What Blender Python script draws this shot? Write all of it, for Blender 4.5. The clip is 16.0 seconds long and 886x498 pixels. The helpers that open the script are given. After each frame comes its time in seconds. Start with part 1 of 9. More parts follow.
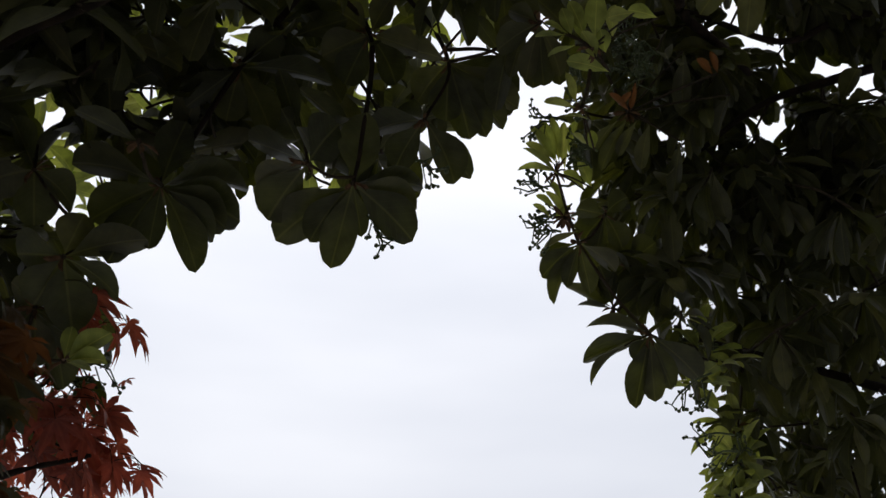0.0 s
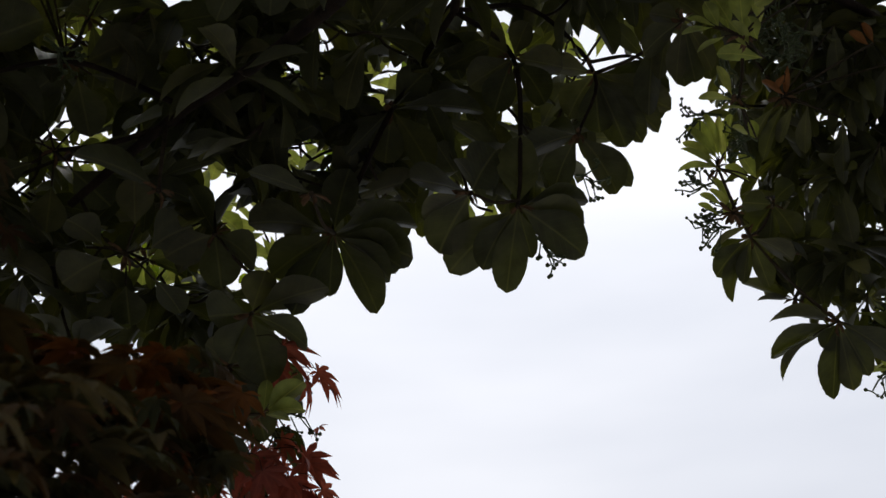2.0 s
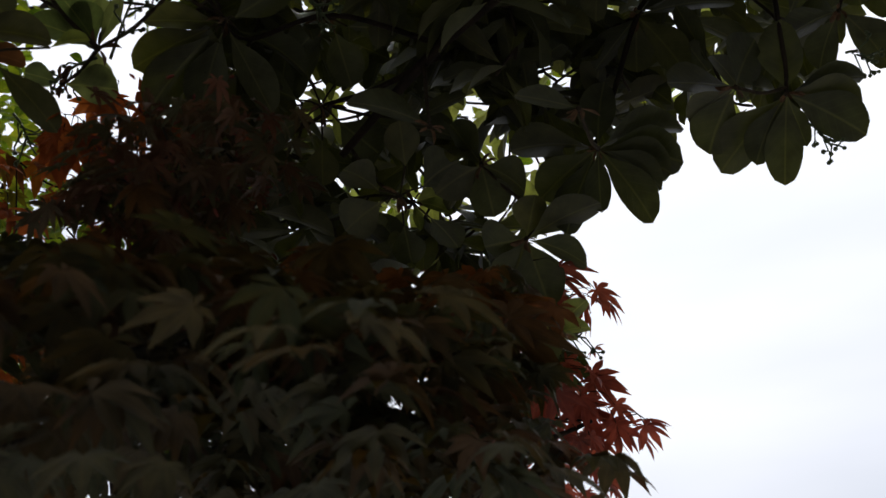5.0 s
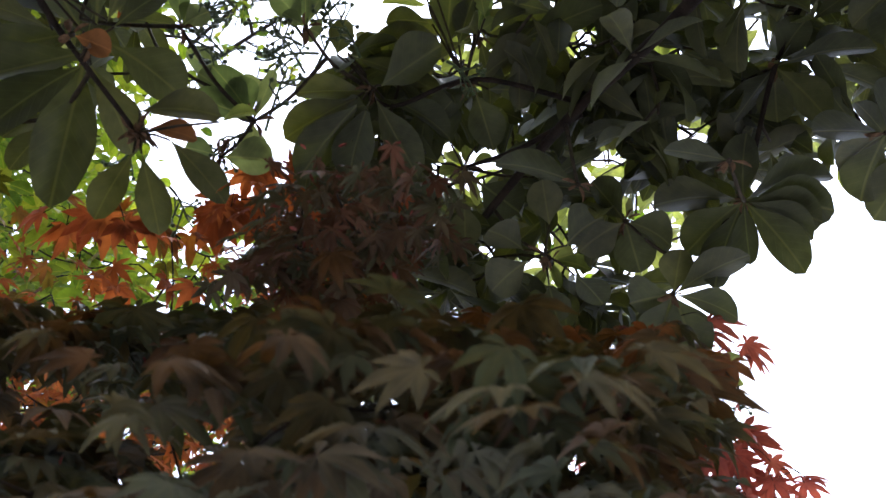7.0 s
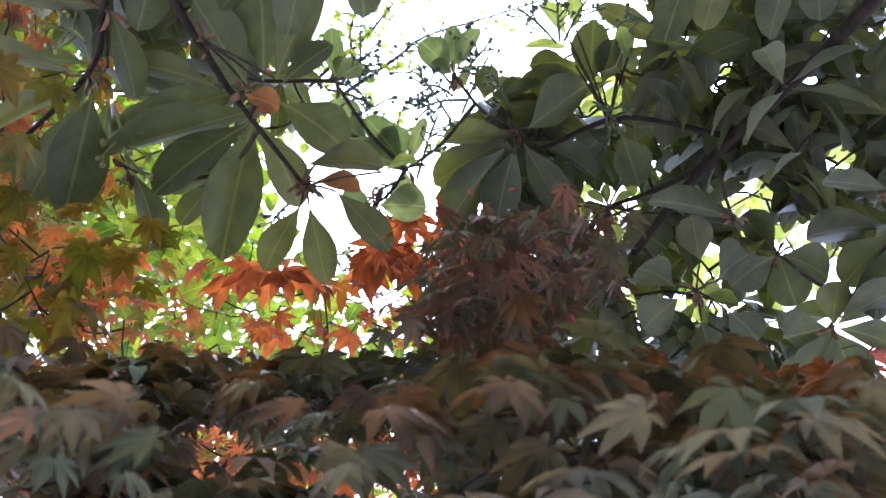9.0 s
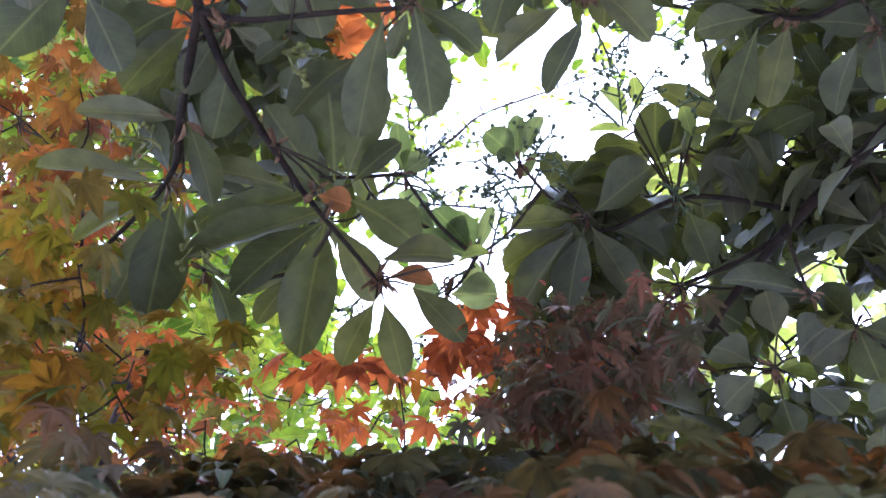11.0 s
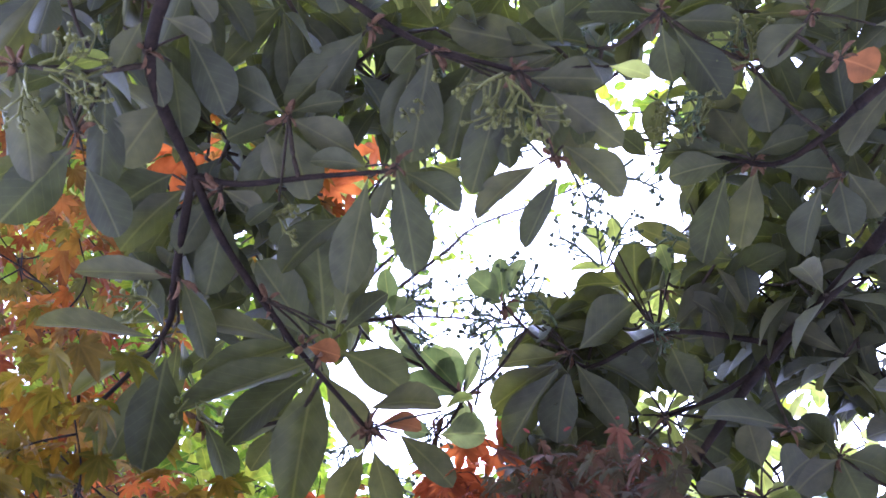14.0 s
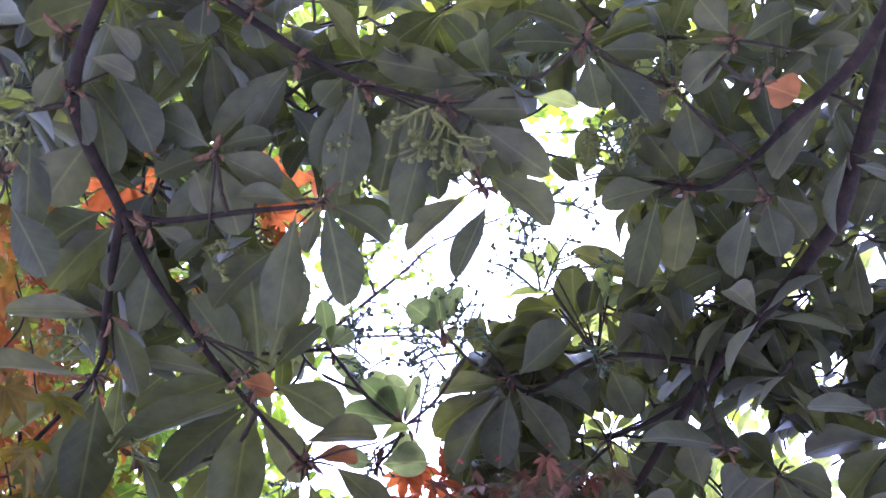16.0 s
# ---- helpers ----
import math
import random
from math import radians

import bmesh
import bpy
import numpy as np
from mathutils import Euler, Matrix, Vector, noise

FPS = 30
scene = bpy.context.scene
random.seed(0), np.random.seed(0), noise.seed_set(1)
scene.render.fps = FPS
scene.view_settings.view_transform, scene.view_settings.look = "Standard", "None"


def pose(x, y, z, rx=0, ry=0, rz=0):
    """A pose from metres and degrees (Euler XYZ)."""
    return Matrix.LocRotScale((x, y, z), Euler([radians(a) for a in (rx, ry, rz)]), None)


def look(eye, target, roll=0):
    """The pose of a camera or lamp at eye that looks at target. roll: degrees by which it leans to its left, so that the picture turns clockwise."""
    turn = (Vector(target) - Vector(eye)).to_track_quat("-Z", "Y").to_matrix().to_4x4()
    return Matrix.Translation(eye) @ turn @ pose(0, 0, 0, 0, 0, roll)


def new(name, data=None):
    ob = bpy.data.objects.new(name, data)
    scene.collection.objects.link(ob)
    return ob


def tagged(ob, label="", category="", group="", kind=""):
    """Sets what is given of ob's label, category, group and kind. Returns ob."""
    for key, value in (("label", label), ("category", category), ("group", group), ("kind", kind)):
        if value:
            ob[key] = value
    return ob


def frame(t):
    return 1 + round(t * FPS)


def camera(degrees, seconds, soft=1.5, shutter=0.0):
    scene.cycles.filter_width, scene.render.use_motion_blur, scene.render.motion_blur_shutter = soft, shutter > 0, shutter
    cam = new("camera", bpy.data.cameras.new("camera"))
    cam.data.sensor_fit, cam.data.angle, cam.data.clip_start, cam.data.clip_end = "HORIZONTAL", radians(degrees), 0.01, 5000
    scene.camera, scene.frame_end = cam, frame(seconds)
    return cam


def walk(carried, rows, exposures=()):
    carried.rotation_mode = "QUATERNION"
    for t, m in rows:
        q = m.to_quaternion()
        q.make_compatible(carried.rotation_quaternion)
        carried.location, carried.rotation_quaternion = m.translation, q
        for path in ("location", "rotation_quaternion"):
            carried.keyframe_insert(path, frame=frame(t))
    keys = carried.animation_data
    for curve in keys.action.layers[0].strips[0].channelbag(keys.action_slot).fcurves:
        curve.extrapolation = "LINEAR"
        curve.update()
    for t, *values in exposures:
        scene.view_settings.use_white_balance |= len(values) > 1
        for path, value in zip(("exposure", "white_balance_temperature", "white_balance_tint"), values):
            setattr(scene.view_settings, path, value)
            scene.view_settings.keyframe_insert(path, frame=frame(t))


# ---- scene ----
cam = camera(46.0, 16.0)
METRES, EYE, TILT, LEAN, TURN = 0.5, 1.6, 33.0, 0.0, 0.0
ROWS = [
    (0.0, 0.0, 0.0, 0.0, 0.0, -0.0, 0.0),
    (0.5, -0.0049, -0.0159, 0.0149, 0.15, 1.69, 1.23),
    (1.0, -0.0283, -0.0203, 0.0126, 2.06, 2.46, 3.05),
    (1.5, -0.068, -0.0148, -0.0004, 5.55, 2.61, 6.09),
    (2.0, -0.0902, -0.0133, -0.0083, 7.74, 1.97, 7.27),
    (2.5, -0.1383, -0.0013, -0.0377, 9.54, 1.78, 8.19),
    (3.0, -0.1878, -0.0091, -0.0393, 11.29, 1.13, 8.93),
    (3.5, -0.2211, -0.0237, -0.0431, 13.23, 0.6, 9.94),
    (4.0, -0.2472, -0.0355, -0.0444, 15.1, 0.24, 11.52),
    (4.5, -0.2757, -0.0482, -0.0437, 17.02, 0.36, 13.18),
    (7.0, -0.4554, -0.1228, 0.0032, 23.59, 5.56, 15.81),
    (7.5, -0.5003, -0.1474, 0.0189, 24.42, 6.66, 16.06),
    (8.0, -0.5171, -0.1491, 0.026, 25.69, 7.56, 16.25),
    (8.5, -0.553, -0.1757, 0.0393, 26.99, 8.28, 16.56),
    (9.0, -0.5778, -0.2021, 0.0546, 29.1, 9.2, 16.99),
    (11.5, -0.5719, -0.2335, 0.1088, 33.49, 15.5, 18.59),
    (12.0, -0.5495, -0.2395, 0.1186, 33.34, 16.53, 18.72),
    (12.5, -0.528, -0.2473, 0.1324, 33.15, 17.32, 18.87),
    (13.0, -0.5097, -0.2627, 0.1415, 33.05, 18.24, 19.17),
    (13.5, -0.4868, -0.2727, 0.1543, 33.22, 19.17, 19.44),
    (14.0, -0.465, -0.2972, 0.1703, 33.36, 19.82, 19.88),
    (14.5, -0.4363, -0.3017, 0.1818, 33.34, 20.3, 20.14),
    (15.0, -0.4132, -0.2892, 0.1895, 33.06, 20.49, 20.6),
    (15.5, -0.3903, -0.2772, 0.1806, 32.51, 20.34, 21.15),
    (16.0, -0.377, -0.2633, 0.1721, 32.13, 20.14, 21.61),
]
EXPOSURE = [(0.0, 0.25, 6460, 11), (4.5, 0.25, 6460, 11), (7.0, 2.32, 5600, 15), (8.0, 2.95, 5400, 17), (9.0, 3.64, 5100, 21), (11.5, 3.62, 4850, 27), (16.0, 3.76, 4750, 43)]
cam.data.dof.use_dof, cam.data.dof.focus_distance, cam.data.dof.aperture_fstop = True, 1.65, 9.0
walk(cam, [(t, pose(0, 0, EYE, TILT, LEAN, TURN) @ pose(METRES * x, METRES * y, METRES * z, 90 + pitch, roll, yaw)) for t, x, y, z, yaw, pitch, roll in ROWS], EXPOSURE)

# ---- overcast daylight: a bright cloud sheet over a weak clear sky, and a wide veiled sun in front
SUN_TURN, SUN_UP = 28.0, 60.0
world = bpy.data.worlds.new("overcast_sky")
scene.world = world
world.use_nodes = True
wn, wl = world.node_tree.nodes, world.node_tree.links
wn.clear()
w_out, w_back = wn.new("ShaderNodeOutputWorld"), wn.new("ShaderNodeBackground")
sky = wn.new("ShaderNodeTexSky")
sky.sky_type, sky.sun_disc = "NISHITA", False
sky.sun_elevation, sky.sun_rotation = radians(SUN_UP), radians(-SUN_TURN)
w_co, w_map = wn.new("ShaderNodeTexCoord"), wn.new("ShaderNodeMapping")
w_map.inputs["Scale"].default_value = (0.8, 0.8, 3.4)
w_map.inputs["Rotation"].default_value = (radians(8), radians(-6), 0)
cloud, ramp = wn.new("ShaderNodeTexNoise"), wn.new("ShaderNodeValToRGB")
cloud.inputs["Scale"].default_value, cloud.inputs["Detail"].default_value, cloud.inputs["Roughness"].default_value = 1.6, 4.0, 0.45
ramp.color_ramp.elements[0].position, ramp.color_ramp.elements[1].position = 0.34, 0.66
ramp.color_ramp.elements[0].color, ramp.color_ramp.elements[1].color = (0.60, 0.625, 0.68, 1), (0.82, 0.83, 0.86, 1)
w_sep, w_up = wn.new("ShaderNodeSeparateXYZ"), wn.new("ShaderNodeMapRange")
w_up.inputs["From Min"].default_value, w_up.inputs["From Max"].default_value = 0.25, 0.75
w_up.inputs["To Min"].default_value, w_up.inputs["To Max"].default_value = 0.80, 1.15
w_gain, w_thin, w_add = wn.new("ShaderNodeVectorMath"), wn.new("ShaderNodeVectorMath"), wn.new("ShaderNodeVectorMath")
w_gain.operation, w_thin.operation, w_add.operation = "SCALE", "SCALE", "ADD"
w_thin.inputs["Scale"].default_value = 0.05 * 0.2
wl.new(w_co.outputs["Generated"], w_map.inputs["Vector"])
wl.new(w_map.outputs["Vector"], cloud.inputs["Vector"])
wl.new(cloud.outputs["Fac"], ramp.inputs["Fac"])
wl.new(w_co.outputs["Generated"], w_sep.inputs[0])
wl.new(w_sep.outputs["Z"], w_up.inputs["Value"])
wl.new(ramp.outputs["Color"], w_gain.inputs[0])
wl.new(w_up.outputs["Result"], w_gain.inputs["Scale"])
wl.new(sky.outputs["Color"], w_thin.inputs[0])
wl.new(w_gain.outputs[0], w_add.inputs[0])
wl.new(w_thin.outputs[0], w_add.inputs[1])
wl.new(w_add.outputs[0], w_back.inputs["Color"])
wl.new(w_back.outputs[0], w_out.inputs["Surface"])
sun = new("sun", bpy.data.lights.new("sun", "SUN"))
sun.data.energy, sun.data.angle, sun.data.color = 0.7, radians(25), (1.0, 0.97, 0.92)
sun.matrix_world = look((-3.0 * math.sin(radians(SUN_TURN)), 3.0 * math.cos(radians(SUN_TURN)), 1.6 + 3.0 * math.tan(radians(SUN_UP))), (0, 0, 1.6))

# ---- materials
def node_material(name):
    m = bpy.data.materials.new(name)
    m.use_nodes = True
    m.node_tree.nodes.clear()
    return m, m.node_tree.nodes, m.node_tree.links


def foliage(name, colours, glow, through_share, rough=0.38, coat=0.0, vein=0.25, vein_lines=9.0, spots=0.35, sheen=0.25):
    """A leaf: colour by leaf, mottling, a paler midrib and side veins, gloss, and light that comes through.
    colours: ramp stops; glow: how the transmitted colour differs (a gain per channel)."""
    m, n, l = node_material(name)
    out = n.new("ShaderNodeOutputMaterial")
    info, geo = n.new("ShaderNodeObjectInfo"), n.new("ShaderNodeNewGeometry")
    both, part_of = n.new("ShaderNodeMath"), n.new("ShaderNodeMath")
    both.operation, part_of.operation = "ADD", "FRACT"
    l.new(info.outputs["Random"], both.inputs[0])
    l.new(geo.outputs["Random Per Island"], both.inputs[1])
    l.new(both.outputs[0], part_of.inputs[0])
    tone = n.new("ShaderNodeValToRGB")
    while len(tone.color_ramp.elements) < len(colours):
        tone.color_ramp.elements.new(0.5)
    for i, c in enumerate(colours):
        tone.color_ramp.elements[i].position = i / (len(colours) - 1)
        tone.color_ramp.elements[i].color = (*c, 1)
    l.new(part_of.outputs[0], tone.inputs["Fac"])
    co = n.new("ShaderNodeTexCoord")
    # mottling and blemishes, at two sizes, in metres
    big, fine = n.new("ShaderNodeTexNoise"), n.new("ShaderNodeTexNoise")
    big.inputs["Scale"].default_value, fine.inputs["Scale"].default_value = 38.0, 420.0
    fine.inputs["Detail"].default_value = 3.0
    l.new(geo.outputs["Position"], big.inputs["Vector"])
    l.new(geo.outputs["Position"], fine.inputs["Vector"])
    mott = n.new("ShaderNodeMapRange")
    mott.inputs["From Min"].default_value, mott.inputs["From Max"].default_value = 0.3, 0.7
    mott.inputs["To Min"].default_value, mott.inputs["To Max"].default_value = 1.0 - spots, 1.0 + spots
    l.new(big.outputs["Fac"], mott.inputs["Value"])
    shade = n.new("ShaderNodeVectorMath")
    shade.operation = "SCALE"
    l.new(tone.outputs["Color"], shade.inputs[0])
    l.new(mott.outputs["Result"], shade.inputs["Scale"])
    # veins from the leaf's own coordinates
    sep = n.new("ShaderNodeSeparateXYZ")
    l.new(co.outputs["UV"], sep.inputs[0])
    off, rib = n.new("ShaderNodeMath"), n.new("ShaderNodeMath")
    off.operation, rib.operation = "SUBTRACT", "ABSOLUTE"
    off.inputs[1].default_value = 0.5
    l.new(sep.outputs["X"], off.inputs[0])
    l.new(off.outputs[0], rib.inputs[0])
    mid = n.new("ShaderNodeMapRange")
    mid.inputs["From Min"].default_value, mid.inputs["From Max"].default_value = 0.012, 0.034
    mid.inputs["To Min"].default_value, mid.inputs["To Max"].default_value = 1.0, 0.0
    l.new(rib.outputs[0], mid.inputs["Value"])
    slant, wave, saw = n.new("ShaderNodeMath"), n.new("ShaderNodeMath"), n.new("ShaderNodeMath")
    slant.operation, wave.operation, saw.operation = "MULTIPLY_ADD", "MULTIPLY", "PINGPONG"
    slant.inputs[1].default_value = -0.55
    l.new(rib.outputs[0], slant.inputs[0])
    l.new(sep.outputs["Y"], slant.inputs[2])
    wave.inputs[1].default_value = vein_lines
    l.new(slant.outputs[0], wave.inputs[0])
    saw.inputs[1].default_value = 0.5
    l.new(wave.outputs[0], saw.inputs[0])
    side = n.new("ShaderNodeMapRange")
    side.inputs["From Min"].default_value, side.inputs["From Max"].default_value = 0.0, 0.07
    side.inputs["To Min"].default_value, side.inputs["To Max"].default_value = 0.35, 0.0
    l.new(saw.outputs[0], side.inputs["Value"])
    most = n.new("ShaderNodeMath")
    most.operation = "MAXIMUM"
    l.new(mid.outputs["Result"], most.inputs[0])
    l.new(side.outputs["Result"], most.inputs[1])
    amount = n.new("ShaderNodeMath")
    amount.operation = "MULTIPLY"
    amount.inputs[1].default_value = vein
    l.new(most.outputs[0], amount.inputs[0])
    veined = n.new("ShaderNodeMix")
    veined.data_type = "RGBA"
    l.new(amount.outputs[0], veined.inputs["Factor"])
    l.new(shade.outputs[0], veined.inputs["A"])
    pale = colours[len(colours) // 2]
    veined.inputs["B"].default_value = (min(1, pale[0] * 2.2 + 0.08), min(1, pale[1] * 1.9 + 0.08), pale[2] * 1.5 + 0.03, 1)
    bsdf, trans, mix = n.new("ShaderNodeBsdfPrincipled"), n.new("ShaderNodeBsdfTranslucent"), n.new("ShaderNodeMixShader")
    rough_by = n.new("ShaderNodeMapRange")
    rough_by.inputs["To Min"].default_value, rough_by.inputs["To Max"].default_value = rough - 0.1, rough + 0.16
    l.new(big.outputs["Fac"], rough_by.inputs["Value"])
    l.new(rough_by.outputs["Result"], bsdf.inputs["Roughness"])
    bsdf.inputs["Specular IOR Level"].default_value = sheen
    bsdf.inputs["Coat Weight"].default_value = coat
    bsdf.inputs["Coat Roughness"].default_value = 0.3
    l.new(veined.outputs["Result"], bsdf.inputs["Base Color"])
    gain = n.new("ShaderNodeVectorMath")
    gain.operation = "MULTIPLY"
    gain.inputs[1].default_value = glow
    l.new(veined.outputs["Result"], gain.inputs[0])
    l.new(gain.outputs[0], trans.inputs["Color"])
    bump = n.new("ShaderNodeBump")
    bump.inputs["Strength"].default_value, bump.inputs["Distance"].default_value = 0.25, 0.002
    hb = n.new("ShaderNodeMath")
    hb.operation = "MULTIPLY_ADD"
    hb.inputs[1].default_value = 0.4
    l.new(fine.outputs["Fac"], hb.inputs[0])
    l.new(most.outputs[0], hb.inputs[2])
    l.new(hb.outputs[0], bump.inputs["Height"])
    l.new(bump.outputs[0], bsdf.inputs["Normal"])
    mix.inputs["Fac"].default_value = through_share
    l.new(bsdf.outputs[0], mix.inputs[1])
    l.new(trans.outputs[0], mix.inputs[2])
    l.new(mix.outputs[0], out.inputs["Surface"])
    return m


def rough_material(name, dark, light, scale, rough=0.85, bump=0.5, depth=0.003, stretch=(1, 1, 1)):
    """Bark, fruit and soil: two colours mixed by noise at two sizes, with relief."""
    m, n, l = node_material(name)
    out, bsdf = n.new("ShaderNodeOutputMaterial"), n.new("ShaderNodeBsdfPrincipled")
    co, mp = n.new("ShaderNodeNewGeometry"), n.new("ShaderNodeMapping")
    mp.inputs["Scale"].default_value = stretch
    a, b = n.new("ShaderNodeTexNoise"), n.new("ShaderNodeTexNoise")
    a.inputs["Scale"].default_value, b.inputs["Scale"].default_value = scale, scale * 7
    a.inputs["Detail"].default_value = b.inputs["Detail"].default_value = 4
    l.new(co.outputs["Position"], mp.inputs["Vector"])
    l.new(mp.outputs[0], a.inputs["Vector"])
    l.new(mp.outputs[0], b.inputs["Vector"])
    half = n.new("ShaderNodeMath")
    half.operation = "MULTIPLY_ADD"
    half.inputs[1].default_value = 0.5
    l.new(b.outputs["Fac"], half.inputs[0])
    l.new(a.outputs["Fac"], half.inputs[2])
    r = n.new("ShaderNodeValToRGB")
    r.color_ramp.elements[0].position, r.color_ramp.elements[1].position = 0.55, 0.95
    r.color_ramp.elements[0].color, r.color_ramp.elements[1].color = (*dark, 1), (*light, 1)
    l.new(half.outputs[0], r.inputs["Fac"])
    l.new(r.outputs["Color"], bsdf.inputs["Base Color"])
    bsdf.inputs["Roughness"].default_value = rough
    bsdf.inputs["Specular IOR Level"].default_value = 0.15
    bp = n.new("ShaderNodeBump")
    bp.inputs["Strength"].default_value, bp.inputs["Distance"].default_value = bump, depth
    l.new(half.outputs[0], bp.inputs["Height"])
    l.new(bp.outputs[0], bsdf.inputs["Normal"])
    l.new(bsdf.outputs[0], out.inputs["Surface"])
    return m


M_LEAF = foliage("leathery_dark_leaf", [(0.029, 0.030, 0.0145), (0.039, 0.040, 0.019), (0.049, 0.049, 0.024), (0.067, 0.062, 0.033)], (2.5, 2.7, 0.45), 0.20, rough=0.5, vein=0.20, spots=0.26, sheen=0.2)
M_YOUNG = foliage("young_green_leaf", [(0.10, 0.125, 0.045), (0.13, 0.15, 0.055), (0.16, 0.17, 0.075)], (1.2, 1.25, 0.7), 0.40, rough=0.42, vein=0.3)
M_RED = foliage("red_maple_leaf", [(0.20, 0.038, 0.024), (0.24, 0.048, 0.028), (0.26, 0.058, 0.032), (0.13, 0.028, 0.020)], (1.25, 1.15, 0.9), 0.52, rough=0.5, vein=0.06, vein_lines=3.0)
M_FLAME = foliage("orange_red_maple_leaf", [(0.25, 0.064, 0.016), (0.30, 0.090, 0.022), (0.19, 0.044, 0.014), (0.15, 0.050, 0.016)], (1.3, 1.15, 0.7), 0.50, rough=0.55, vein=0.06, vein_lines=3.0, sheen=0.12)
M_DULL = foliage("dull_red_maple_leaf", [(0.050, 0.048, 0.026), (0.085, 0.036, 0.022), (0.044, 0.050, 0.028), (0.062, 0.042, 0.024), (0.095, 0.042, 0.025)], (1.5, 1.2, 0.7), 0.36, rough=0.5, vein=0.06, vein_lines=3.0, sheen=0.10)
M_YELLOW = foliage("olive_yellow_maple_leaf", [(0.051, 0.055, 0.0062), (0.078, 0.066, 0.0070), (0.090, 0.045, 0.0070), (0.039, 0.047, 0.0062), (0.066, 0.044, 0.0070)], (1.7, 1.4, 0.45), 0.48, rough=0.6, vein=0.06, vein_lines=3.0, sheen=0.08)
M_ORANGE = foliage("orange_maple_leaf", [(0.136, 0.039, 0.0102), (0.170, 0.064, 0.0119), (0.111, 0.072, 0.0110), (0.064, 0.064, 0.0093), (0.128, 0.031, 0.0102), (0.068, 0.029, 0.0102)], (1.35, 1.15, 0.5), 0.46, rough=0.55, vein=0.06, vein_lines=3.0, sheen=0.12)
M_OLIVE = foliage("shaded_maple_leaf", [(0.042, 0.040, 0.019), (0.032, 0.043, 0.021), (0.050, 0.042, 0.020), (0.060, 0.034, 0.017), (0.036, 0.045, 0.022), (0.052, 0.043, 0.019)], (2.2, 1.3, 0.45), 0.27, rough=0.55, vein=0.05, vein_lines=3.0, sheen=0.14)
# the near maple again, light through it put into a warmer, brighter colour
M_BACKLIT_MAPLE = foliage("backlit_maple_leaf", [(0.12, 0.060, 0.022), (0.095, 0.055, 0.022), (0.14, 0.055, 0.020), (0.075, 0.055, 0.022)], (1.7, 1.2, 0.55), 0.40, rough=0.5, vein=0.06, vein_lines=3.0, sheen=0.10)
# pale young leaf, with light on and through it put into the colour
M_FRESH_LIT = foliage("pale_fresh_lit_leaf", [(0.17, 0.195, 0.055), (0.21, 0.235, 0.068), (0.25, 0.26, 0.090)], (1.35, 1.35, 0.6), 0.48, rough=0.42, vein=0.3)
M_GREEN = foliage("thin_green_leaf", [(0.09, 0.15, 0.012), (0.17, 0.215, 0.018), (0.035, 0.07, 0.010), (0.20, 0.215, 0.022), (0.055, 0.10, 0.012), (0.12, 0.175, 0.014)], (1.35, 1.3, 0.4), 0.46, rough=0.5, vein=0.2, sheen=0.15)
M_DEAD = foliage("withered_brown_leaf", [(0.17, 0.068, 0.018), (0.21, 0.082, 0.022), (0.14, 0.056, 0.017)], (1.2, 1.1, 0.8), 0.2, rough=0.7, vein=0.2)
M_BARK = rough_material("dark_brown_bark", (0.008, 0.0055, 0.004), (0.026, 0.017, 0.011), 60, 0.9, 0.7, 0.003, (1, 1, 0.4))
M_TWIG = rough_material("young_twig_bark", (0.016, 0.012, 0.007), (0.046, 0.032, 0.018), 120, 0.75, 0.4, 0.001)
M_FRUIT = rough_material("green_black_berry", (0.035, 0.045, 0.022), (0.08, 0.10, 0.04), 150, 0.45, 0.2, 0.0005)
# paler than M_FRUIT, front light on these clusters put into the colour
M_LIT_FRUIT = rough_material("pale_green_front_lit_fruit", (0.075, 0.078, 0.018), (0.125, 0.122, 0.030), 150, 0.5, 0.2, 0.0005)
M_BRACT = rough_material("papery_brown_bud_scale", (0.055, 0.030, 0.015), (0.14, 0.076, 0.036), 160, 0.7, 0.4, 0.001)
M_KEYS = rough_material("dull_red_maple_key", (0.085, 0.016, 0.010), (0.17, 0.034, 0.020), 160, 0.6, 0.3, 0.0005)
M_WALL = rough_material("weathered_grey_plaster", (0.22, 0.21, 0.195), (0.32, 0.31, 0.29), 6, 0.92, 0.5, 0.004)
M_CLAD = rough_material("dark_grey_brown_plaster", (0.085, 0.080, 0.072), (0.13, 0.12, 0.11), 5, 0.92, 0.5, 0.004)
M_BOUNCE_GROUND = rough_material("pale_bounce_ground", (0.40, 0.39, 0.375), (0.55, 0.54, 0.525), 24, 0.95, 0.8, 0.02)

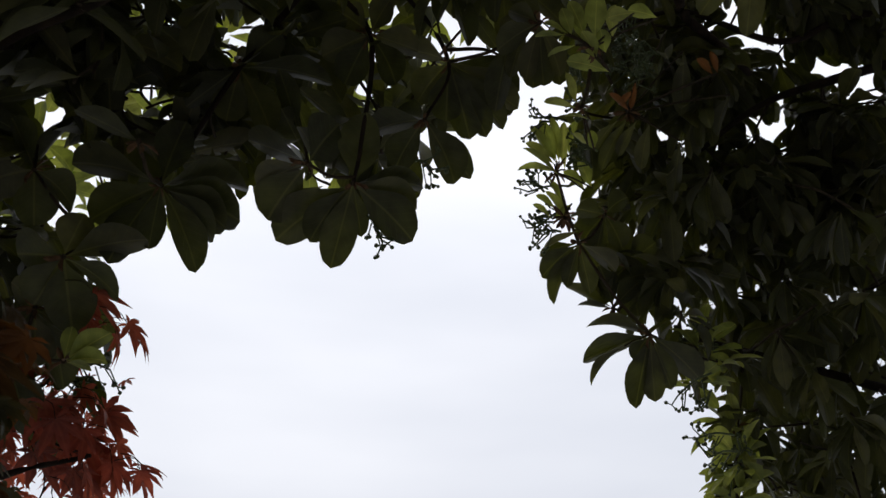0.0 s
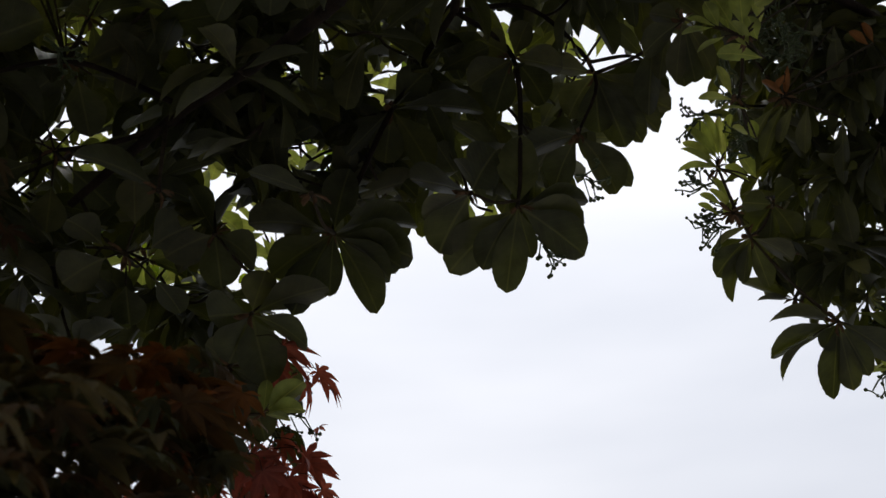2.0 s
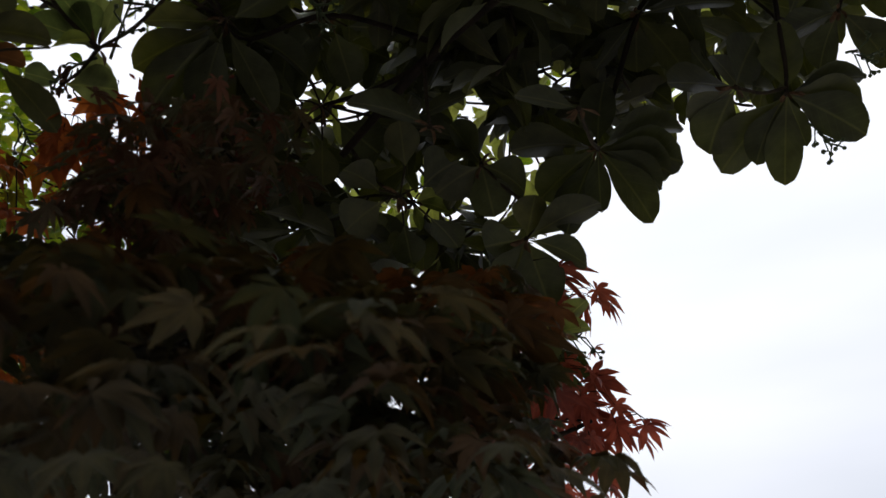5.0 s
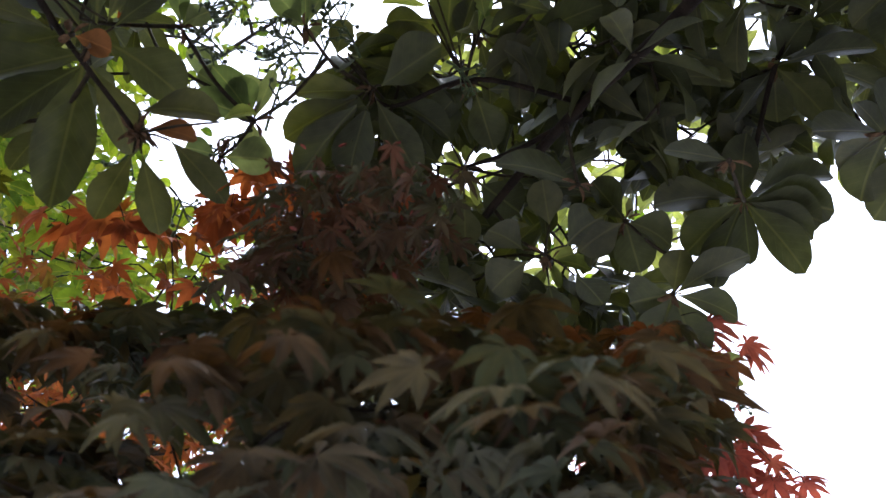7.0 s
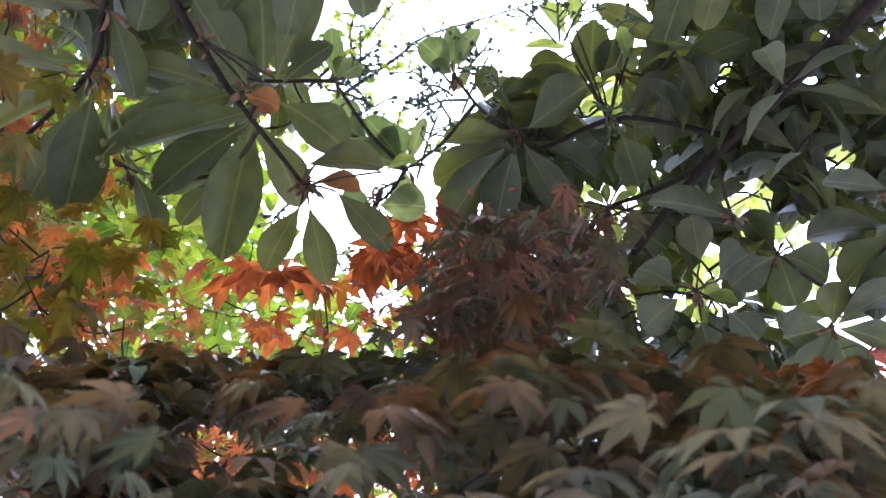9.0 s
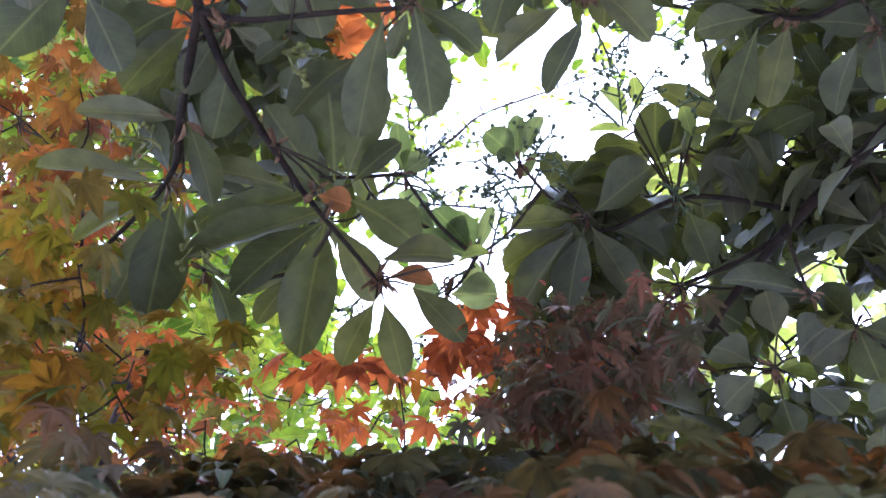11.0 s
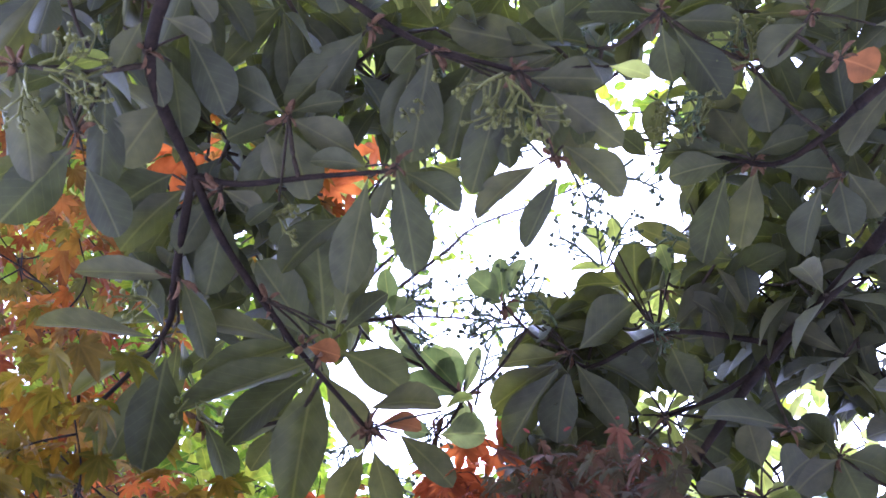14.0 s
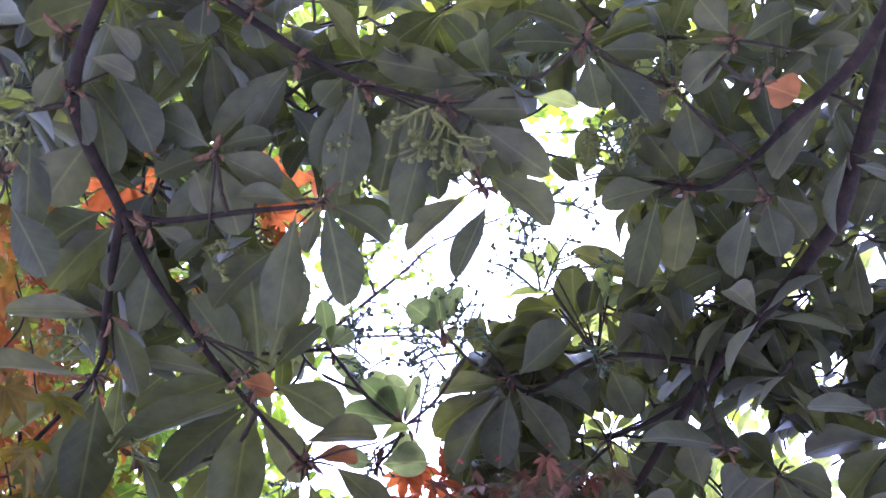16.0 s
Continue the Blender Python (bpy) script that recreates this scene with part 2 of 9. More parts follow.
# ---- shapes
def blade(segments=11, bend=0.10, fold=0.10, twist=0.0, blunt=1.5, across=4):
    """An oblanceolate leaf of length 1 along y and width 1, with a narrow base and a rounded tip: vertices, faces and leaf coordinates."""
    verts, faces, uv, row = [], [], [], across + 1
    for i in range(segments + 1):
        s = i / segments
        s = s - 0.065 * math.sin(2 * math.pi * s)
        half = 0.012 + 0.488 * max(0.0, math.sin(math.pi * s ** blunt)) ** (1.08 - 0.62 * s) if 0 < i < segments else 0.012
        for c in range(row):
            k = 2 * c / across - 1
            x, z = half * k, 1.6 * bend * s * (1 - s) + fold * abs(k) * half - 0.12 * fold * (k * k) * math.sin(7 * s)
            verts.append((x, s, z + twist * x * s))
            uv.append((0.5 + 0.5 * k * min(1, half * 2), s))
    for i in range(segments):
        for c in range(across):
            a = i * row + c
            faces.append((a, a + 1, a + row + 1, a + row))
    return np.array(verts), faces, np.array(uv)


def palm(droop=0.35, lobes=7, seed=1, broad=1.1, web=0.30):
    """A palmate maple leaf, its middle lobe of length 1 along y: narrow pointed lobes that hang at their tips."""
    r = random.Random(seed)
    length = {7: (0.42, 0.72, 0.93, 1.0, 0.93, 0.72, 0.42), 5: (0.5, 0.85, 1.0, 0.85, 0.5)}[lobes]
    turn = {7: (-118, -78, -38, 0, 38, 78, 118), 5: (-96, -46, 0, 46, 96)}[lobes]
    verts, faces, uv = [(0.0, 0.0, 0.0)], [], [(0.5, 0.0)]
    for size, angle in zip(length, turn):
        size, angle = size * r.uniform(0.9, 1.08), radians(angle + r.uniform(-6, 6))
        first = len(verts)
        for s, half in ((web, 0.115), (web, 0.0), (web, -0.115), (0.58, 0.135), (0.58, 0.0), (0.58, -0.135), (0.82, 0.062), (0.82, 0.0), (0.82, -0.062), (1.0, 0.0)):
            h = half * broad * (1 + r.uniform(-0.1, 0.1))
            x, y = h * size, s * size
            px, py = x * math.cos(angle) + y * math.sin(angle), -x * math.sin(angle) + y * math.cos(angle)
            verts.append((px, py, -droop * (s * size) ** 2 + 0.5 * abs(h) * 0.6))
            uv.append((0.5 + h * 0.9, s))
        f = first
        faces += [(0, f, f + 1), (0, f + 1, f + 2)]
        for row in (0, 3):
            faces += [(f + row, f + row + 3, f + row + 4, f + row + 1), (f + row + 1, f + row + 4, f + row + 5, f + row + 2)]
        faces += [(f + 6, f + 9, f + 7), (f + 7, f + 9, f + 8)]
    n = len(length)
    for i in range(n - 1):
        a, b = 1 + i * 10, 1 + (i + 1) * 10
        faces.append((0, a, b + 2))
    return np.array(verts), faces, np.array(uv)


def mesh_from(name, verts, faces, material, uv=None):
    me = bpy.data.meshes.new(name)
    me.from_pydata([tuple(v) for v in verts], [], faces)
    me.materials.append(material)
    if uv is not None:
        layer = me.uv_layers.new(name="leaf")
        order = np.empty(len(me.loops), dtype=np.int32)
        me.loops.foreach_get("vertex_index", order)
        layer.data.foreach_set("uv", np.asarray(uv, dtype=np.float32)[order].ravel())
    me.polygons.foreach_set("use_smooth", [True] * len(me.polygons))
    me.update()
    return me


def leaf_frame(base, tip, width, roll=0.0):
    """The pose and size of a leaf from its base and tip; its upper face looks as far up as it can."""
    base, tip = Vector(base), Vector(tip)
    y = (tip - base).normalized()
    z = Vector((0, 0, 1)) - y * y.z
    if z.length < 0.05:
        z = Vector((0.3, 1, 0)) - y * (Vector((0.3, 1, 0)).dot(y))
    z.normalize()
    x = y.cross(z)
    size = (tip - base).length
    turn = Matrix((x, y, z)).transposed().to_4x4()
    return Matrix.Translation(base) @ turn @ Matrix.Rotation(radians(roll), 4, "Y") @ Matrix.Diagonal((width, size, size, 1))


def part(name, me, parent, label="", pose_of=None):
    ob = new(name, me)
    ob.parent = parent
    if pose_of is not None:
        ob.matrix_basis = parent.matrix_basis.inverted() @ pose_of if parent.parent is None else pose_of
    if label:
        tagged(ob, label)
    return ob


def thing(name, at, label, category, group="", kind=""):
    """An Empty at the foot of a thing; its parts keep world coordinates."""
    ob = new(name)
    ob.matrix_basis = Matrix.Translation(at)
    ob.empty_display_size = 0.1
    return tagged(ob, label, category, group, kind)


def smooth_path(points, steps=5):
    """A rounded line through the points."""
    p = [Vector(q) for q in points]
    if len(p) < 3:
        return p
    ends = [p[0] * 2 - p[1]] + p + [p[-1] * 2 - p[-2]]
    out = []
    for i in range(1, len(ends) - 2):
        a, b, c, d = ends[i - 1:i + 3]
        for k in range(steps):
            t = k / steps
            out.append(0.5 * (2 * b + (c - a) * t + (2 * a - 5 * b + 4 * c - d) * t * t + (3 * b - a - 3 * c + d) * t ** 3))
    return out + [p[-1]]


class Shape:
    """Collects vertices, faces and leaf coordinates for one mesh."""

    def __init__(self):
        self.v, self.f, self.u, self.n = [], [], [], 0

    def add(self, verts, faces, uv=None):
        self.v.append(np.asarray(verts, dtype=float))
        self.f += [tuple(i + self.n for i in f) for f in faces]
        self.u.append(np.zeros((len(verts), 2)) if uv is None else uv)
        self.n += len(verts)

    def leaf(self, template, m):
        v, f, u = template
        a = np.array(m)
        self.add(v @ a[:3, :3].T + a[:3, 3], f, u)

    def tube(self, path, r0, r1, sides=6, knots=0.0, rnd=random.Random(3)):
        path = [Vector(q) for q in path]
        rings = []
        for i, q in enumerate(path):
            way = (path[min(i + 1, len(path) - 1)] - path[max(i - 1, 0)]).normalized()
            a = way.orthogonal().normalized()
            b = way.cross(a)
            r = (r0 + (r1 - r0) * i / max(1, len(path) - 1)) * (1 + knots * rnd.uniform(-1, 1))
            rings += [q + (a * math.cos(2 * math.pi * k / sides) + b * math.sin(2 * math.pi * k / sides)) * r for k in range(sides)]
        faces = [(i * sides + k, i * sides + (k + 1) % sides, (i + 1) * sides + (k + 1) % sides, (i + 1) * sides + k) for i in range(len(path) - 1) for k in range(sides)]
        faces += [tuple(reversed(range(sides))), tuple(range((len(path) - 1) * sides, len(path) * sides))]
        self.add([tuple(q) for q in rings], faces)

    def ball(self, at, r):
        g = (1 + 5 ** 0.5) / 2
        v = np.array([(-1, g, 0), (1, g, 0), (-1, -g, 0), (1, -g, 0), (0, -1, g), (0, 1, g), (0, -1, -g), (0, 1, -g), (g, 0, -1), (g, 0, 1), (-g, 0, -1), (-g, 0, 1)]) / math.sqrt(1 + g * g)
        f = [(0, 11, 5), (0, 5, 1), (0, 1, 7), (0, 7, 10), (0, 10, 11), (1, 5, 9), (5, 11, 4), (11, 10, 2), (10, 7, 6), (7, 1, 8), (3, 9, 4), (3, 4, 2), (3, 2, 6), (3, 6, 8), (3, 8, 9), (4, 9, 5), (2, 4, 11), (6, 2, 10), (8, 6, 7), (9, 8, 1)]
        self.add(v * r + np.array(at), f)

    def mesh(self, name, material, with_uv=True):
        return mesh_from(name, np.concatenate(self.v), self.f, material, np.concatenate(self.u) if with_uv else None)


BLADES = [blade(bend=b, fold=f, twist=w, blunt=q) for b, f, w, q in ((0.06, 0.14, 0.05, 1.35), (0.13, 0.10, -0.08, 1.45), (0.02, 0.18, 0.10, 1.25), (0.18, 0.12, 0.0, 1.55), (0.22, 0.20, 0.12, 1.3))]
LIGHT = [blade(7, b, f, w, q, 2) for b, f, w, q in ((0.08, 0.16, 0.05, 1.3), (0.15, 0.12, -0.08, 1.4), (0.20, 0.2, 0.1, 1.25))]
SMALL = [blade(5, b, f, 0.05, 1.0) for b, f in ((0.10, 0.25), (0.20, 0.15))]
SLIM = [palm(d, n, s, 1.0) for d, n, s in ((0.18, 7, 11), (0.32, 7, 12), (0.25, 7, 13))]
PALMS = [palm(d, n, s, 1.3) for d, n, s in ((0.22, 7, 1), (0.40, 7, 2), (0.15, 7, 3), (0.30, 5, 4))]
DRAPED = [palm(d, n, s, 1.25, 0.34) for d, n, s in ((0.45, 7, 5), (0.65, 7, 6), (0.35, 7, 7), (0.55, 5, 8))]


def rosette(seed, at, length=0.12, ratio=0.40, count=7, droop=25.0, tilt=35.0):
    """Leaves of one shoot tip: (base, tip, width, roll) each, spread round a shoot that stands within tilt degrees of upright."""
    r = random.Random(seed)
    lean, turn = radians(r.uniform(0.2, 1.0) * tilt), r.uniform(0, 2 * math.pi)
    axis = Vector((math.sin(lean) * math.cos(turn), math.sin(lean) * math.sin(turn), math.cos(lean)))
    side = axis.orthogonal().normalized()
    other = axis.cross(side)
    out, start = [], r.uniform(0, 6.28)
    for i in range(count):
        a = start + 2 * math.pi * (i + r.uniform(-0.3, 0.3)) / count
        d = radians(-droop + r.uniform(-22, 22))
        way = (side * math.cos(a) + other * math.sin(a)) * math.cos(d) + axis * math.sin(d)
        size = length * r.uniform(0.72, 1.12)
        base = Vector(at) - axis * r.uniform(0.0, 0.02) + way * 0.008
        out.append((base, base + way * size, size * ratio * r.uniform(0.85, 1.15), r.uniform(-30, 30)))
    return out


def spray(seed, at, reach=0.16, leaf=0.06, count=10, flat=0.35, ratio=0.6, hang=0.4, wild=0.4):
    """Leaves scattered along a thin side shoot: (base, tip, width, roll) each. hang, wild: how far they droop, and how unevenly."""
    r = random.Random(seed)
    turn = r.uniform(0, 6.28)
    run = Vector((math.cos(turn), math.sin(turn), r.uniform(-0.25, 0.35)))
    out = []
    for i in range(count):
        along = (i / max(1, count - 1) - 0.5) * 2 * reach
        base = Vector(at) + run * along + Vector((r.gauss(0, 1), r.gauss(0, 1), r.gauss(0, 1) * flat)) * reach * 0.3
        a = turn + r.choice((-1, 1)) * r.uniform(0.5, 1.5)
        way = Vector((math.cos(a), math.sin(a), -hang - 0.05 + r.uniform(-wild, wild))).normalized()
        size = leaf * r.uniform(0.65, 1.2)
        out.append((base, base + way * size, size * ratio * r.uniform(0.85, 1.15), r.uniform(-1, 1) * min(35, 90 * wild)))
    return out


# ---- trees: how boughs, shoots and leaves are put together
def grow(nodes, ends, shape, r_tip, r_add, sag=0.02, rnd=random.Random(11), limit=9.0):
    """Thin wood from the nearest standing wood to each end; what has grown carries the next."""
    todo = sorted(ends, key=lambda e: min((e - q).length for q in nodes))
    for e in todo:
        near = min(nodes, key=lambda q: (q - e).length + 0.25 * max(0.0, e.z - q.z))
        gap = (e - near).length
        if gap < 0.004 or gap > limit:
            continue
        mid = near.lerp(e, 0.5) + Vector((rnd.uniform(-1, 1), rnd.uniform(-1, 1), -abs(rnd.uniform(0, 1)))) * min(sag, gap * 0.18)
        path = smooth_path([near, mid, e], 4)
        shape.tube(path, r_tip + r_add * gap, r_tip, 5, 0.12)
        nodes.extend(path[1:])


def rosette_fill(shape, spots, rnd, blades=BLADES, **kind):
    for x, y, z, seed in spots:
        for base, tip, width, roll in rosette(seed, (x, y, z), **kind):
            shape.leaf(rnd.choice(blades), leaf_frame(base, tip, width, roll))


def leaf_parts(spots, maker, kind, meshes, parent, rnd, name="leaf"):
    for x, y, z, seed in spots:
        for base, tip, width, roll in maker(seed, (x, y, z), **kind):
            part(name, rnd.choice(meshes), parent, "", leaf_frame(base, tip, width, roll))


def buds(shape, at, rnd):
    """Papery scales round the tip of a shoot."""
    for _ in range(6):
        d = Vector((rnd.gauss(0, 1), rnd.gauss(0, 1), rnd.gauss(0, 1) - 0.3)).normalized()
        shape.leaf(SMALL[0], leaf_frame(at, Vector(at) + d * rnd.uniform(0.014, 0.03), rnd.uniform(0.004, 0.009), rnd.uniform(0, 90)))


def panicle(at, way, seed, material=None):
    """A loose cluster of small fruit on forked stalks."""
    r, s = random.Random(seed), Shape()
    at, way = Vector(at), Vector(way)
    tip = at + way
    s.tube(smooth_path([at, at.lerp(tip, 0.5) + Vector((0, 0, 0.006)), tip], 4), 0.0021, 0.0016, 5)
    side = way.orthogonal().normalized()
    for i in range(7):
        root = at.lerp(tip, 0.3 + 0.7 * i / 6)
        out = (Matrix.Rotation(r.uniform(0, 6.28), 3, way.normalized()) @ side + way.normalized() * r.uniform(0.4, 1.0)).normalized() * r.uniform(0.016, 0.030)
        fork = root + out
        s.tube([root, fork], 0.0014, 0.0012, 4)
        for _ in range(r.choice((1, 2, 2, 3))):
            end = fork + (out.normalized() + Vector((r.gauss(0, 0.6), r.gauss(0, 0.6), r.gauss(0, 0.6)))).normalized() * r.uniform(0.005, 0.012)
            s.tube([fork, end], 0.0012, 0.0011, 4)
            s.ball(end, r.uniform(0.0026, 0.0038))
    return s.mesh("panicle", material or M_FRUIT, False)


# ---- ground: never in view, made pale to bounce light up under the leaves
g = Shape()
rings, spokes = [0.0, 1, 2, 3, 5, 8, 13, 25, 60, 200, 900, 3000], 36
gv = [(0.0, 0.0, 0.0)] + [(r * math.cos(6.28319 * k / spokes), r * math.sin(6.28319 * k / spokes), 0.03 * noise.noise((r * 0.6 * math.cos(6.28319 * k / spokes), r * 0.6 * math.sin(6.28319 * k / spokes), 0))) for r in rings[1:] for k in range(spokes)]
gf = [(0, 1 + k, 1 + (k + 1) % spokes) for k in range(spokes)]
for i in range(len(rings) - 2):
    a, b = 1 + i * spokes, 1 + (i + 1) * spokes
    gf += [(a + k, b + k, b + (k + 1) % spokes, a + (k + 1) % spokes) for k in range(spokes)]
ground = new("ground", mesh_from("ground", gv, gf, M_BOUNCE_GROUND))
tagged(ground, "unseen ground under the trees, made pale to bounce light", "ground", "", "structure")

# ---- plain unseen walls, added below and behind every view to close off low light
for side, (cx, cy, lx, ly) in {"north": (-0.5, 7.6, 13.0, 0.22), "south": (-0.5, -5.4, 13.0, 0.22), "west": (-6.89, 1.1, 0.22, 12.78), "east": (5.89, 1.1, 0.22, 12.78)}.items():
    low, high = -0.3, 2.0 if side in ("north", "south") else 1.96
    corners = [(cx + a * lx / 2, cy + b * ly / 2) for a, b in ((-1, -1), (1, -1), (1, 1), (-1, 1))]
    ridge = [(cx - lx / 2 * (lx > ly), cy - ly / 2 * (ly > lx), high + 0.06), (cx + lx / 2 * (lx > ly), cy + ly / 2 * (ly > lx), high + 0.06)]
    wv = [(x, y, low) for x, y in corners] + [(x, y, high) for x, y in corners] + ridge
    if lx > ly:
        wf = [(0, 1, 5, 4), (1, 2, 6, 9, 5), (2, 3, 7, 6), (3, 0, 4, 8, 7), (4, 5, 9, 8), (6, 7, 8, 9), (3, 2, 1, 0)]
    else:
        wf = [(0, 1, 5, 8, 4), (1, 2, 6, 5), (2, 3, 7, 9, 6), (3, 0, 4, 7), (5, 6, 9, 8), (7, 4, 8, 9), (3, 2, 1, 0)]
    boundary = new("wall_" + side, mesh_from("wall_" + side, wv, wf, M_WALL))
    tagged(boundary, "added unseen low wall against low light, grey plaster, ridged top", "wall", "", "structure")

# ---- an unseen dark wall, added behind the camera's right shoulder to darken the left leaves
hv = [(x, y, z) for z in (-0.3, 6.2) for x, y in ((2.0, -5.28), (2.25, -5.28), (2.25, 1.05), (2.0, 1.05))]
light_block_wall = new("wall_light_block", mesh_from("wall_light_block", hv, [(0, 1, 5, 4), (1, 2, 6, 5), (2, 3, 7, 6), (3, 0, 4, 7), (4, 5, 6, 7), (3, 2, 1, 0)], M_CLAD))
tagged(light_block_wall, "tall unseen dark wall added to block light from the right", "wall", "", "structure")

# ---- the broad-leaved evergreen overhead
bough_left = [(-0.748, 0.063, 2.562), (-0.821, 0.096, 2.539), (-0.859, 0.136, 2.516), (-0.892, 0.228, 2.485)]
bough_left_low = [(-0.903, 0.234, 2.499), (-0.987, 0.298, 2.438), (-1.034, 0.331, 2.396), (-1.187, 0.348, 2.357)]
bough_left_mid = [(-0.903, 0.234, 2.499), (-0.921, 0.307, 2.458), (-0.923, 0.407, 2.406), (-0.922, 0.450, 2.386), (-0.896, 0.534, 2.321)]
bough_left_side = [(-0.904, 0.236, 2.497), (-0.862, 0.270, 2.482), (-0.787, 0.306, 2.472), (-0.716, 0.341, 2.460)]
bough_top = [(-0.688, 0.159, 2.617), (-0.629, 0.286, 2.567), (-0.551, 0.372, 2.532)]
bough_main = [(-0.292, 0.817, 2.542), (-0.414, 0.891, 2.538), (-0.520, 0.929, 2.518), (-0.622, 0.976, 2.493), (-0.708, 1.005, 2.449)]
bough_main_side = [(-0.527, 0.940, 2.528), (-0.643, 0.853, 2.553), (-0.753, 0.827, 2.533), (-0.771, 0.771, 2.538)]
bough_main_tip = [(-0.533, 0.948, 2.517), (-0.631, 0.958, 2.505), (-0.717, 0.959, 2.507)]
bough_right = [(-0.289, 0.668, 2.568), (-0.336, 0.699, 2.585), (-0.408, 0.713, 2.599), (-0.485, 0.677, 2.651)]
bough_sky = [(-0.182, 1.045, 2.745), (-0.292, 1.116, 2.636), (-0.384, 1.140, 2.451), (-0.509, 1.180, 2.354)]
bough_sky_mid = [(-0.182, 1.045, 2.745), (-0.108, 1.126, 2.712), (-0.114, 1.142, 2.522), (-0.124, 1.158, 2.460)]
bough_sky_end = [(-0.182, 1.045, 2.745), (-0.071, 1.096, 2.776), (0.009, 1.171, 2.698), (-0.027, 1.195, 2.605)]
hedge_bough = [(0.927, 1.473, 3.003), (0.754, 1.500, 2.963), (0.602, 1.529, 2.917), (0.439, 1.554, 2.787)]
hedge_bough_top = [(0.904, 1.393, 3.035), (0.756, 1.399, 3.026), (0.613, 1.388, 2.951), (0.417, 1.322, 2.961), (0.245, 1.240, 2.812)]
far_twig = [(-2.819, 2.211, 4.663), (-2.557, 2.193, 4.843), (-2.329, 2.150, 4.878), (-2.173, 2.110, 4.865), (-2.013, 2.096, 4.977)]
far_twig_long = [(-2.609, 2.263, 4.754), (-2.288, 2.257, 4.818), (-2.126, 2.285, 4.898), (-1.989, 2.305, 4.969), (-1.735, 2.414, 5.041), (-1.457, 2.531, 5.123)]
far_twig_low = [(-2.798, 2.183, 4.699), (-2.442, 2.300, 4.687), (-2.158, 2.529, 4.682), (-2.019, 2.669, 4.658)]
far_twig_top = [(-2.288, 2.257, 4.818), (-2.229, 2.098, 4.983), (-1.952, 1.975, 5.113), (-1.574, 1.941, 5.235)]
far_foot = [(-3.457, 2.321, 4.458), (-3.122, 2.252, 4.582), (-2.819, 2.211, 4.663)]
evergreen = thing("evergreen_tree", (0.50, -0.60, 0), "evergreen tree with dark leathery leaf rosettes and small unripe fruit", "tree")
EVERGREEN_BLADES = [mesh_from("leaf", v, f, M_LEAF, u) for v, f, u in BLADES]
FRESH_BLADES = [mesh_from("leaf", v, f, M_FRESH_LIT, u) for v, f, u in BLADES]
DEAD_BLADES = [mesh_from("leaf", v, f, M_DEAD, u) for v, f, u in BLADES]
YOUNG_BLADES = [mesh_from("leaf", v, f, M_YOUNG, u) for v, f, u in BLADES]
wood_nodes = []


def wood(name, parent, path, r0, r1, nodes, sides=8, material=M_BARK, knots=0.08):
    s = Shape()
    line = smooth_path(path, 6)
    s.tube(line, r0, r1, sides, knots)
    nodes.extend(line)
    return part(name, s.mesh(name, material, False), parent, "", Matrix())


fork = (0.40, -0.45, 2.10)
wood("trunk", evergreen, [(0.50, -0.60, -0.05), (0.47, -0.58, 0.7), (0.50, -0.52, 1.4), fork], 0.065, 0.038, [], 14)
lead = []
wood("limb", evergreen, [fork, (0.0, -0.35, 2.55), (-0.45, -0.12, 2.60), bough_left[0]], 0.024, 0.0105, lead)
wood("limb", evergreen, [fork, (0.25, 0.1, 2.66), (-0.02, 0.55, 2.66), bough_main[0]], 0.019, 0.010, lead)
wood("limb", evergreen, [(-0.02, 0.55, 2.66), (-0.10, 0.80, 2.78), bough_sky[0]], 0.012, 0.0065, lead)
wood("limb", evergreen, [(-0.45, -0.12, 2.60), (-0.60, 0.02, 2.66), bough_top[0]], 0.010, 0.0062, lead)
wood("limb", evergreen, [(-0.02, 0.55, 2.66), (-0.16, 0.63, 2.58), bough_right[0]], 0.010, 0.0062, lead)
for line, r0, r1 in ((bough_left, 0.0085, 0.007), (bough_left_low, 0.0065, 0.003), (bough_left_mid, 0.0065, 0.0028), (bough_left_side, 0.0045, 0.003), (bough_top, 0.006, 0.003), (bough_main, 0.011, 0.006), (bough_main_side, 0.0045, 0.003), (bough_main_tip, 0.0055, 0.003), (bough_right, 0.006, 0.003), (bough_sky, 0.006, 0.003), (bough_sky_mid, 0.005, 0.003), (bough_sky_end, 0.005, 0.0025)):
    wood("limb", evergreen, line, r0 * 0.85, r1 * 0.9, wood_nodes)
wood_nodes.extend(q for q in lead if q.z > 2.45)

shoot_random = random.Random(21)


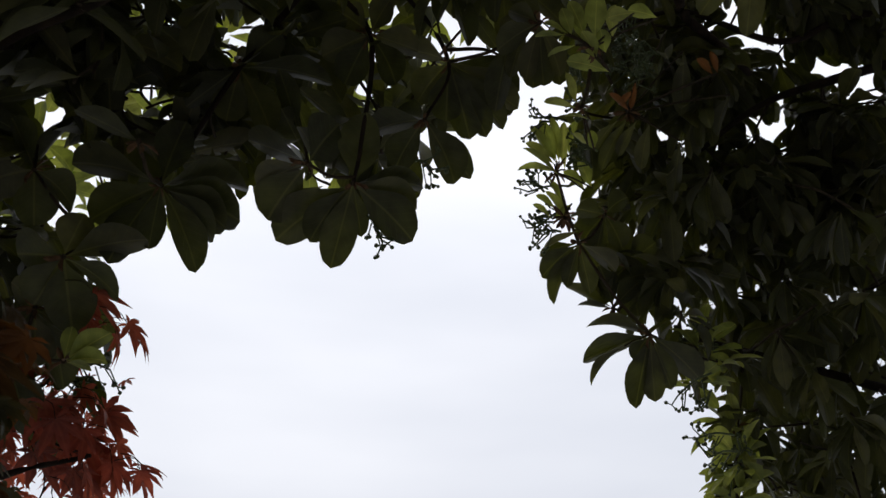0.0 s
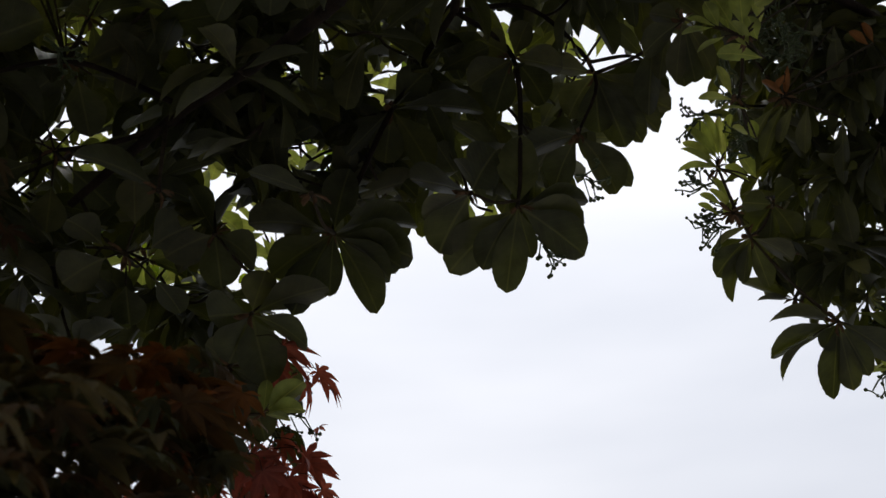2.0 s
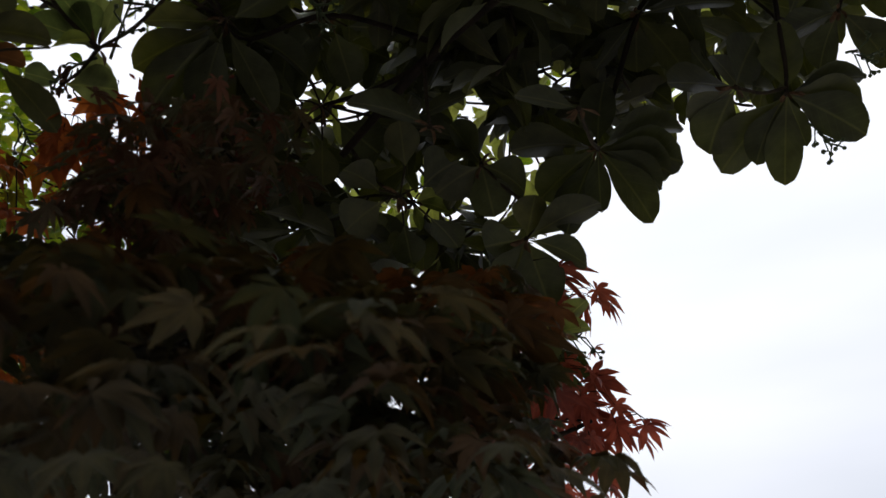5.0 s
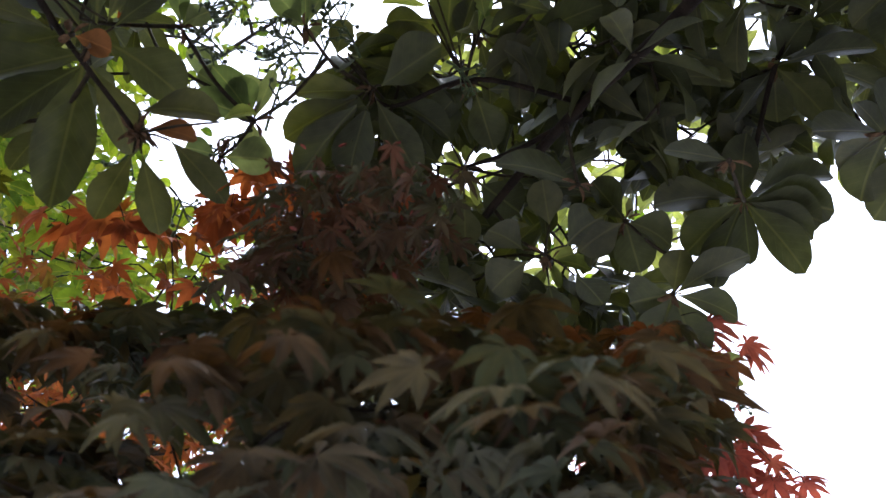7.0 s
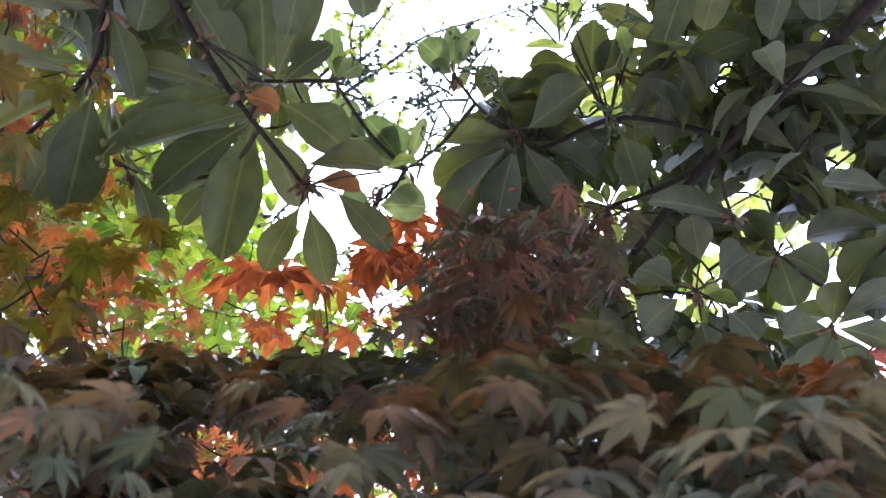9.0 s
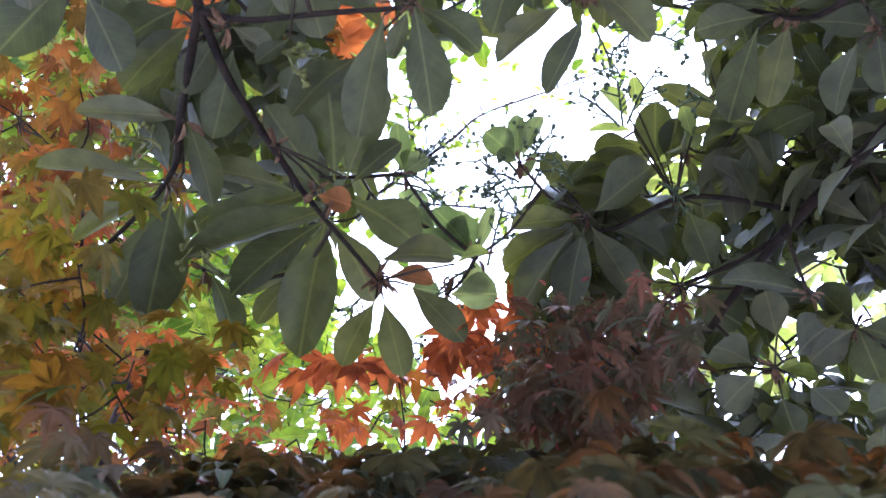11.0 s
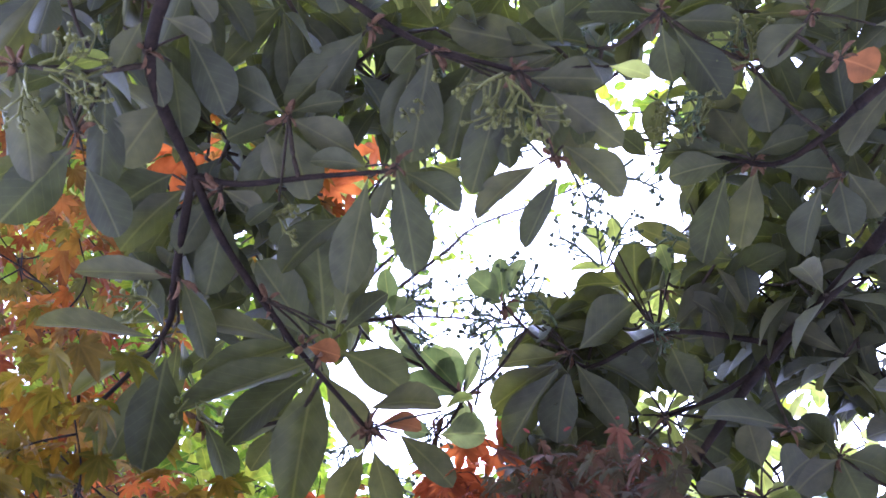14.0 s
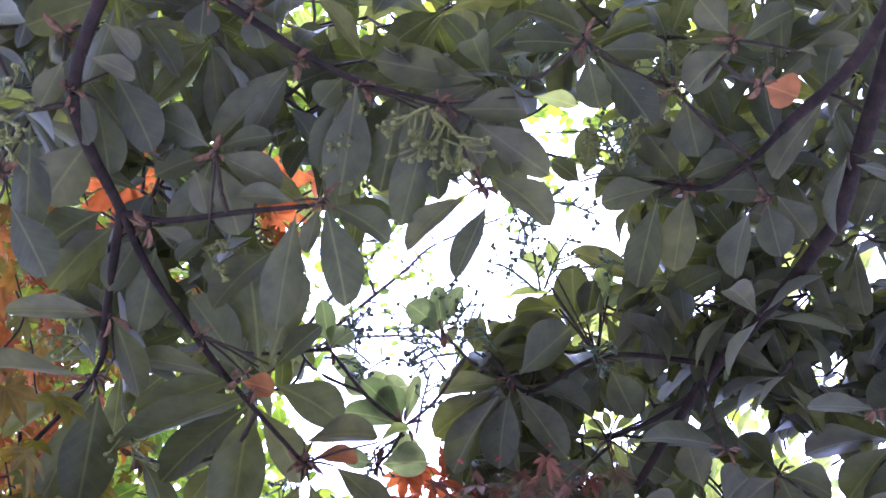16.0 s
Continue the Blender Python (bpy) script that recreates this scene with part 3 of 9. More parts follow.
def shoot(tree, nodes, blades, at, leaves):
    """One shoot tip with leaves of its own: from its wood to at, each leaf (run to its tip in mm, width in mm, and where it starts if off the tip)."""
    r, at = shoot_random, Vector(at)
    near = min(nodes, key=lambda q: (q - at).length)
    s = Shape()
    if (near - at).length > 0.003:
        mid = near.lerp(at, 0.5) + Vector((0, 0, -min(0.015, 0.15 * (near - at).length)))
        path = smooth_path([near, mid, at], 5)
        s.tube(path, 0.0024 + 0.006 * (near - at).length, 0.0022, 6, 0.1)
        nodes.extend(path[1:])
    s.ball(at, 0.0042)
    for row in leaves:
        if len(row) > 4:
            foot = at + Vector(row[4:7]) / 1000
            s.tube([at, at.lerp(foot, 0.5) + Vector((0, 0, 0.003)), foot], 0.0017, 0.0014, 5)
    twig = part("twig", s.mesh("twig", M_TWIG, False), tree, "", Matrix())
    b = Shape()
    buds(b, at, r)
    part("bud", b.mesh("bud", M_BRACT), twig, "papery brown bud scales", Matrix())
    for row in leaves:
        base = at + Vector(row[4:7]) / 1000 if len(row) > 4 else at.copy()
        way = Vector(row[:3]) / 1000
        if len(row) <= 4:
            base = base + way.normalized() * 0.004
        part("leaf", r.choice(blades), twig, "", leaf_frame(base, at + way + (Vector(row[4:7]) / 1000 if len(row) > 4 else Vector()), 1.04 * row[3] / 1000, r.uniform(-14, 14)))


def old_shoot(at, leaves):
    shoot(evergreen, wood_nodes, EVERGREEN_BLADES, at, leaves)


def bright_shoot(at, leaves):
    shoot(evergreen, wood_nodes, FRESH_BLADES, at, leaves)


def dead_shoot(at, leaves):
    shoot(evergreen, wood_nodes, DEAD_BLADES, at, leaves)


def young_shoot(at, leaves):
    shoot(evergreen, wood_nodes, YOUNG_BLADES, at, leaves)


old_shoot((-0.378, 1.127, 2.434), [(47, 64, -98, 71), (70, 41, -64, 73), (106, 26, -41, 94), (87, 32, -49, 85), (117, 3, -4, 82), (-17, 47, -72, 38), (-72, 57, -88, 57), (-119, -16, 24, 102), (-95, 26, -39, 67), (27, -23, 91, 55)])
old_shoot((-0.124, 1.158, 2.460), [(-31, 64, -98, 50), (-60, 44, -68, 54), (-107, 43, -66, 71), (82, 43, -67, 78), (88, 19, -29, 70), (97, 3, -5, 68), (9, 65, -45, 30), (17, -22, 108, 60)])
old_shoot((-0.184, 1.128, 2.471), [(-55, 42, -64, 72), (-69, 17, -26, 71), (-86, 7, 45, 86), (39, -6, 64, 86)])
old_shoot((0.009, 1.171, 2.698), [(57, 62, -95, 45), (32, 64, -98, 55), (83, 55, -85, 45), (105, 38, -59, 51), (107, 23, -36, 50), (-77, -9, 14, 64), (-47, 33, -50, 60), (-4, 49, -75, 54)])
old_shoot((-0.027, 1.195, 2.605), [(44, 52, -80, 57), (69, 80, -49, 38), (-44, 40, -62, 62), (-86, 13, -20, 72)])
old_shoot((0.139, 1.081, 2.690), [(-20, 45, -69, 31), (6, 50, -76, 44), (30, 42, -65, 36), (-61, 22, -34, 67), (-45, -9, 14, 56)])
old_shoot((-0.502, 1.163, 2.343), [(73, 31, -47, 81), (1, 81, -70, 68), (112, -12, 19, 75), (-51, 61, -38, 67), (-61, -2, 3, 92), (28, -31, 47, 52)])
old_shoot((-0.533, 1.084, 2.428), [(50, 29, -44, 97), (0, 40, -62, 57), (-74, 12, -19, 76), (-29, -36, 56, 80)])
old_shoot((-0.292, 1.116, 2.636), [(-20, 42, -65, 51), (134, 13, -20, 57), (45, 53, -82, 68), (-77, 31, -48, 63), (61, -27, 41, 58)])
old_shoot((-0.108, 1.126, 2.712), [(38, 41, -63, 59), (-38, 41, -63, 54), (71, 14, -21, 67), (-71, 18, -28, 65), (-46, -18, 28, 61), (29, -27, 42, 50)])
old_shoot((-0.567, 1.261, 2.321), [(52, 29, -44, 103), (-2, 45, -69, 60), (39, 62, -95, 80), (-49, 32, -49, 64), (-33, -19, 30, 88)])
old_shoot((-0.612, 1.337, 2.259), [(20, 48, -74, 69), (-40, 39, -60, 55), (48, 26, -40, 75)])
old_shoot((-0.717, 0.959, 2.507), [(-54, -59, 13, 69, -23, -22, 2), (-64, -7, -34, 76, -29, -1, -17), (-20, 40, -45, 46, -14, 31, -34), (32, 56, -25, 66, 14, 28, -14), (61, 37, 9, 78, 36, 17, 9), (48, -12, 40, 59, 26, -8, 23), (5, -52, 45, 51, -2, -30, 22)])
old_shoot((-0.643, 1.054, 2.392), [(-55, -2, -33, 80, -23, -8, -8), (-32, -45, 16, 71, -22, -21, 2), (12, -44, 43, 48, 19, -22, 30), (54, 4, 30, 84, 30, 10, 11), (20, 49, -27, 57, 25, 43, -18), (-7, 41, -38, 46, -9, 30, -30)])
old_shoot((-1.036, 0.332, 2.395), [(-107, -88, 17, 51, -7, -7, 1), (-104, -23, -30, 32, -15, 1, -10), (-111, 34, -78, 43, -24, 20, -2), (-89, 63, -86, 63, -5, 15, -14), (-3, -52, 51, 33, 7, -4, 7)])
old_shoot((-0.985, 0.302, 2.436), [(-97, -73, 11, 35, 1, -2, 2), (-26, 74, -57, 33, 3, 2, 0)])
old_shoot((-0.915, 0.246, 2.490), [(-96, -2, -41, 58, -18, 2, 16), (-69, -13, -18, 54, -10, -23, 12), (-67, 16, -38, 40, 17, 19, -4)])
old_shoot((-0.884, 0.261, 2.481), [(17, 47, -12, 30, 2, 2, 0), (-66, 45, -59, 48, -23, 29, 6)])
old_shoot((-0.909, 0.458, 2.387), [(-165, -64, -36, 61, 6, 7, -2), (-130, -53, -23, 41, -14, 2, 32), (-133, -12, -56, 56, -17, 20, 2), (-99, 77, -103, 66, -9, 9, -12), (-8, 87, -57, 46, -4, 14, -13), (34, 81, -27, 68, 21, 12, 4), (59, 12, 39, 40, 32, 3, 16)])
old_shoot((-0.918, 0.381, 2.421), [(75, -27, 78, 49, 45, 67, -24), (47, -84, 105, 67, 17, 76, -6), (-14, -86, 71, 60, 1, 70, -10), (-77, -72, 23, 42, -29, 59, -6)])
old_shoot((-0.895, 0.536, 2.320), [(-69, 26, -46, 38, -12, 10, -15), (-26, 70, -54, 38, -5, 15, -15), (16, 81, -37, 42, 25, 23, -3), (63, 56, 9, 41, 11, -13, 16)])
bright_shoot((-0.895, 0.536, 2.320), [(31, 21, 16, 21, 76, 40, 14)])
dead_shoot((-0.895, 0.536, 2.320), [(32, 41, 2, 27, 11, 3, 4)])
old_shoot((-1.012, 0.514, 2.376), [(-16, 45, -29, 31, 7, 2, 2), (-68, 10, -33, 34, -1, 4, -3), (-57, -8, -14, 35, -2, -5, 2)])
old_shoot((-1.101, 0.451, 2.384), [(-21, 73, -54, 46, 3, 4, -1)])
old_shoot((-0.701, 0.347, 2.464), [(-38, 80, -69, 48, -1, 3, -3), (26, 67, -21, 36, 3, 8, -4), (-38, 23, -26, 22, -8, 1, -6), (-80, 60, -79, 45, -29, -11, -9), (-48, -35, 12, 29, -26, -20, 0), (-88, -3, -36, 53, -86, 15, -7)])
old_shoot((-0.778, 0.255, 2.520), [(33, 68, -18, 42, 0, 2, -1), (48, 34, 17, 27, 3, -2, 3), (-35, -51, 32, 55, -3, -8, 4), (-64, -22, -7, 40, -16, 5, 14), (-22, 68, -50, 49, -6, 2, -5), (-82, 32, -59, 46, -19, 9, 10), (-17, 39, -26, 29, -27, -5, -13), (-44, -3, -9, 22, -50, 46, -64)])
old_shoot((-0.660, 0.249, 2.575), [(-115, -1, -53, 47, -10, 8, 16), (-74, 18, -43, 33, -24, 12, 18)])
old_shoot((-0.618, 0.307, 2.557), [(-76, 61, -77, 53, -1, -4, 2), (-38, 5, -12, 37, -10, -16, 6), (-64, 37, -52, 40, -31, 5, 20), (-31, 49, -42, 36, 32, 47, -16), (-36, 68, -59, 33, 41, 60, -21), (-89, 54, -80, 46, 49, 63, -19), (-68, 47, -62, 46, 19, 45, 5)])
old_shoot((-0.556, 0.368, 2.533), [(60, 56, 7, 45, 11, 15, -5), (32, 86, -32, 41, 21, 36, -15), (-2, 39, -16, 29, 2, 31, -22)])
bright_shoot((-0.556, 0.368, 2.533), [(28, 40, 0, 25, 82, 59, 4)])
old_shoot((-0.569, 0.457, 2.486), [(23, 77, -31, 44, 13, -1, 8), (-83, -3, -33, 38, -18, -6, -6), (-68, 28, -47, 34, -6, 14, -14)])
old_shoot((-0.957, 0.030, 2.523), [(-45, 78, -72, 49, -3, 6, -6)])
bright_shoot((-0.957, 0.030, 2.523), [(46, 31, 18, 24, 28, 28, -5)])
old_shoot((-0.949, 0.115, 2.487), [(-105, 1, -49, 58, -10, 5, -9), (-12, 68, -45, 50, -9, 26, -25), (-68, 69, -78, 41, 48, -12, 37)])
old_shoot((-0.842, 0.106, 2.529), [(-27, 23, -20, 29, -7, -29, 18), (-17, 61, -42, 32, 0, -13, 10), (-77, 11, -40, 59, -24, 51, -11), (-12, 78, -52, 54, 27, 25, 39), (-34, 59, -50, 45, -6, 33, 27)])
old_shoot((-0.426, 0.708, 2.615), [(-72, -31, -5, 48, -24, -17, -1), (-73, -50, 9, 33, -14, -19, 6), (-76, 52, -70, 46, -34, -13, -11), (62, 34, 24, 39, 5, -3, 6), (93, 37, 41, 46, 5, 18, 31), (-64, 52, -63, 50, -5, 20, 10), (66, 64, 4, 45, 17, 21, -6), (-13, -72, 60, 61, -6, 9, 31), (43, -38, 68, 61, 15, 28, 29)])
old_shoot((-0.342, 0.744, 2.558), [(-19, 53, -37, 44, -6, 2, -5), (6, 63, -30, 44, 5, 17, 18), (-53, 41, -48, 50, -28, -7, -12)])
old_shoot((-0.489, 0.669, 2.654), [(35, -24, 53, 35, -38, -27, -3), (-18, -33, 28, 31, -47, -27, -8)])
bright_shoot((-0.489, 0.669, 2.654), [(29, -10, 38, 20, 10, -21, 21), (-27, -26, 18, 17, 14, 11, 0)])
old_shoot((-0.370, 0.589, 2.642), [(66, 28, 32, 42, 8, 0, 5), (-69, -28, -6, 50, -5, 16, 13), (-23, 57, -43, 51, 2, 34, 17)])
bright_shoot((-0.370, 0.589, 2.642), [(-14, -24, 24, 24, -9, -16, 7)])
old_shoot((-0.758, 0.782, 2.531), [(-86, -47, -2, 65, -5, 1, -4), (-101, -13, -36, 54, -22, -3, -11), (-110, 25, -70, 64, -16, 3, -12), (-65, 56, -67, 57, -9, 9, -12), (5, 102, -60, 46, -1, 13, -11), (51, 89, -23, 41, 0, 29, 5), (81, 16, 49, 82, 11, 5, 3), (61, 29, 28, 25, -15, -43, 24), (23, -15, 39, 33, -22, -52, 26)])
old_shoot((-0.664, 0.863, 2.568), [(32, -44, 66, 52, -1, -43, 32), (34, -22, 50, 38, 11, -34, 32), (-54, -30, 4, 46, -9, -71, 48), (81, 15, 50, 58, 15, 12, 0), (99, 6, 68, 68, 23, 22, 25), (75, 61, 12, 50, 24, 26, -5), (-61, 12, -31, 50, 3, 9, -5), (-9, 67, -42, 50, 8, 21, -11)])
bright_shoot((-0.664, 0.863, 2.568), [(4, -25, 35, 23, 53, -37, 59), (-17, -40, 34, 33, -4, -103, 75), (12, -25, 40, 22, 9, -100, 81), (-54, -30, 4, 25, -5, -89, 65)])
old_shoot((-0.545, 0.933, 2.391), [(-82, -68, 17, 47, 0, 0, 0)])
old_shoot((-0.808, 0.067, 2.555), [(-47, 14, -22, 31, -16, 15, -19), (24, 47, -9, 29, 5, 26, -16), (4, 45, -18, 31, 37, 18, 6)])
old_shoot((-0.699, 0.148, 2.619), [(-26, 22, -16, 38, -3, 1, -2)])
old_shoot((-0.665, 0.187, 2.611), [(-12, 40, -23, 39, -3, -5, 2)])
old_shoot((-0.416, 0.466, 2.642), [(-41, -50, 29, 42, 1, -6, 5), (-63, -46, 14, 39, -6, 2, -4), (63, 32, 24, 43, 5, 10, -5), (66, 59, 5, 42, 1, 13, -9), (-21, 50, -35, 42, -5, 11, -11), (8, 88, -48, 50, 4, 21, -14)])
old_shoot((-0.280, 0.569, 2.632), [(-9, -37, 36, 39, -2, -8, 5), (66, 20, 33, 42, 2, 8, -5), (-62, 3, -21, 50, -11, 3, -8), (60, 48, 10, 32, 50, 51, -12)])
old_shoot((-0.366, 0.983, 2.392), [(-67, -45, 12, 42, 0, 0, 0)])
old_shoot((0.132, 1.091, 2.712), [(-6, 53, -64, 37, 6, 11, -17), (18, 54, -65, 34, 24, 23, 2), (-23, 49, -58, 28, -10, 14, -3), (-22, 69, -88, 46, -32, 29, -8), (-33, 25, -21, 32, -11, 10, 22)])
bright_shoot((-0.509, 1.256, 2.236), [(64, -21, 32, 44), (59, 1, -1, 37), (38, 6, -10, 26), (12, -26, 39, 21)])
bright_shoot((-0.759, 1.062, 2.599), [(-18, -33, 15, 21), (-7, 45, -40, 16), (-28, -1, -17, 24), (38, 10, 16, 26), (9, -24, 25, 14), (-38, -22, -7, 27)])
bright_shoot((-0.682, 1.187, 2.476), [(-43, 19, -42, 27), (32, 13, 9, 41), (45, 45, -8, 30), (-4, 34, -30, 16)])
bright_shoot((-0.696, 0.927, 2.675), [(6, -29, 27, 19), (8, 25, -15, 20), (-29, -11, -9, 26), (32, 6, 15, 28)])
young_shoot((-0.787, 0.669, 2.553), [(-18, -50, 28, 42), (23, -37, 45, 27), (49, -16, 43, 26), (-17, -26, 10, 30), (11, 15, -5, 41)])
young_shoot((-0.638, 0.850, 2.630), [(36, -29, 46, 30), (32, 4, 17, 28)])
young_shoot((-0.882, 0.703, 2.465), [(-2, -47, 36, 48), (-17, -69, 44, 41), (-55, -62, 15, 46), (45, -24, 48, 19), (-20, 27, -34, 38)])
young_shoot((-0.927, 0.701, 2.424), [(52, 40, 1, 61), (-32, -31, 5, 49)])
young_shoot((-0.908, 0.580, 2.533), [(35, 8, 16, 44), (22, -41, 47, 28), (24, -7, 21, 28)])
young_shoot((-1.001, 0.774, 2.624), [(-26, -36, 27, 52), (31, -5, 26, 47), (52, 23, 6, 47), (-31, -60, 54, 54)])
dead_shoot((-0.277, 0.588, 2.558), [(25, 32, -11, 47)])
dead_shoot((-0.911, 0.438, 2.388), [(27, 32, -9, 35)])

# the shoots behind them: place of each shoot tip and its shape's seed
# places and seeds are picked to fit the gaps in the camera's view
canopy_a = [(-0.43, 1.36, 2.69, 16), (-0.09, 1.33, 2.73, 54), (-0.56, 1.03, 2.65, 12), (-0.96, 1.07, 2.76, 5), (-1.03, 1.19, 2.56, 95), (-0.78, 1.18, 2.51, 32), (-0.69, 1.24, 2.47, 5), (-0.78, 0.98, 2.72, 78), (-0.94, 1.10, 2.53, 66), (-0.81, 1.09, 2.42, 53), (-0.94, 1.24, 2.55, 17), (-0.82, 0.99, 2.49, 53), (-1.03, 1.11, 2.66, 81), (-0.88, 0.99, 2.57, 2), (-0.70, 1.35, 2.50, 43), (-0.82, 0.90, 2.58, 68), (-0.73, 0.91, 2.65, 48), (-0.19, 0.85, 2.81, 73), (-0.41, 0.83, 2.84, 5), (-0.28, 0.94, 2.80, 42), (-0.36, 0.60, 2.76, 79), (-0.14, 0.85, 3.00, 0), (-0.24, 0.71, 2.91, 66), (-0.45, 0.90, 2.89, 6), (-0.13, 0.74, 2.81, 40), (-0.37, 0.71, 2.94, 91)]
canopy_b = [(-0.14, 0.91, 3.08, 54), (-0.32, 0.83, 2.71, 22), (-0.51, 0.42, 2.61, 78), (-0.61, 0.39, 2.66, 57), (-1.03, 0.16, 2.93, 27), (-0.94, 0.10, 2.60, 2), (-0.94, 0.11, 2.77, 54), (-0.46, 0.53, 2.94, 35), (-0.58, 0.45, 2.74, 34), (-1.02, 0.04, 2.75, 21), (-0.60, 0.47, 2.93, 30), (-0.93, 0.18, 2.84, 88), (-0.26, 0.76, 2.83, 41), (-0.40, 0.58, 2.85, 64), (-0.82, 0.20, 2.81, 80), (-1.06, 0.12, 2.85, 82), (-0.92, 1.34, 2.42, 14), (-0.88, 1.02, 2.39, 69), (-0.78, 1.32, 2.54, 57), (-0.99, 1.15, 2.44, 63), (-0.56, 1.44, 2.45, 42), (-0.87, 1.26, 2.49, 31), (-1.02, 1.23, 2.40, 11), (-0.76, 1.17, 2.32, 70), (-0.61, 1.35, 2.37, 56), (-0.67, 1.40, 2.44, 80)]
canopy_c = [(-0.69, 1.38, 2.30, 58), (-0.71, 1.44, 2.38, 88), (-0.66, 1.48, 2.31, 21), (-0.74, 1.36, 2.40, 12), (-0.59, 1.43, 2.31, 63), (0.18, 1.02, 2.85, 53), (0.12, 1.06, 3.07, 13), (-0.54, 1.04, 3.07, 89), (-0.35, 0.99, 2.93, 94), (-0.47, 1.23, 3.08, 84), (-0.24, 0.95, 2.91, 86), (-0.38, 1.14, 3.11, 81), (0.05, 1.14, 3.21, 45), (-0.58, 1.15, 3.11, 46), (0.08, 0.91, 2.80, 71), (-0.21, 1.13, 3.08, 31), (0.24, 1.06, 3.07, 39), (-0.38, 1.20, 3.02, 63), (-0.19, 1.23, 3.03, 44), (-0.05, 0.92, 2.78, 36), (-0.48, 1.09, 3.18, 3), (-0.17, 1.10, 2.86, 69), (-0.04, 1.13, 3.15, 83), (-1.27, 0.11, 2.87, 38), (-0.73, 0.15, 2.75, 70), (-0.92, 0.02, 2.65, 26)]
canopy_d = [(-0.76, 0.21, 2.69, 42), (-0.91, 0.30, 2.89, 51), (-1.12, 0.07, 2.93, 30), (-0.80, 0.10, 2.68, 72), (-0.94, 0.19, 3.01, 27), (-1.13, 0.16, 2.88, 31), (-1.06, -0.01, 2.90, 38), (-1.13, 0.08, 2.81, 91), (-1.15, 0.01, 2.87, 26), (-0.98, 0.08, 2.90, 32), (-1.16, -0.01, 3.01, 11), (-0.91, 0.05, 2.83, 77), (-0.40, 0.39, 3.08, 50), (-0.36, 0.33, 2.87, 41), (-0.49, 0.18, 2.81, 17), (-0.49, 0.19, 3.09, 65), (-0.87, -0.10, 2.80, 82), (-0.65, -0.04, 2.82, 41), (-0.63, 0.14, 3.00, 93), (-0.22, 0.34, 3.06, 69), (-0.53, 0.02, 2.81, 85), (-0.37, 0.25, 2.99, 10), (-0.96, -0.11, 3.18, 45), (-0.16, 0.65, 3.04, 0), (-0.02, 0.45, 2.93, 25), (-0.17, 0.58, 2.78, 25)]
# from z 3.65 here into canopy_k: mostly unseen crown overhead, added to block skylight
canopy_e = [(-0.22, 0.35, 2.71, 97), (-0.02, 0.50, 3.07, 46), (-0.03, 0.64, 2.66, 66), (-0.08, 0.72, 2.93, 42), (-0.07, 0.47, 2.78, 13), (-0.42, 0.41, 2.95, 65), (-0.27, 0.39, 3.18, 87), (-0.73, 0.01, 3.13, 96), (-0.26, 0.79, 3.03, 49), (0.21, 0.91, 2.95, 95), (-0.53, 1.05, 3.65, 53), (-0.78, 0.79, 3.39, 33), (0.03, 0.89, 3.82, 75), (-1.12, 1.01, 3.75, 37), (0.21, 1.42, 3.28, 41), (-0.58, 1.39, 3.24, 56), (0.19, 0.66, 3.21, 1), (0.26, 0.78, 3.48, 47), (-0.23, 1.11, 3.59, 70), (0.25, 0.98, 3.69, 61), (-0.48, 1.27, 3.41, 96), (0.81, 0.87, 3.83, 68), (0.49, 1.26, 3.68, 60), (-0.41, 0.83, 3.35, 20), (0.61, 0.98, 3.10, 59), (0.03, 1.15, 3.48, 6)]
canopy_f = [(-0.82, 0.92, 3.59, 73), (0.47, 0.93, 3.62, 82), (0.72, 0.99, 3.27, 45), (0.35, 0.98, 3.55, 38), (0.18, 0.73, 3.04, 88), (-0.65, 0.86, 3.40, 26), (0.07, 0.86, 3.52, 92), (-0.00, 1.03, 2.85, 5), (-0.32, 1.23, 3.44, 64), (0.77, 1.09, 3.76, 69), (-0.15, 1.05, 3.30, 86), (0.24, 0.93, 3.26, 37), (0.86, 1.03, 3.81, 73), (0.63, 0.72, 3.41, 79), (0.69, 1.09, 3.12, 60), (-0.46, 0.88, 3.71, 93), (0.21, 1.00, 3.87, 8), (-0.47, 1.08, 3.34, 57), (-0.79, 0.68, 3.14, 92), (0.71, 0.88, 3.31, 21), (-0.11, 0.82, 3.70, 79), (0.57, 0.78, 3.34, 32), (0.77, 0.96, 3.40, 79), (-0.41, 1.14, 3.26, 98), (0.30, 1.11, 3.39, 30), (-0.00, 0.92, 2.92, 33)]
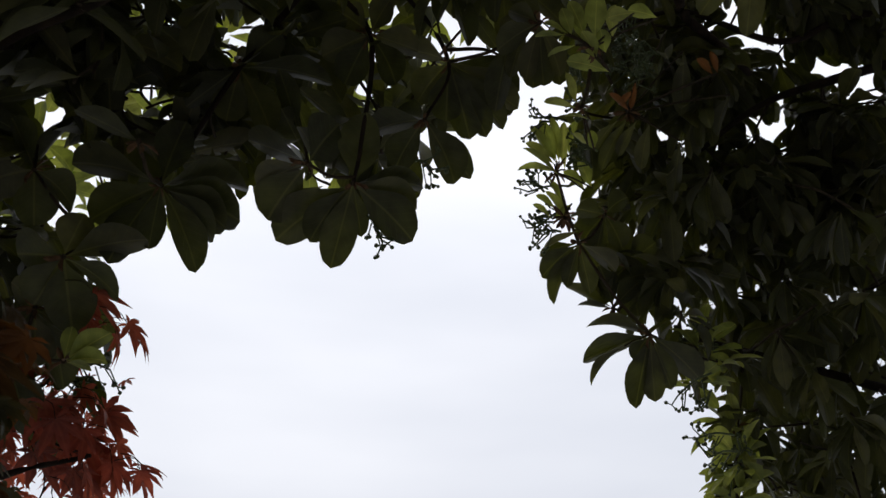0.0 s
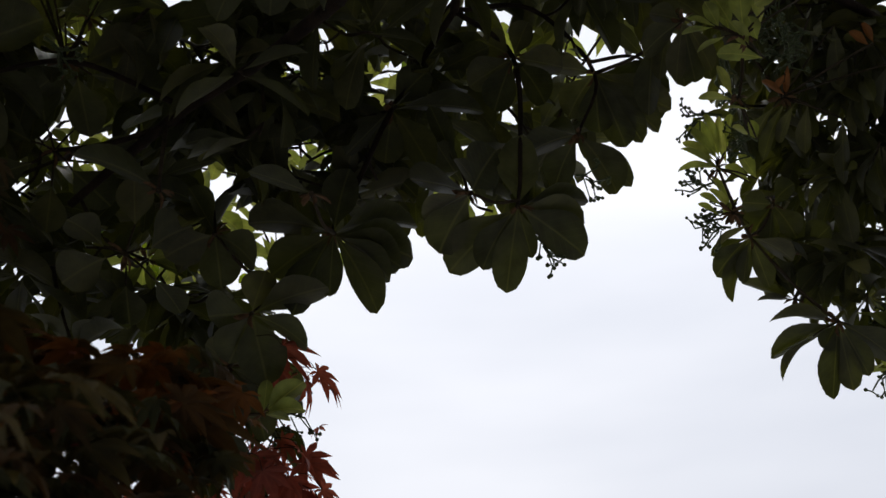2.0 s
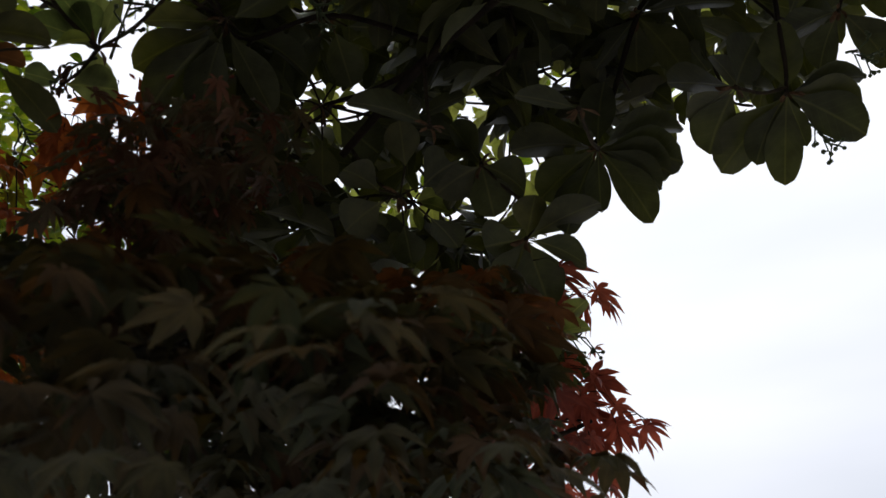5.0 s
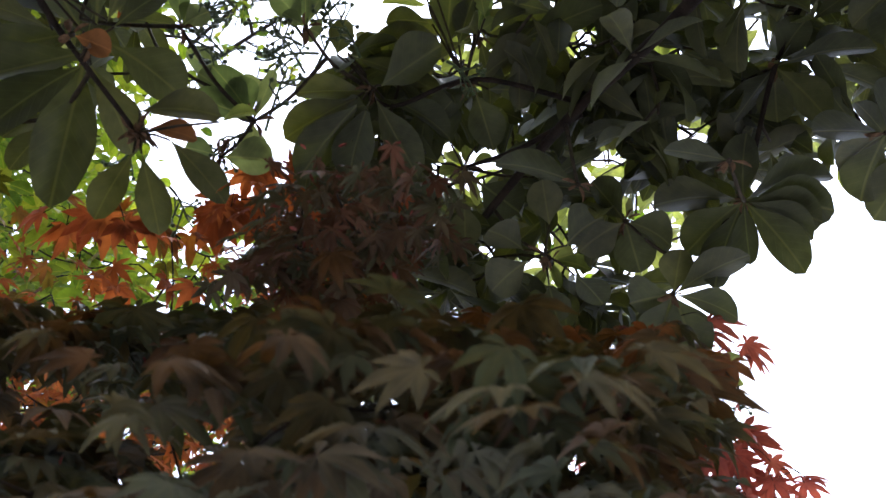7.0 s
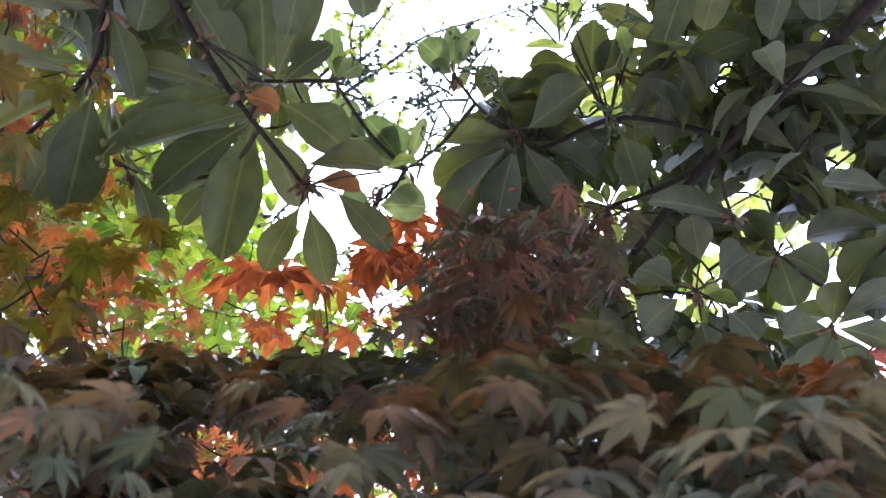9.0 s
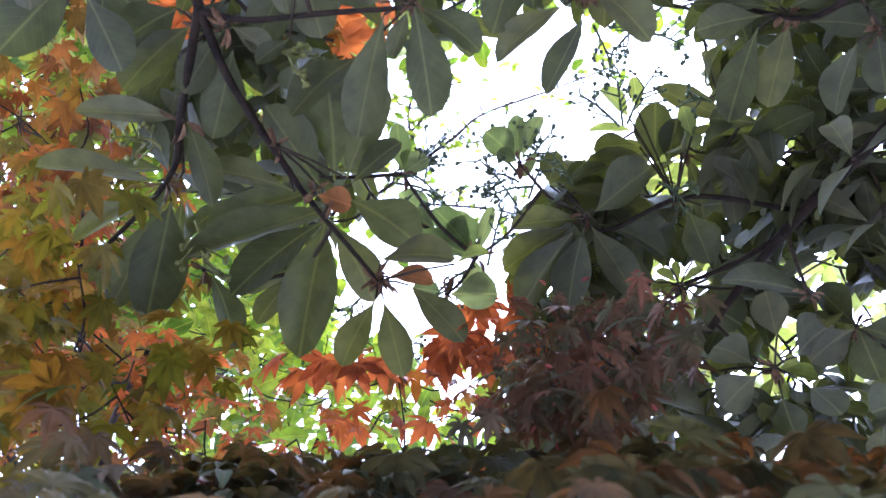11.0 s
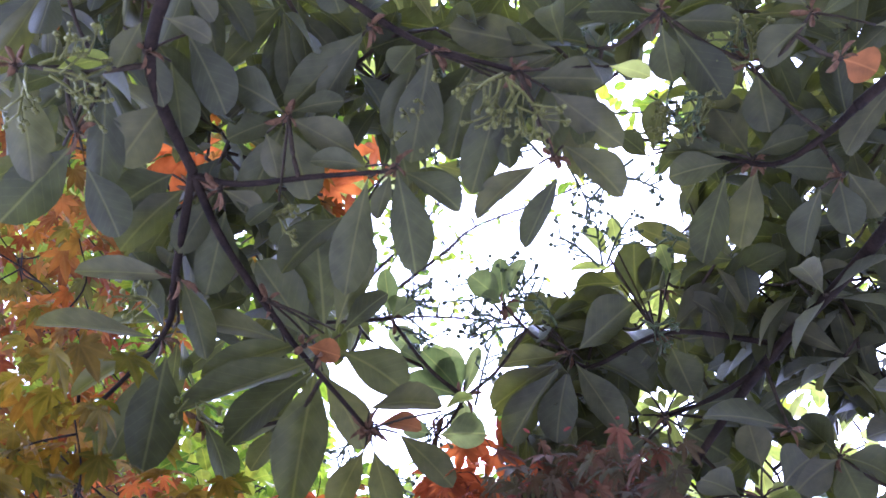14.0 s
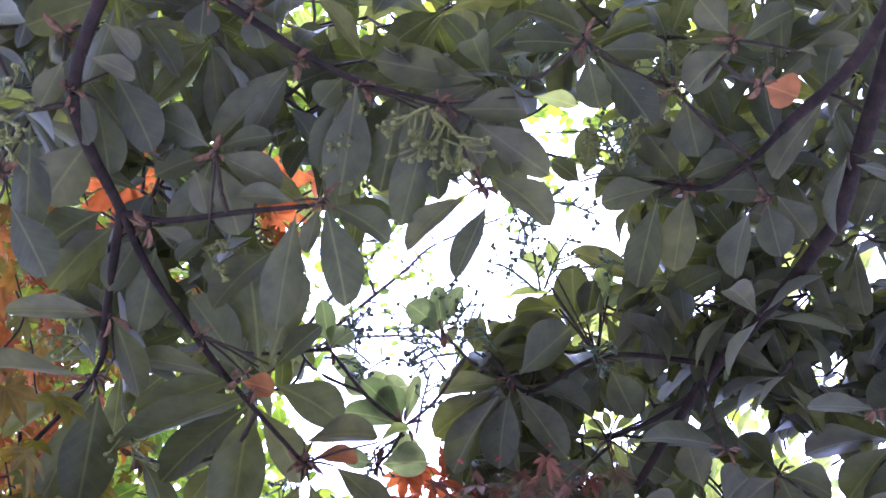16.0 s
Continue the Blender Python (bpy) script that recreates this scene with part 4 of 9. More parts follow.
canopy_g = [(-0.16, 0.95, 2.73, 37), (0.43, 0.99, 2.76, 51), (-0.45, 0.89, 3.86, 82), (0.87, 1.27, 3.44, 79), (0.59, 0.87, 3.14, 58), (0.37, 0.92, 2.92, 23), (-0.30, 1.05, 3.80, 74), (0.78, 1.22, 3.62, 1), (0.65, 1.03, 3.92, 67), (-0.94, -1.05, 2.83, 56), (-0.94, -0.91, 2.76, 50), (-0.95, -0.70, 3.00, 15), (-0.92, -0.65, 2.81, 77), (-0.85, -0.49, 2.95, 57), (-0.84, -0.23, 2.66, 47), (-0.87, -0.05, 2.92, 73), (-0.90, 0.03, 2.80, 31), (-0.71, -1.16, 2.86, 86), (-0.68, -0.91, 2.93, 80), (-0.66, -0.71, 2.72, 91), (-0.80, -0.62, 2.63, 51), (-0.70, -0.36, 2.94, 95), (-0.73, -0.19, 2.88, 53), (-0.71, -0.13, 2.90, 70), (-0.67, 0.07, 2.78, 84), (-0.52, -1.12, 2.71, 59)]
overhead_block_h = [(-0.53, -0.91, 2.85, 32), (-0.56, -0.73, 2.94, 35), (-0.53, -0.61, 2.66, 93), (-0.54, -0.37, 2.67, 21), (-0.55, -0.25, 2.92, 2), (-0.58, -0.14, 2.79, 56), (-0.52, 0.06, 2.68, 28), (-0.42, -1.14, 2.60, 3), (-0.43, -0.93, 2.76, 21), (-0.34, -0.71, 2.94, 82), (-0.42, -0.56, 2.89, 41), (-0.41, -0.35, 3.00, 44), (-0.42, -0.31, 2.98, 98), (-0.32, -0.12, 2.91, 78), (-0.45, 0.15, 2.77, 88), (-0.19, -1.14, 2.91, 79), (-0.21, -0.90, 2.79, 87), (-0.20, -0.72, 2.96, 80), (-0.25, -0.63, 2.96, 41), (-0.19, -0.47, 2.91, 95), (-0.24, -0.26, 2.80, 45), (-0.26, -0.15, 2.94, 9), (-0.26, 0.15, 2.63, 97), (-0.03, -1.14, 2.94, 73), (-0.02, -0.95, 2.90, 52), (-0.11, -0.70, 2.76, 92)]
overhead_block_i = [(-0.11, -0.66, 2.70, 89), (-0.04, -0.43, 2.76, 32), (-0.05, -0.19, 2.69, 20), (-0.08, -0.12, 2.97, 51), (0.01, 0.02, 2.87, 45), (0.17, -1.13, 2.96, 98), (0.05, -0.97, 2.92, 21), (0.12, -0.79, 2.80, 98), (0.16, -0.56, 2.66, 10), (0.08, -0.41, 2.85, 20), (0.09, -0.18, 2.86, 9), (0.14, -0.13, 2.63, 11), (0.18, 0.04, 2.88, 47), (0.24, -1.15, 2.93, 73), (0.31, -0.98, 2.97, 82), (0.30, -0.79, 2.95, 30), (0.24, -0.59, 2.78, 52), (0.29, -0.43, 2.86, 88), (0.22, -0.20, 2.77, 47), (0.32, -0.07, 2.99, 8), (0.22, 0.03, 2.99, 20), (0.43, -1.06, 2.88, 40), (0.42, -0.98, 2.68, 57), (0.46, -0.80, 2.83, 79), (0.48, -0.55, 2.94, 29), (0.51, -0.47, 2.86, 39)]
overhead_block_j = [(0.43, -0.22, 2.68, 73), (0.47, -0.11, 2.67, 1), (0.41, 0.04, 2.96, 69), (0.56, -1.07, 2.96, 66), (0.58, -0.87, 2.65, 19), (0.56, -0.78, 2.76, 43), (0.68, -0.66, 2.97, 92), (0.70, -0.42, 2.75, 62), (0.68, -0.31, 2.83, 93), (0.69, -0.11, 2.82, 56), (0.65, 0.05, 2.95, 57), (0.81, -1.07, 2.96, 46), (0.87, -0.88, 2.83, 42), (0.78, -0.74, 2.75, 40), (0.85, -0.63, 2.74, 49), (0.76, -0.45, 2.90, 35), (0.73, -0.29, 2.83, 78), (0.76, -0.13, 2.74, 5), (0.80, 0.15, 2.96, 72), (0.94, -1.03, 2.98, 0), (1.01, -0.89, 2.98, 52), (0.97, -0.75, 2.70, 17), (1.03, -0.61, 2.86, 19), (1.01, -0.49, 2.74, 87), (1.03, -0.25, 2.80, 70), (0.92, -0.01, 2.90, 83)]
canopy_k = [(0.98, 0.09, 2.76, 72), (1.13, -1.10, 2.74, 85), (1.13, -0.94, 2.69, 46), (1.21, -0.72, 2.77, 24), (1.13, -0.61, 2.77, 81), (1.19, -0.49, 2.99, 33), (1.18, -0.23, 2.70, 61), (1.20, -0.02, 2.75, 18), (1.19, 0.12, 2.68, 79), (0.16, 1.11, 2.91, 80), (0.03, 0.99, 2.80, 23), (0.08, 1.14, 2.97, 82), (0.18, 1.09, 3.03, 58), (0.01, 1.09, 2.81, 37), (-0.05, 1.15, 2.89, 12), (0.16, 0.96, 2.80, 56), (0.09, 1.06, 2.83, 97), (-0.05, 1.02, 2.95, 65), (0.08, 1.08, 2.91, 45), (0.02, 1.14, 3.02, 30), (0.03, 1.13, 2.90, 64), (0.09, 1.13, 2.86, 80)]
canopy = canopy_a + canopy_b + canopy_c + canopy_d + canopy_e + canopy_f + canopy_g + overhead_block_h + overhead_block_i + overhead_block_j + canopy_k
infill_a = [(-0.87, 0.98, 2.64, 944), (-0.40, 1.24, 2.58, 938), (-0.44, 1.28, 2.84, 170), (-0.36, 1.39, 2.89, 915), (-0.35, 1.33, 2.76, 977), (-0.49, 1.13, 2.67, 635), (-0.71, 1.26, 2.70, 474), (-1.06, 0.33, 2.62, 863), (-0.49, 1.06, 2.74, 799), (-0.42, 1.17, 2.77, 163), (-1.08, 0.33, 2.54, 136), (-0.16, 1.45, 2.85, 231), (-0.99, 1.08, 2.85, 266), (-0.64, 0.48, 2.97, 488), (-0.97, 0.47, 2.63, 13), (-0.44, 1.12, 2.54, 2), (-0.69, 1.19, 2.72, 776), (-1.07, 0.40, 3.23, 224), (-0.33, 1.27, 2.98, 58), (-1.07, 1.16, 2.58, 464), (-1.13, 0.57, 2.88, 54), (-1.22, 0.58, 2.69, 722), (-0.93, 1.27, 2.66, 823), (-0.50, 1.10, 2.64, 356), (-0.98, 0.46, 2.63, 472), (-0.39, 1.17, 2.75, 747)]
infill_b = [(-0.78, 1.25, 2.91, 800), (-0.67, 1.11, 2.58, 34), (-0.49, 1.05, 2.65, 264), (-0.75, 0.32, 2.79, 452), (-0.10, 1.52, 3.07, 493), (-0.44, 1.32, 2.68, 860), (-0.28, 1.39, 2.86, 558), (-0.52, 1.28, 2.84, 991), (-0.02, 1.48, 3.08, 90), (-0.98, 1.14, 2.71, 94), (-0.85, 1.41, 2.59, 863), (-0.52, 1.09, 2.87, 64), (-0.33, 1.18, 2.56, 912), (-0.36, 1.36, 2.67, 960), (-0.64, 0.34, 2.67, 200), (-0.76, 1.30, 2.95, 417), (-0.71, 1.24, 2.94, 876), (-1.18, 0.43, 2.67, 144), (-0.48, 1.07, 2.73, 223), (-0.71, 0.65, 3.22, 310), (-0.83, 1.05, 2.66, 381), (-0.71, 1.38, 2.51, 290), (-0.48, 1.05, 2.68, 492), (-0.22, 1.13, 2.82, 811), (-0.86, 0.37, 2.89, 730), (-1.02, 1.37, 2.85, 147)]
infill_c = [(-0.24, 1.27, 2.85, 568), (-0.76, 1.07, 2.77, 788), (-0.35, 1.21, 2.64, 566), (-0.64, 1.22, 2.77, 1), (-0.53, 1.25, 2.96, 394), (-1.03, 1.07, 2.66, 860), (-0.43, 0.48, 2.82, 448), (-0.54, 0.94, 3.04, 426), (-0.45, 1.02, 2.82, 526), (-1.02, 1.06, 2.38, 417), (-0.38, 1.28, 2.75, 693), (-0.53, 1.02, 2.65, 309), (-0.88, 0.94, 2.73, 629), (-0.68, 0.59, 3.25, 447), (-0.83, 0.35, 2.70, 415), (-0.95, 0.41, 2.67, 179), (-0.43, 0.65, 3.05, 774), (-0.44, 1.02, 2.62, 309), (-0.21, 1.27, 2.59, 288), (-0.91, 1.43, 2.87, 498), (-0.88, 1.15, 2.61, 191), (-1.06, 0.15, 2.59, 625), (-0.10, 1.33, 2.65, 283), (-0.50, 1.03, 2.65, 517), (-0.12, 1.50, 2.90, 870), (-0.82, 0.95, 2.80, 982)]
infill_d = [(-0.81, 0.95, 2.76, 322), (-0.31, 0.77, 2.85, 784), (-1.05, 0.53, 2.58, 117), (-0.84, 0.89, 2.70, 447), (-0.85, 0.97, 2.79, 123), (-0.47, 0.92, 2.59, 989), (-0.82, 0.44, 3.13, 435), (-0.61, 1.08, 2.73, 456), (-0.61, 1.15, 3.00, 955), (-0.79, 1.36, 2.84, 577), (-0.68, 1.23, 2.83, 810), (-0.86, 1.34, 2.59, 108), (-0.90, 0.86, 2.52, 531), (-0.73, 0.78, 3.06, 197), (-0.70, 1.54, 2.59, 116), (-0.75, 0.37, 2.64, 351), (-0.38, 1.01, 2.78, 130), (-0.18, 1.19, 2.76, 619), (-0.73, 0.63, 2.83, 996), (-0.38, 1.29, 2.66, 182), (-0.28, 1.32, 2.98, 910), (-0.93, 1.28, 2.97, 813), (-0.85, 1.35, 3.00, 83), (-0.43, 1.16, 2.85, 296), (-0.84, 0.93, 2.81, 876), (-0.35, 1.31, 3.02, 502)]
infill_e = [(-0.69, 1.23, 2.59, 978), (-0.94, 0.99, 2.39, 123), (-0.35, 1.28, 2.92, 881), (-0.74, 1.28, 2.84, 964), (-0.85, 1.25, 2.63, 185), (-0.56, 0.60, 2.83, 394), (-0.38, 1.27, 2.76, 894), (-0.85, 1.01, 2.41, 794), (-0.21, 1.23, 2.60, 549), (-0.34, 1.33, 2.68, 453), (-0.83, 1.42, 2.61, 180), (-0.15, 1.52, 2.84, 572), (-0.54, 1.26, 2.92, 903), (-0.23, 1.34, 2.99, 844), (-0.50, 1.26, 2.90, 84), (-0.32, 1.34, 2.73, 352), (-0.81, 1.23, 2.58, 286), (-0.44, 1.17, 2.74, 856), (-0.35, 0.95, 2.66, 866), (-0.90, 0.91, 2.48, 917), (-0.45, 1.32, 2.72, 559), (-0.11, 1.19, 2.76, 530), (-0.72, 1.16, 2.74, 773), (-0.67, 1.26, 2.45, 765), (-0.91, 1.41, 2.70, 509), (-1.06, 1.08, 2.51, 903)]
infill_f = [(-1.09, 0.48, 2.70, 299), (-0.82, 0.40, 3.01, 7), (-0.86, 0.82, 2.55, 142), (0.07, 1.37, 3.02, 341), (-1.13, 0.63, 2.63, 782), (-0.54, 0.51, 2.68, 140), (-0.96, 1.01, 2.73, 75), (-0.60, 1.06, 2.72, 474), (-0.37, 1.27, 2.82, 983), (-0.06, 1.44, 2.82, 476), (-1.17, 0.44, 2.83, 884), (-0.41, 1.35, 2.79, 751), (-1.11, 1.25, 2.75, 39), (-0.17, 0.96, 2.93, 714), (-1.19, 0.47, 2.78, 966), (-0.24, 1.15, 2.74, 100), (-0.67, 1.18, 2.72, 848), (-1.01, 1.05, 2.54, 850), (-0.69, 1.25, 2.93, 230), (-1.14, 0.19, 2.73, 274), (-0.87, 1.62, 2.68, 382), (-0.62, 1.18, 2.59, 788), (-0.46, 1.44, 2.73, 982), (-0.97, 1.36, 2.51, 923), (-0.74, 0.40, 2.82, 110), (-0.17, 1.27, 2.54, 526)]
infill_g = [(-0.60, 1.11, 2.73, 57), (-1.00, 0.24, 2.70, 62), (-0.59, 1.21, 2.56, 402), (-0.88, 0.36, 3.07, 598), (-0.46, 0.98, 2.77, 218), (-0.74, 0.37, 2.70, 917), (-0.53, 1.01, 2.73, 56), (-0.06, 1.49, 2.83, 784), (-0.81, 0.86, 2.68, 849), (-0.53, 1.12, 2.76, 610), (-0.37, 1.20, 2.67, 100), (-0.81, 0.43, 2.72, 490), (-1.06, 0.37, 2.95, 964), (-0.35, 1.17, 2.69, 870), (-0.45, 1.12, 2.58, 131), (-0.87, 1.06, 2.66, 512), (-0.14, 1.27, 2.76, 262), (-1.01, 0.38, 2.88, 126), (-0.65, 1.53, 2.58, 833), (-1.06, 0.37, 2.75, 376), (-0.94, 1.35, 2.55, 766), (-0.45, 0.99, 3.04, 949), (-0.83, 1.17, 2.81, 815), (-0.47, 0.57, 2.85, 96), (-1.01, 0.29, 2.56, 12), (-0.79, 1.07, 2.79, 747)]
infill_h = [(-0.30, 1.34, 2.73, 261), (-0.44, 0.97, 2.70, 50), (-1.18, 0.35, 2.67, 718), (-0.13, 1.30, 2.92, 813), (-0.67, 0.47, 3.01, 451), (-0.52, 1.07, 2.56, 270), (-0.40, 1.01, 2.63, 716), (-0.44, 0.94, 2.64, 605), (-0.94, 1.32, 2.67, 503), (-0.57, 1.01, 2.66, 812), (-0.64, 1.53, 2.62, 936), (-0.46, 1.23, 3.01, 544), (-0.70, 1.17, 2.63, 876), (-0.94, 1.39, 2.75, 259), (-1.01, 1.00, 2.49, 362), (-0.93, 0.35, 2.65, 772), (-0.60, 0.95, 3.04, 591), (-0.44, 1.46, 2.89, 833), (-0.67, 1.16, 3.06, 56), (-0.24, 0.74, 2.56, 417), (-0.79, 0.48, 2.73, 838), (-0.26, 1.25, 2.88, 850), (-0.87, 0.40, 2.59, 664), (-0.85, 1.18, 2.60, 867), (-1.10, 0.39, 2.50, 408), (-0.64, 1.09, 2.99, 392)]
infill_i = [(-0.75, 0.57, 2.79, 103), (-0.86, 1.39, 2.80, 674), (-0.03, 1.50, 3.03, 513), (-0.70, 1.31, 2.47, 222), (-1.10, 0.34, 2.95, 895), (-0.90, 1.06, 2.88, 910), (-0.52, 0.98, 2.68, 263), (-0.95, 0.93, 2.41, 346), (-0.85, 1.21, 2.62, 138), (-0.25, 1.20, 2.71, 397), (-0.98, 0.31, 2.74, 57), (-0.40, 1.26, 2.83, 208), (-0.83, 0.48, 2.78, 349), (-0.48, 0.97, 2.75, 952), (-0.80, 1.17, 2.88, 668), (-1.07, 0.39, 2.81, 263), (-0.25, 0.99, 2.96, 490), (-0.49, 0.60, 2.90, 777), (-0.26, 1.11, 2.73, 236), (-0.90, 1.08, 2.95, 205), (-0.75, 1.33, 2.82, 829), (-0.78, 1.15, 2.46, 747), (-1.07, 0.46, 2.75, 39), (-0.94, 1.38, 2.81, 87), (-0.64, 1.17, 3.11, 3), (-1.00, 0.30, 2.73, 815)]
infill_j = [(-1.04, 0.33, 2.73, 225), (-0.52, 1.03, 2.73, 884), (-0.61, 1.32, 2.50, 563), (-1.09, 0.67, 2.75, 178), (-0.77, 1.31, 2.79, 31), (-0.44, 1.26, 2.66, 701), (-0.51, 1.26, 2.83, 649), (-0.93, 1.46, 2.88, 497), (-0.85, 0.96, 2.66, 288), (-0.68, 1.26, 2.52, 351), (-0.69, 0.25, 2.78, 10), (-0.85, 0.58, 2.83, 189), (-0.76, 1.02, 2.73, 239), (-1.33, 0.54, 2.72, 389), (-1.13, 0.39, 2.52, 103), (-0.41, 0.96, 2.57, 911), (-1.09, 1.15, 2.56, 235), (-0.66, 1.07, 2.75, 749), (-0.61, 1.25, 2.94, 389), (-1.00, 1.07, 2.49, 396), (-1.12, 0.37, 2.75, 797), (-0.70, 0.43, 2.93, 143), (-1.18, 0.28, 2.92, 184), (-0.93, 0.91, 2.49, 620), (-0.83, 0.44, 2.82, 639), (-0.87, 1.38, 2.80, 173)]
infill_k = [(-0.38, 1.13, 2.71, 297), (-0.44, 0.89, 2.53, 818), (-0.54, 1.11, 2.86, 684), (-1.07, 0.58, 2.87, 737), (-0.53, 0.65, 2.87, 815), (-0.47, 0.92, 2.60, 851), (-0.67, 1.13, 3.01, 174), (-1.11, 0.56, 2.70, 226), (-1.14, 0.64, 2.62, 901), (-0.34, 0.64, 2.78, 557), (-0.14, 1.52, 3.04, 680), (-1.02, 1.01, 2.48, 902), (-0.21, 1.54, 2.94, 122), (-0.99, 1.05, 2.66, 232), (-0.75, 1.07, 2.98, 191), (-0.45, 0.76, 2.80, 855), (-0.57, 1.03, 2.74, 458), (-0.10, 1.37, 2.68, 529), (-0.99, 0.49, 2.81, 50), (-0.84, 0.90, 2.75, 692), (-1.13, 0.64, 2.73, 376), (-0.31, 1.44, 2.74, 578), (-0.48, 0.70, 2.76, 514), (-0.62, 1.15, 2.97, 846), (-0.56, 1.13, 2.51, 451), (-0.90, 0.38, 2.71, 816)]
infill_l = [(-0.67, 0.24, 2.78, 833), (-0.73, 0.30, 2.63, 661), (-0.51, 1.14, 2.94, 97), (-0.53, 0.81, 2.76, 996), (-1.00, 0.34, 2.64, 823), (-0.27, 1.13, 2.76, 920), (-0.45, 1.21, 2.64, 699), (-1.01, 0.98, 2.56, 341), (-0.04, 1.57, 2.89, 140), (-0.50, 1.11, 2.81, 935), (-0.47, 1.12, 2.78, 643), (-0.75, 0.20, 2.69, 504), (-0.14, 1.35, 2.68, 264), (-0.59, 1.09, 2.79, 427), (-0.41, 1.10, 2.72, 536), (-0.48, 1.02, 2.52, 885), (-0.86, 0.49, 2.69, 931), (-0.03, 1.35, 2.84, 606), (-0.79, 0.48, 3.09, 342), (-0.83, 1.65, 2.71, 188), (-0.24, 1.25, 2.98, 313), (-0.29, 1.02, 2.69, 77), (-0.48, 1.13, 2.61, 469), (-0.86, 1.10, 2.57, 455), (-0.71, 1.67, 2.73, 574), (-0.57, 0.56, 2.77, 736)]
infill_m = [(-0.37, 1.25, 2.82, 546), (-0.52, 0.79, 3.06, 795), (-0.44, 1.16, 2.56, 154), (-0.90, 0.27, 2.61, 246), (-0.48, 1.09, 2.54, 530), (-0.60, 1.21, 2.83, 178), (-0.49, 1.33, 2.74, 373), (-0.44, 0.98, 2.50, 15), (-0.79, 1.13, 2.84, 208), (-0.77, 0.29, 2.78, 4), (-0.34, 0.74, 2.93, 79), (-0.72, 0.43, 2.98, 268), (-0.77, 1.42, 2.72, 361), (-0.23, 0.71, 2.64, 946), (-0.59, 1.45, 2.81, 620), (-0.81, 1.14, 2.85, 207), (-0.51, 1.19, 2.76, 84), (-1.21, 0.22, 2.74, 128), (-1.04, 1.09, 2.54, 804), (-0.91, 0.92, 2.39, 528), (-0.00, 1.45, 3.14, 247), (0.10, 1.25, 2.78, 400), (-0.76, 0.37, 2.71, 150), (-0.39, 1.18, 2.89, 270), (-0.45, 1.13, 2.59, 54), (-0.73, 1.18, 2.73, 376)]
infill_n = [(-0.32, 1.31, 3.03, 786), (-0.66, 1.33, 2.50, 700), (-0.46, 1.21, 2.69, 352), (-0.49, 0.96, 3.12, 698), (-1.14, 0.19, 2.71, 567), (-0.57, 1.24, 3.01, 287), (-0.97, 0.34, 2.86, 903), (-0.50, 1.11, 2.81, 392), (-0.82, 1.03, 2.92, 263), (-0.64, 0.67, 2.90, 816), (-0.71, 0.30, 2.89, 130), (-0.88, 1.42, 2.84, 732), (-1.09, 0.40, 2.78, 670), (-0.50, 0.95, 2.63, 371), (-0.01, 1.46, 3.12, 283), (-0.77, 1.07, 2.74, 808), (-0.05, 1.46, 2.91, 799), (-0.30, 1.52, 2.85, 702), (-0.79, 0.77, 2.60, 135), (-0.89, 1.30, 2.60, 425), (-1.24, 0.88, 2.97, 194), (-1.05, 1.09, 2.61, 747), (-0.36, 1.29, 2.97, 181), (-0.96, 1.23, 2.94, 392), (-0.78, 0.86, 2.66, 995), (-1.03, 0.35, 2.62, 571)]
infill_o = [(-0.76, 1.23, 2.66, 759), (-0.62, 1.28, 2.46, 996), (-0.35, 1.28, 2.81, 155), (-0.78, 0.40, 2.71, 972), (-0.30, 1.41, 3.08, 526), (-0.84, 0.44, 2.82, 272), (-0.37, 0.82, 3.03, 81), (-0.49, 1.19, 2.66, 973), (-1.12, 0.38, 2.74, 634), (-0.39, 1.21, 2.66, 460), (-0.85, 0.89, 2.72, 506), (-0.97, 0.30, 2.70, 893), (-0.01, 1.41, 2.85, 783), (-0.59, 1.04, 2.72, 823), (-0.98, 1.00, 2.69, 962), (-0.89, 0.92, 2.49, 480), (-0.83, 0.43, 2.86, 609), (-0.95, 0.30, 2.64, 402), (-0.58, 0.99, 2.72, 910), (-0.81, 1.29, 2.95, 377), (-0.96, 1.31, 2.82, 998), (-0.47, 1.17, 2.54, 893), (-0.75, 0.36, 2.68, 584), (-0.30, 0.99, 2.67, 482), (-0.88, 1.50, 2.86, 350), (-0.76, 1.54, 2.68, 538)]
infill_p = [(-0.54, 0.85, 2.64, 15), (-0.59, 0.87, 2.62, 202), (-0.52, 0.87, 2.63, 475), (-0.63, 0.85, 2.64, 737)]
infill = infill_a + infill_b + infill_c + infill_d + infill_e + infill_f + infill_g + infill_h + infill_i + infill_j + infill_k + infill_l + infill_m + infill_n + infill_o + infill_p
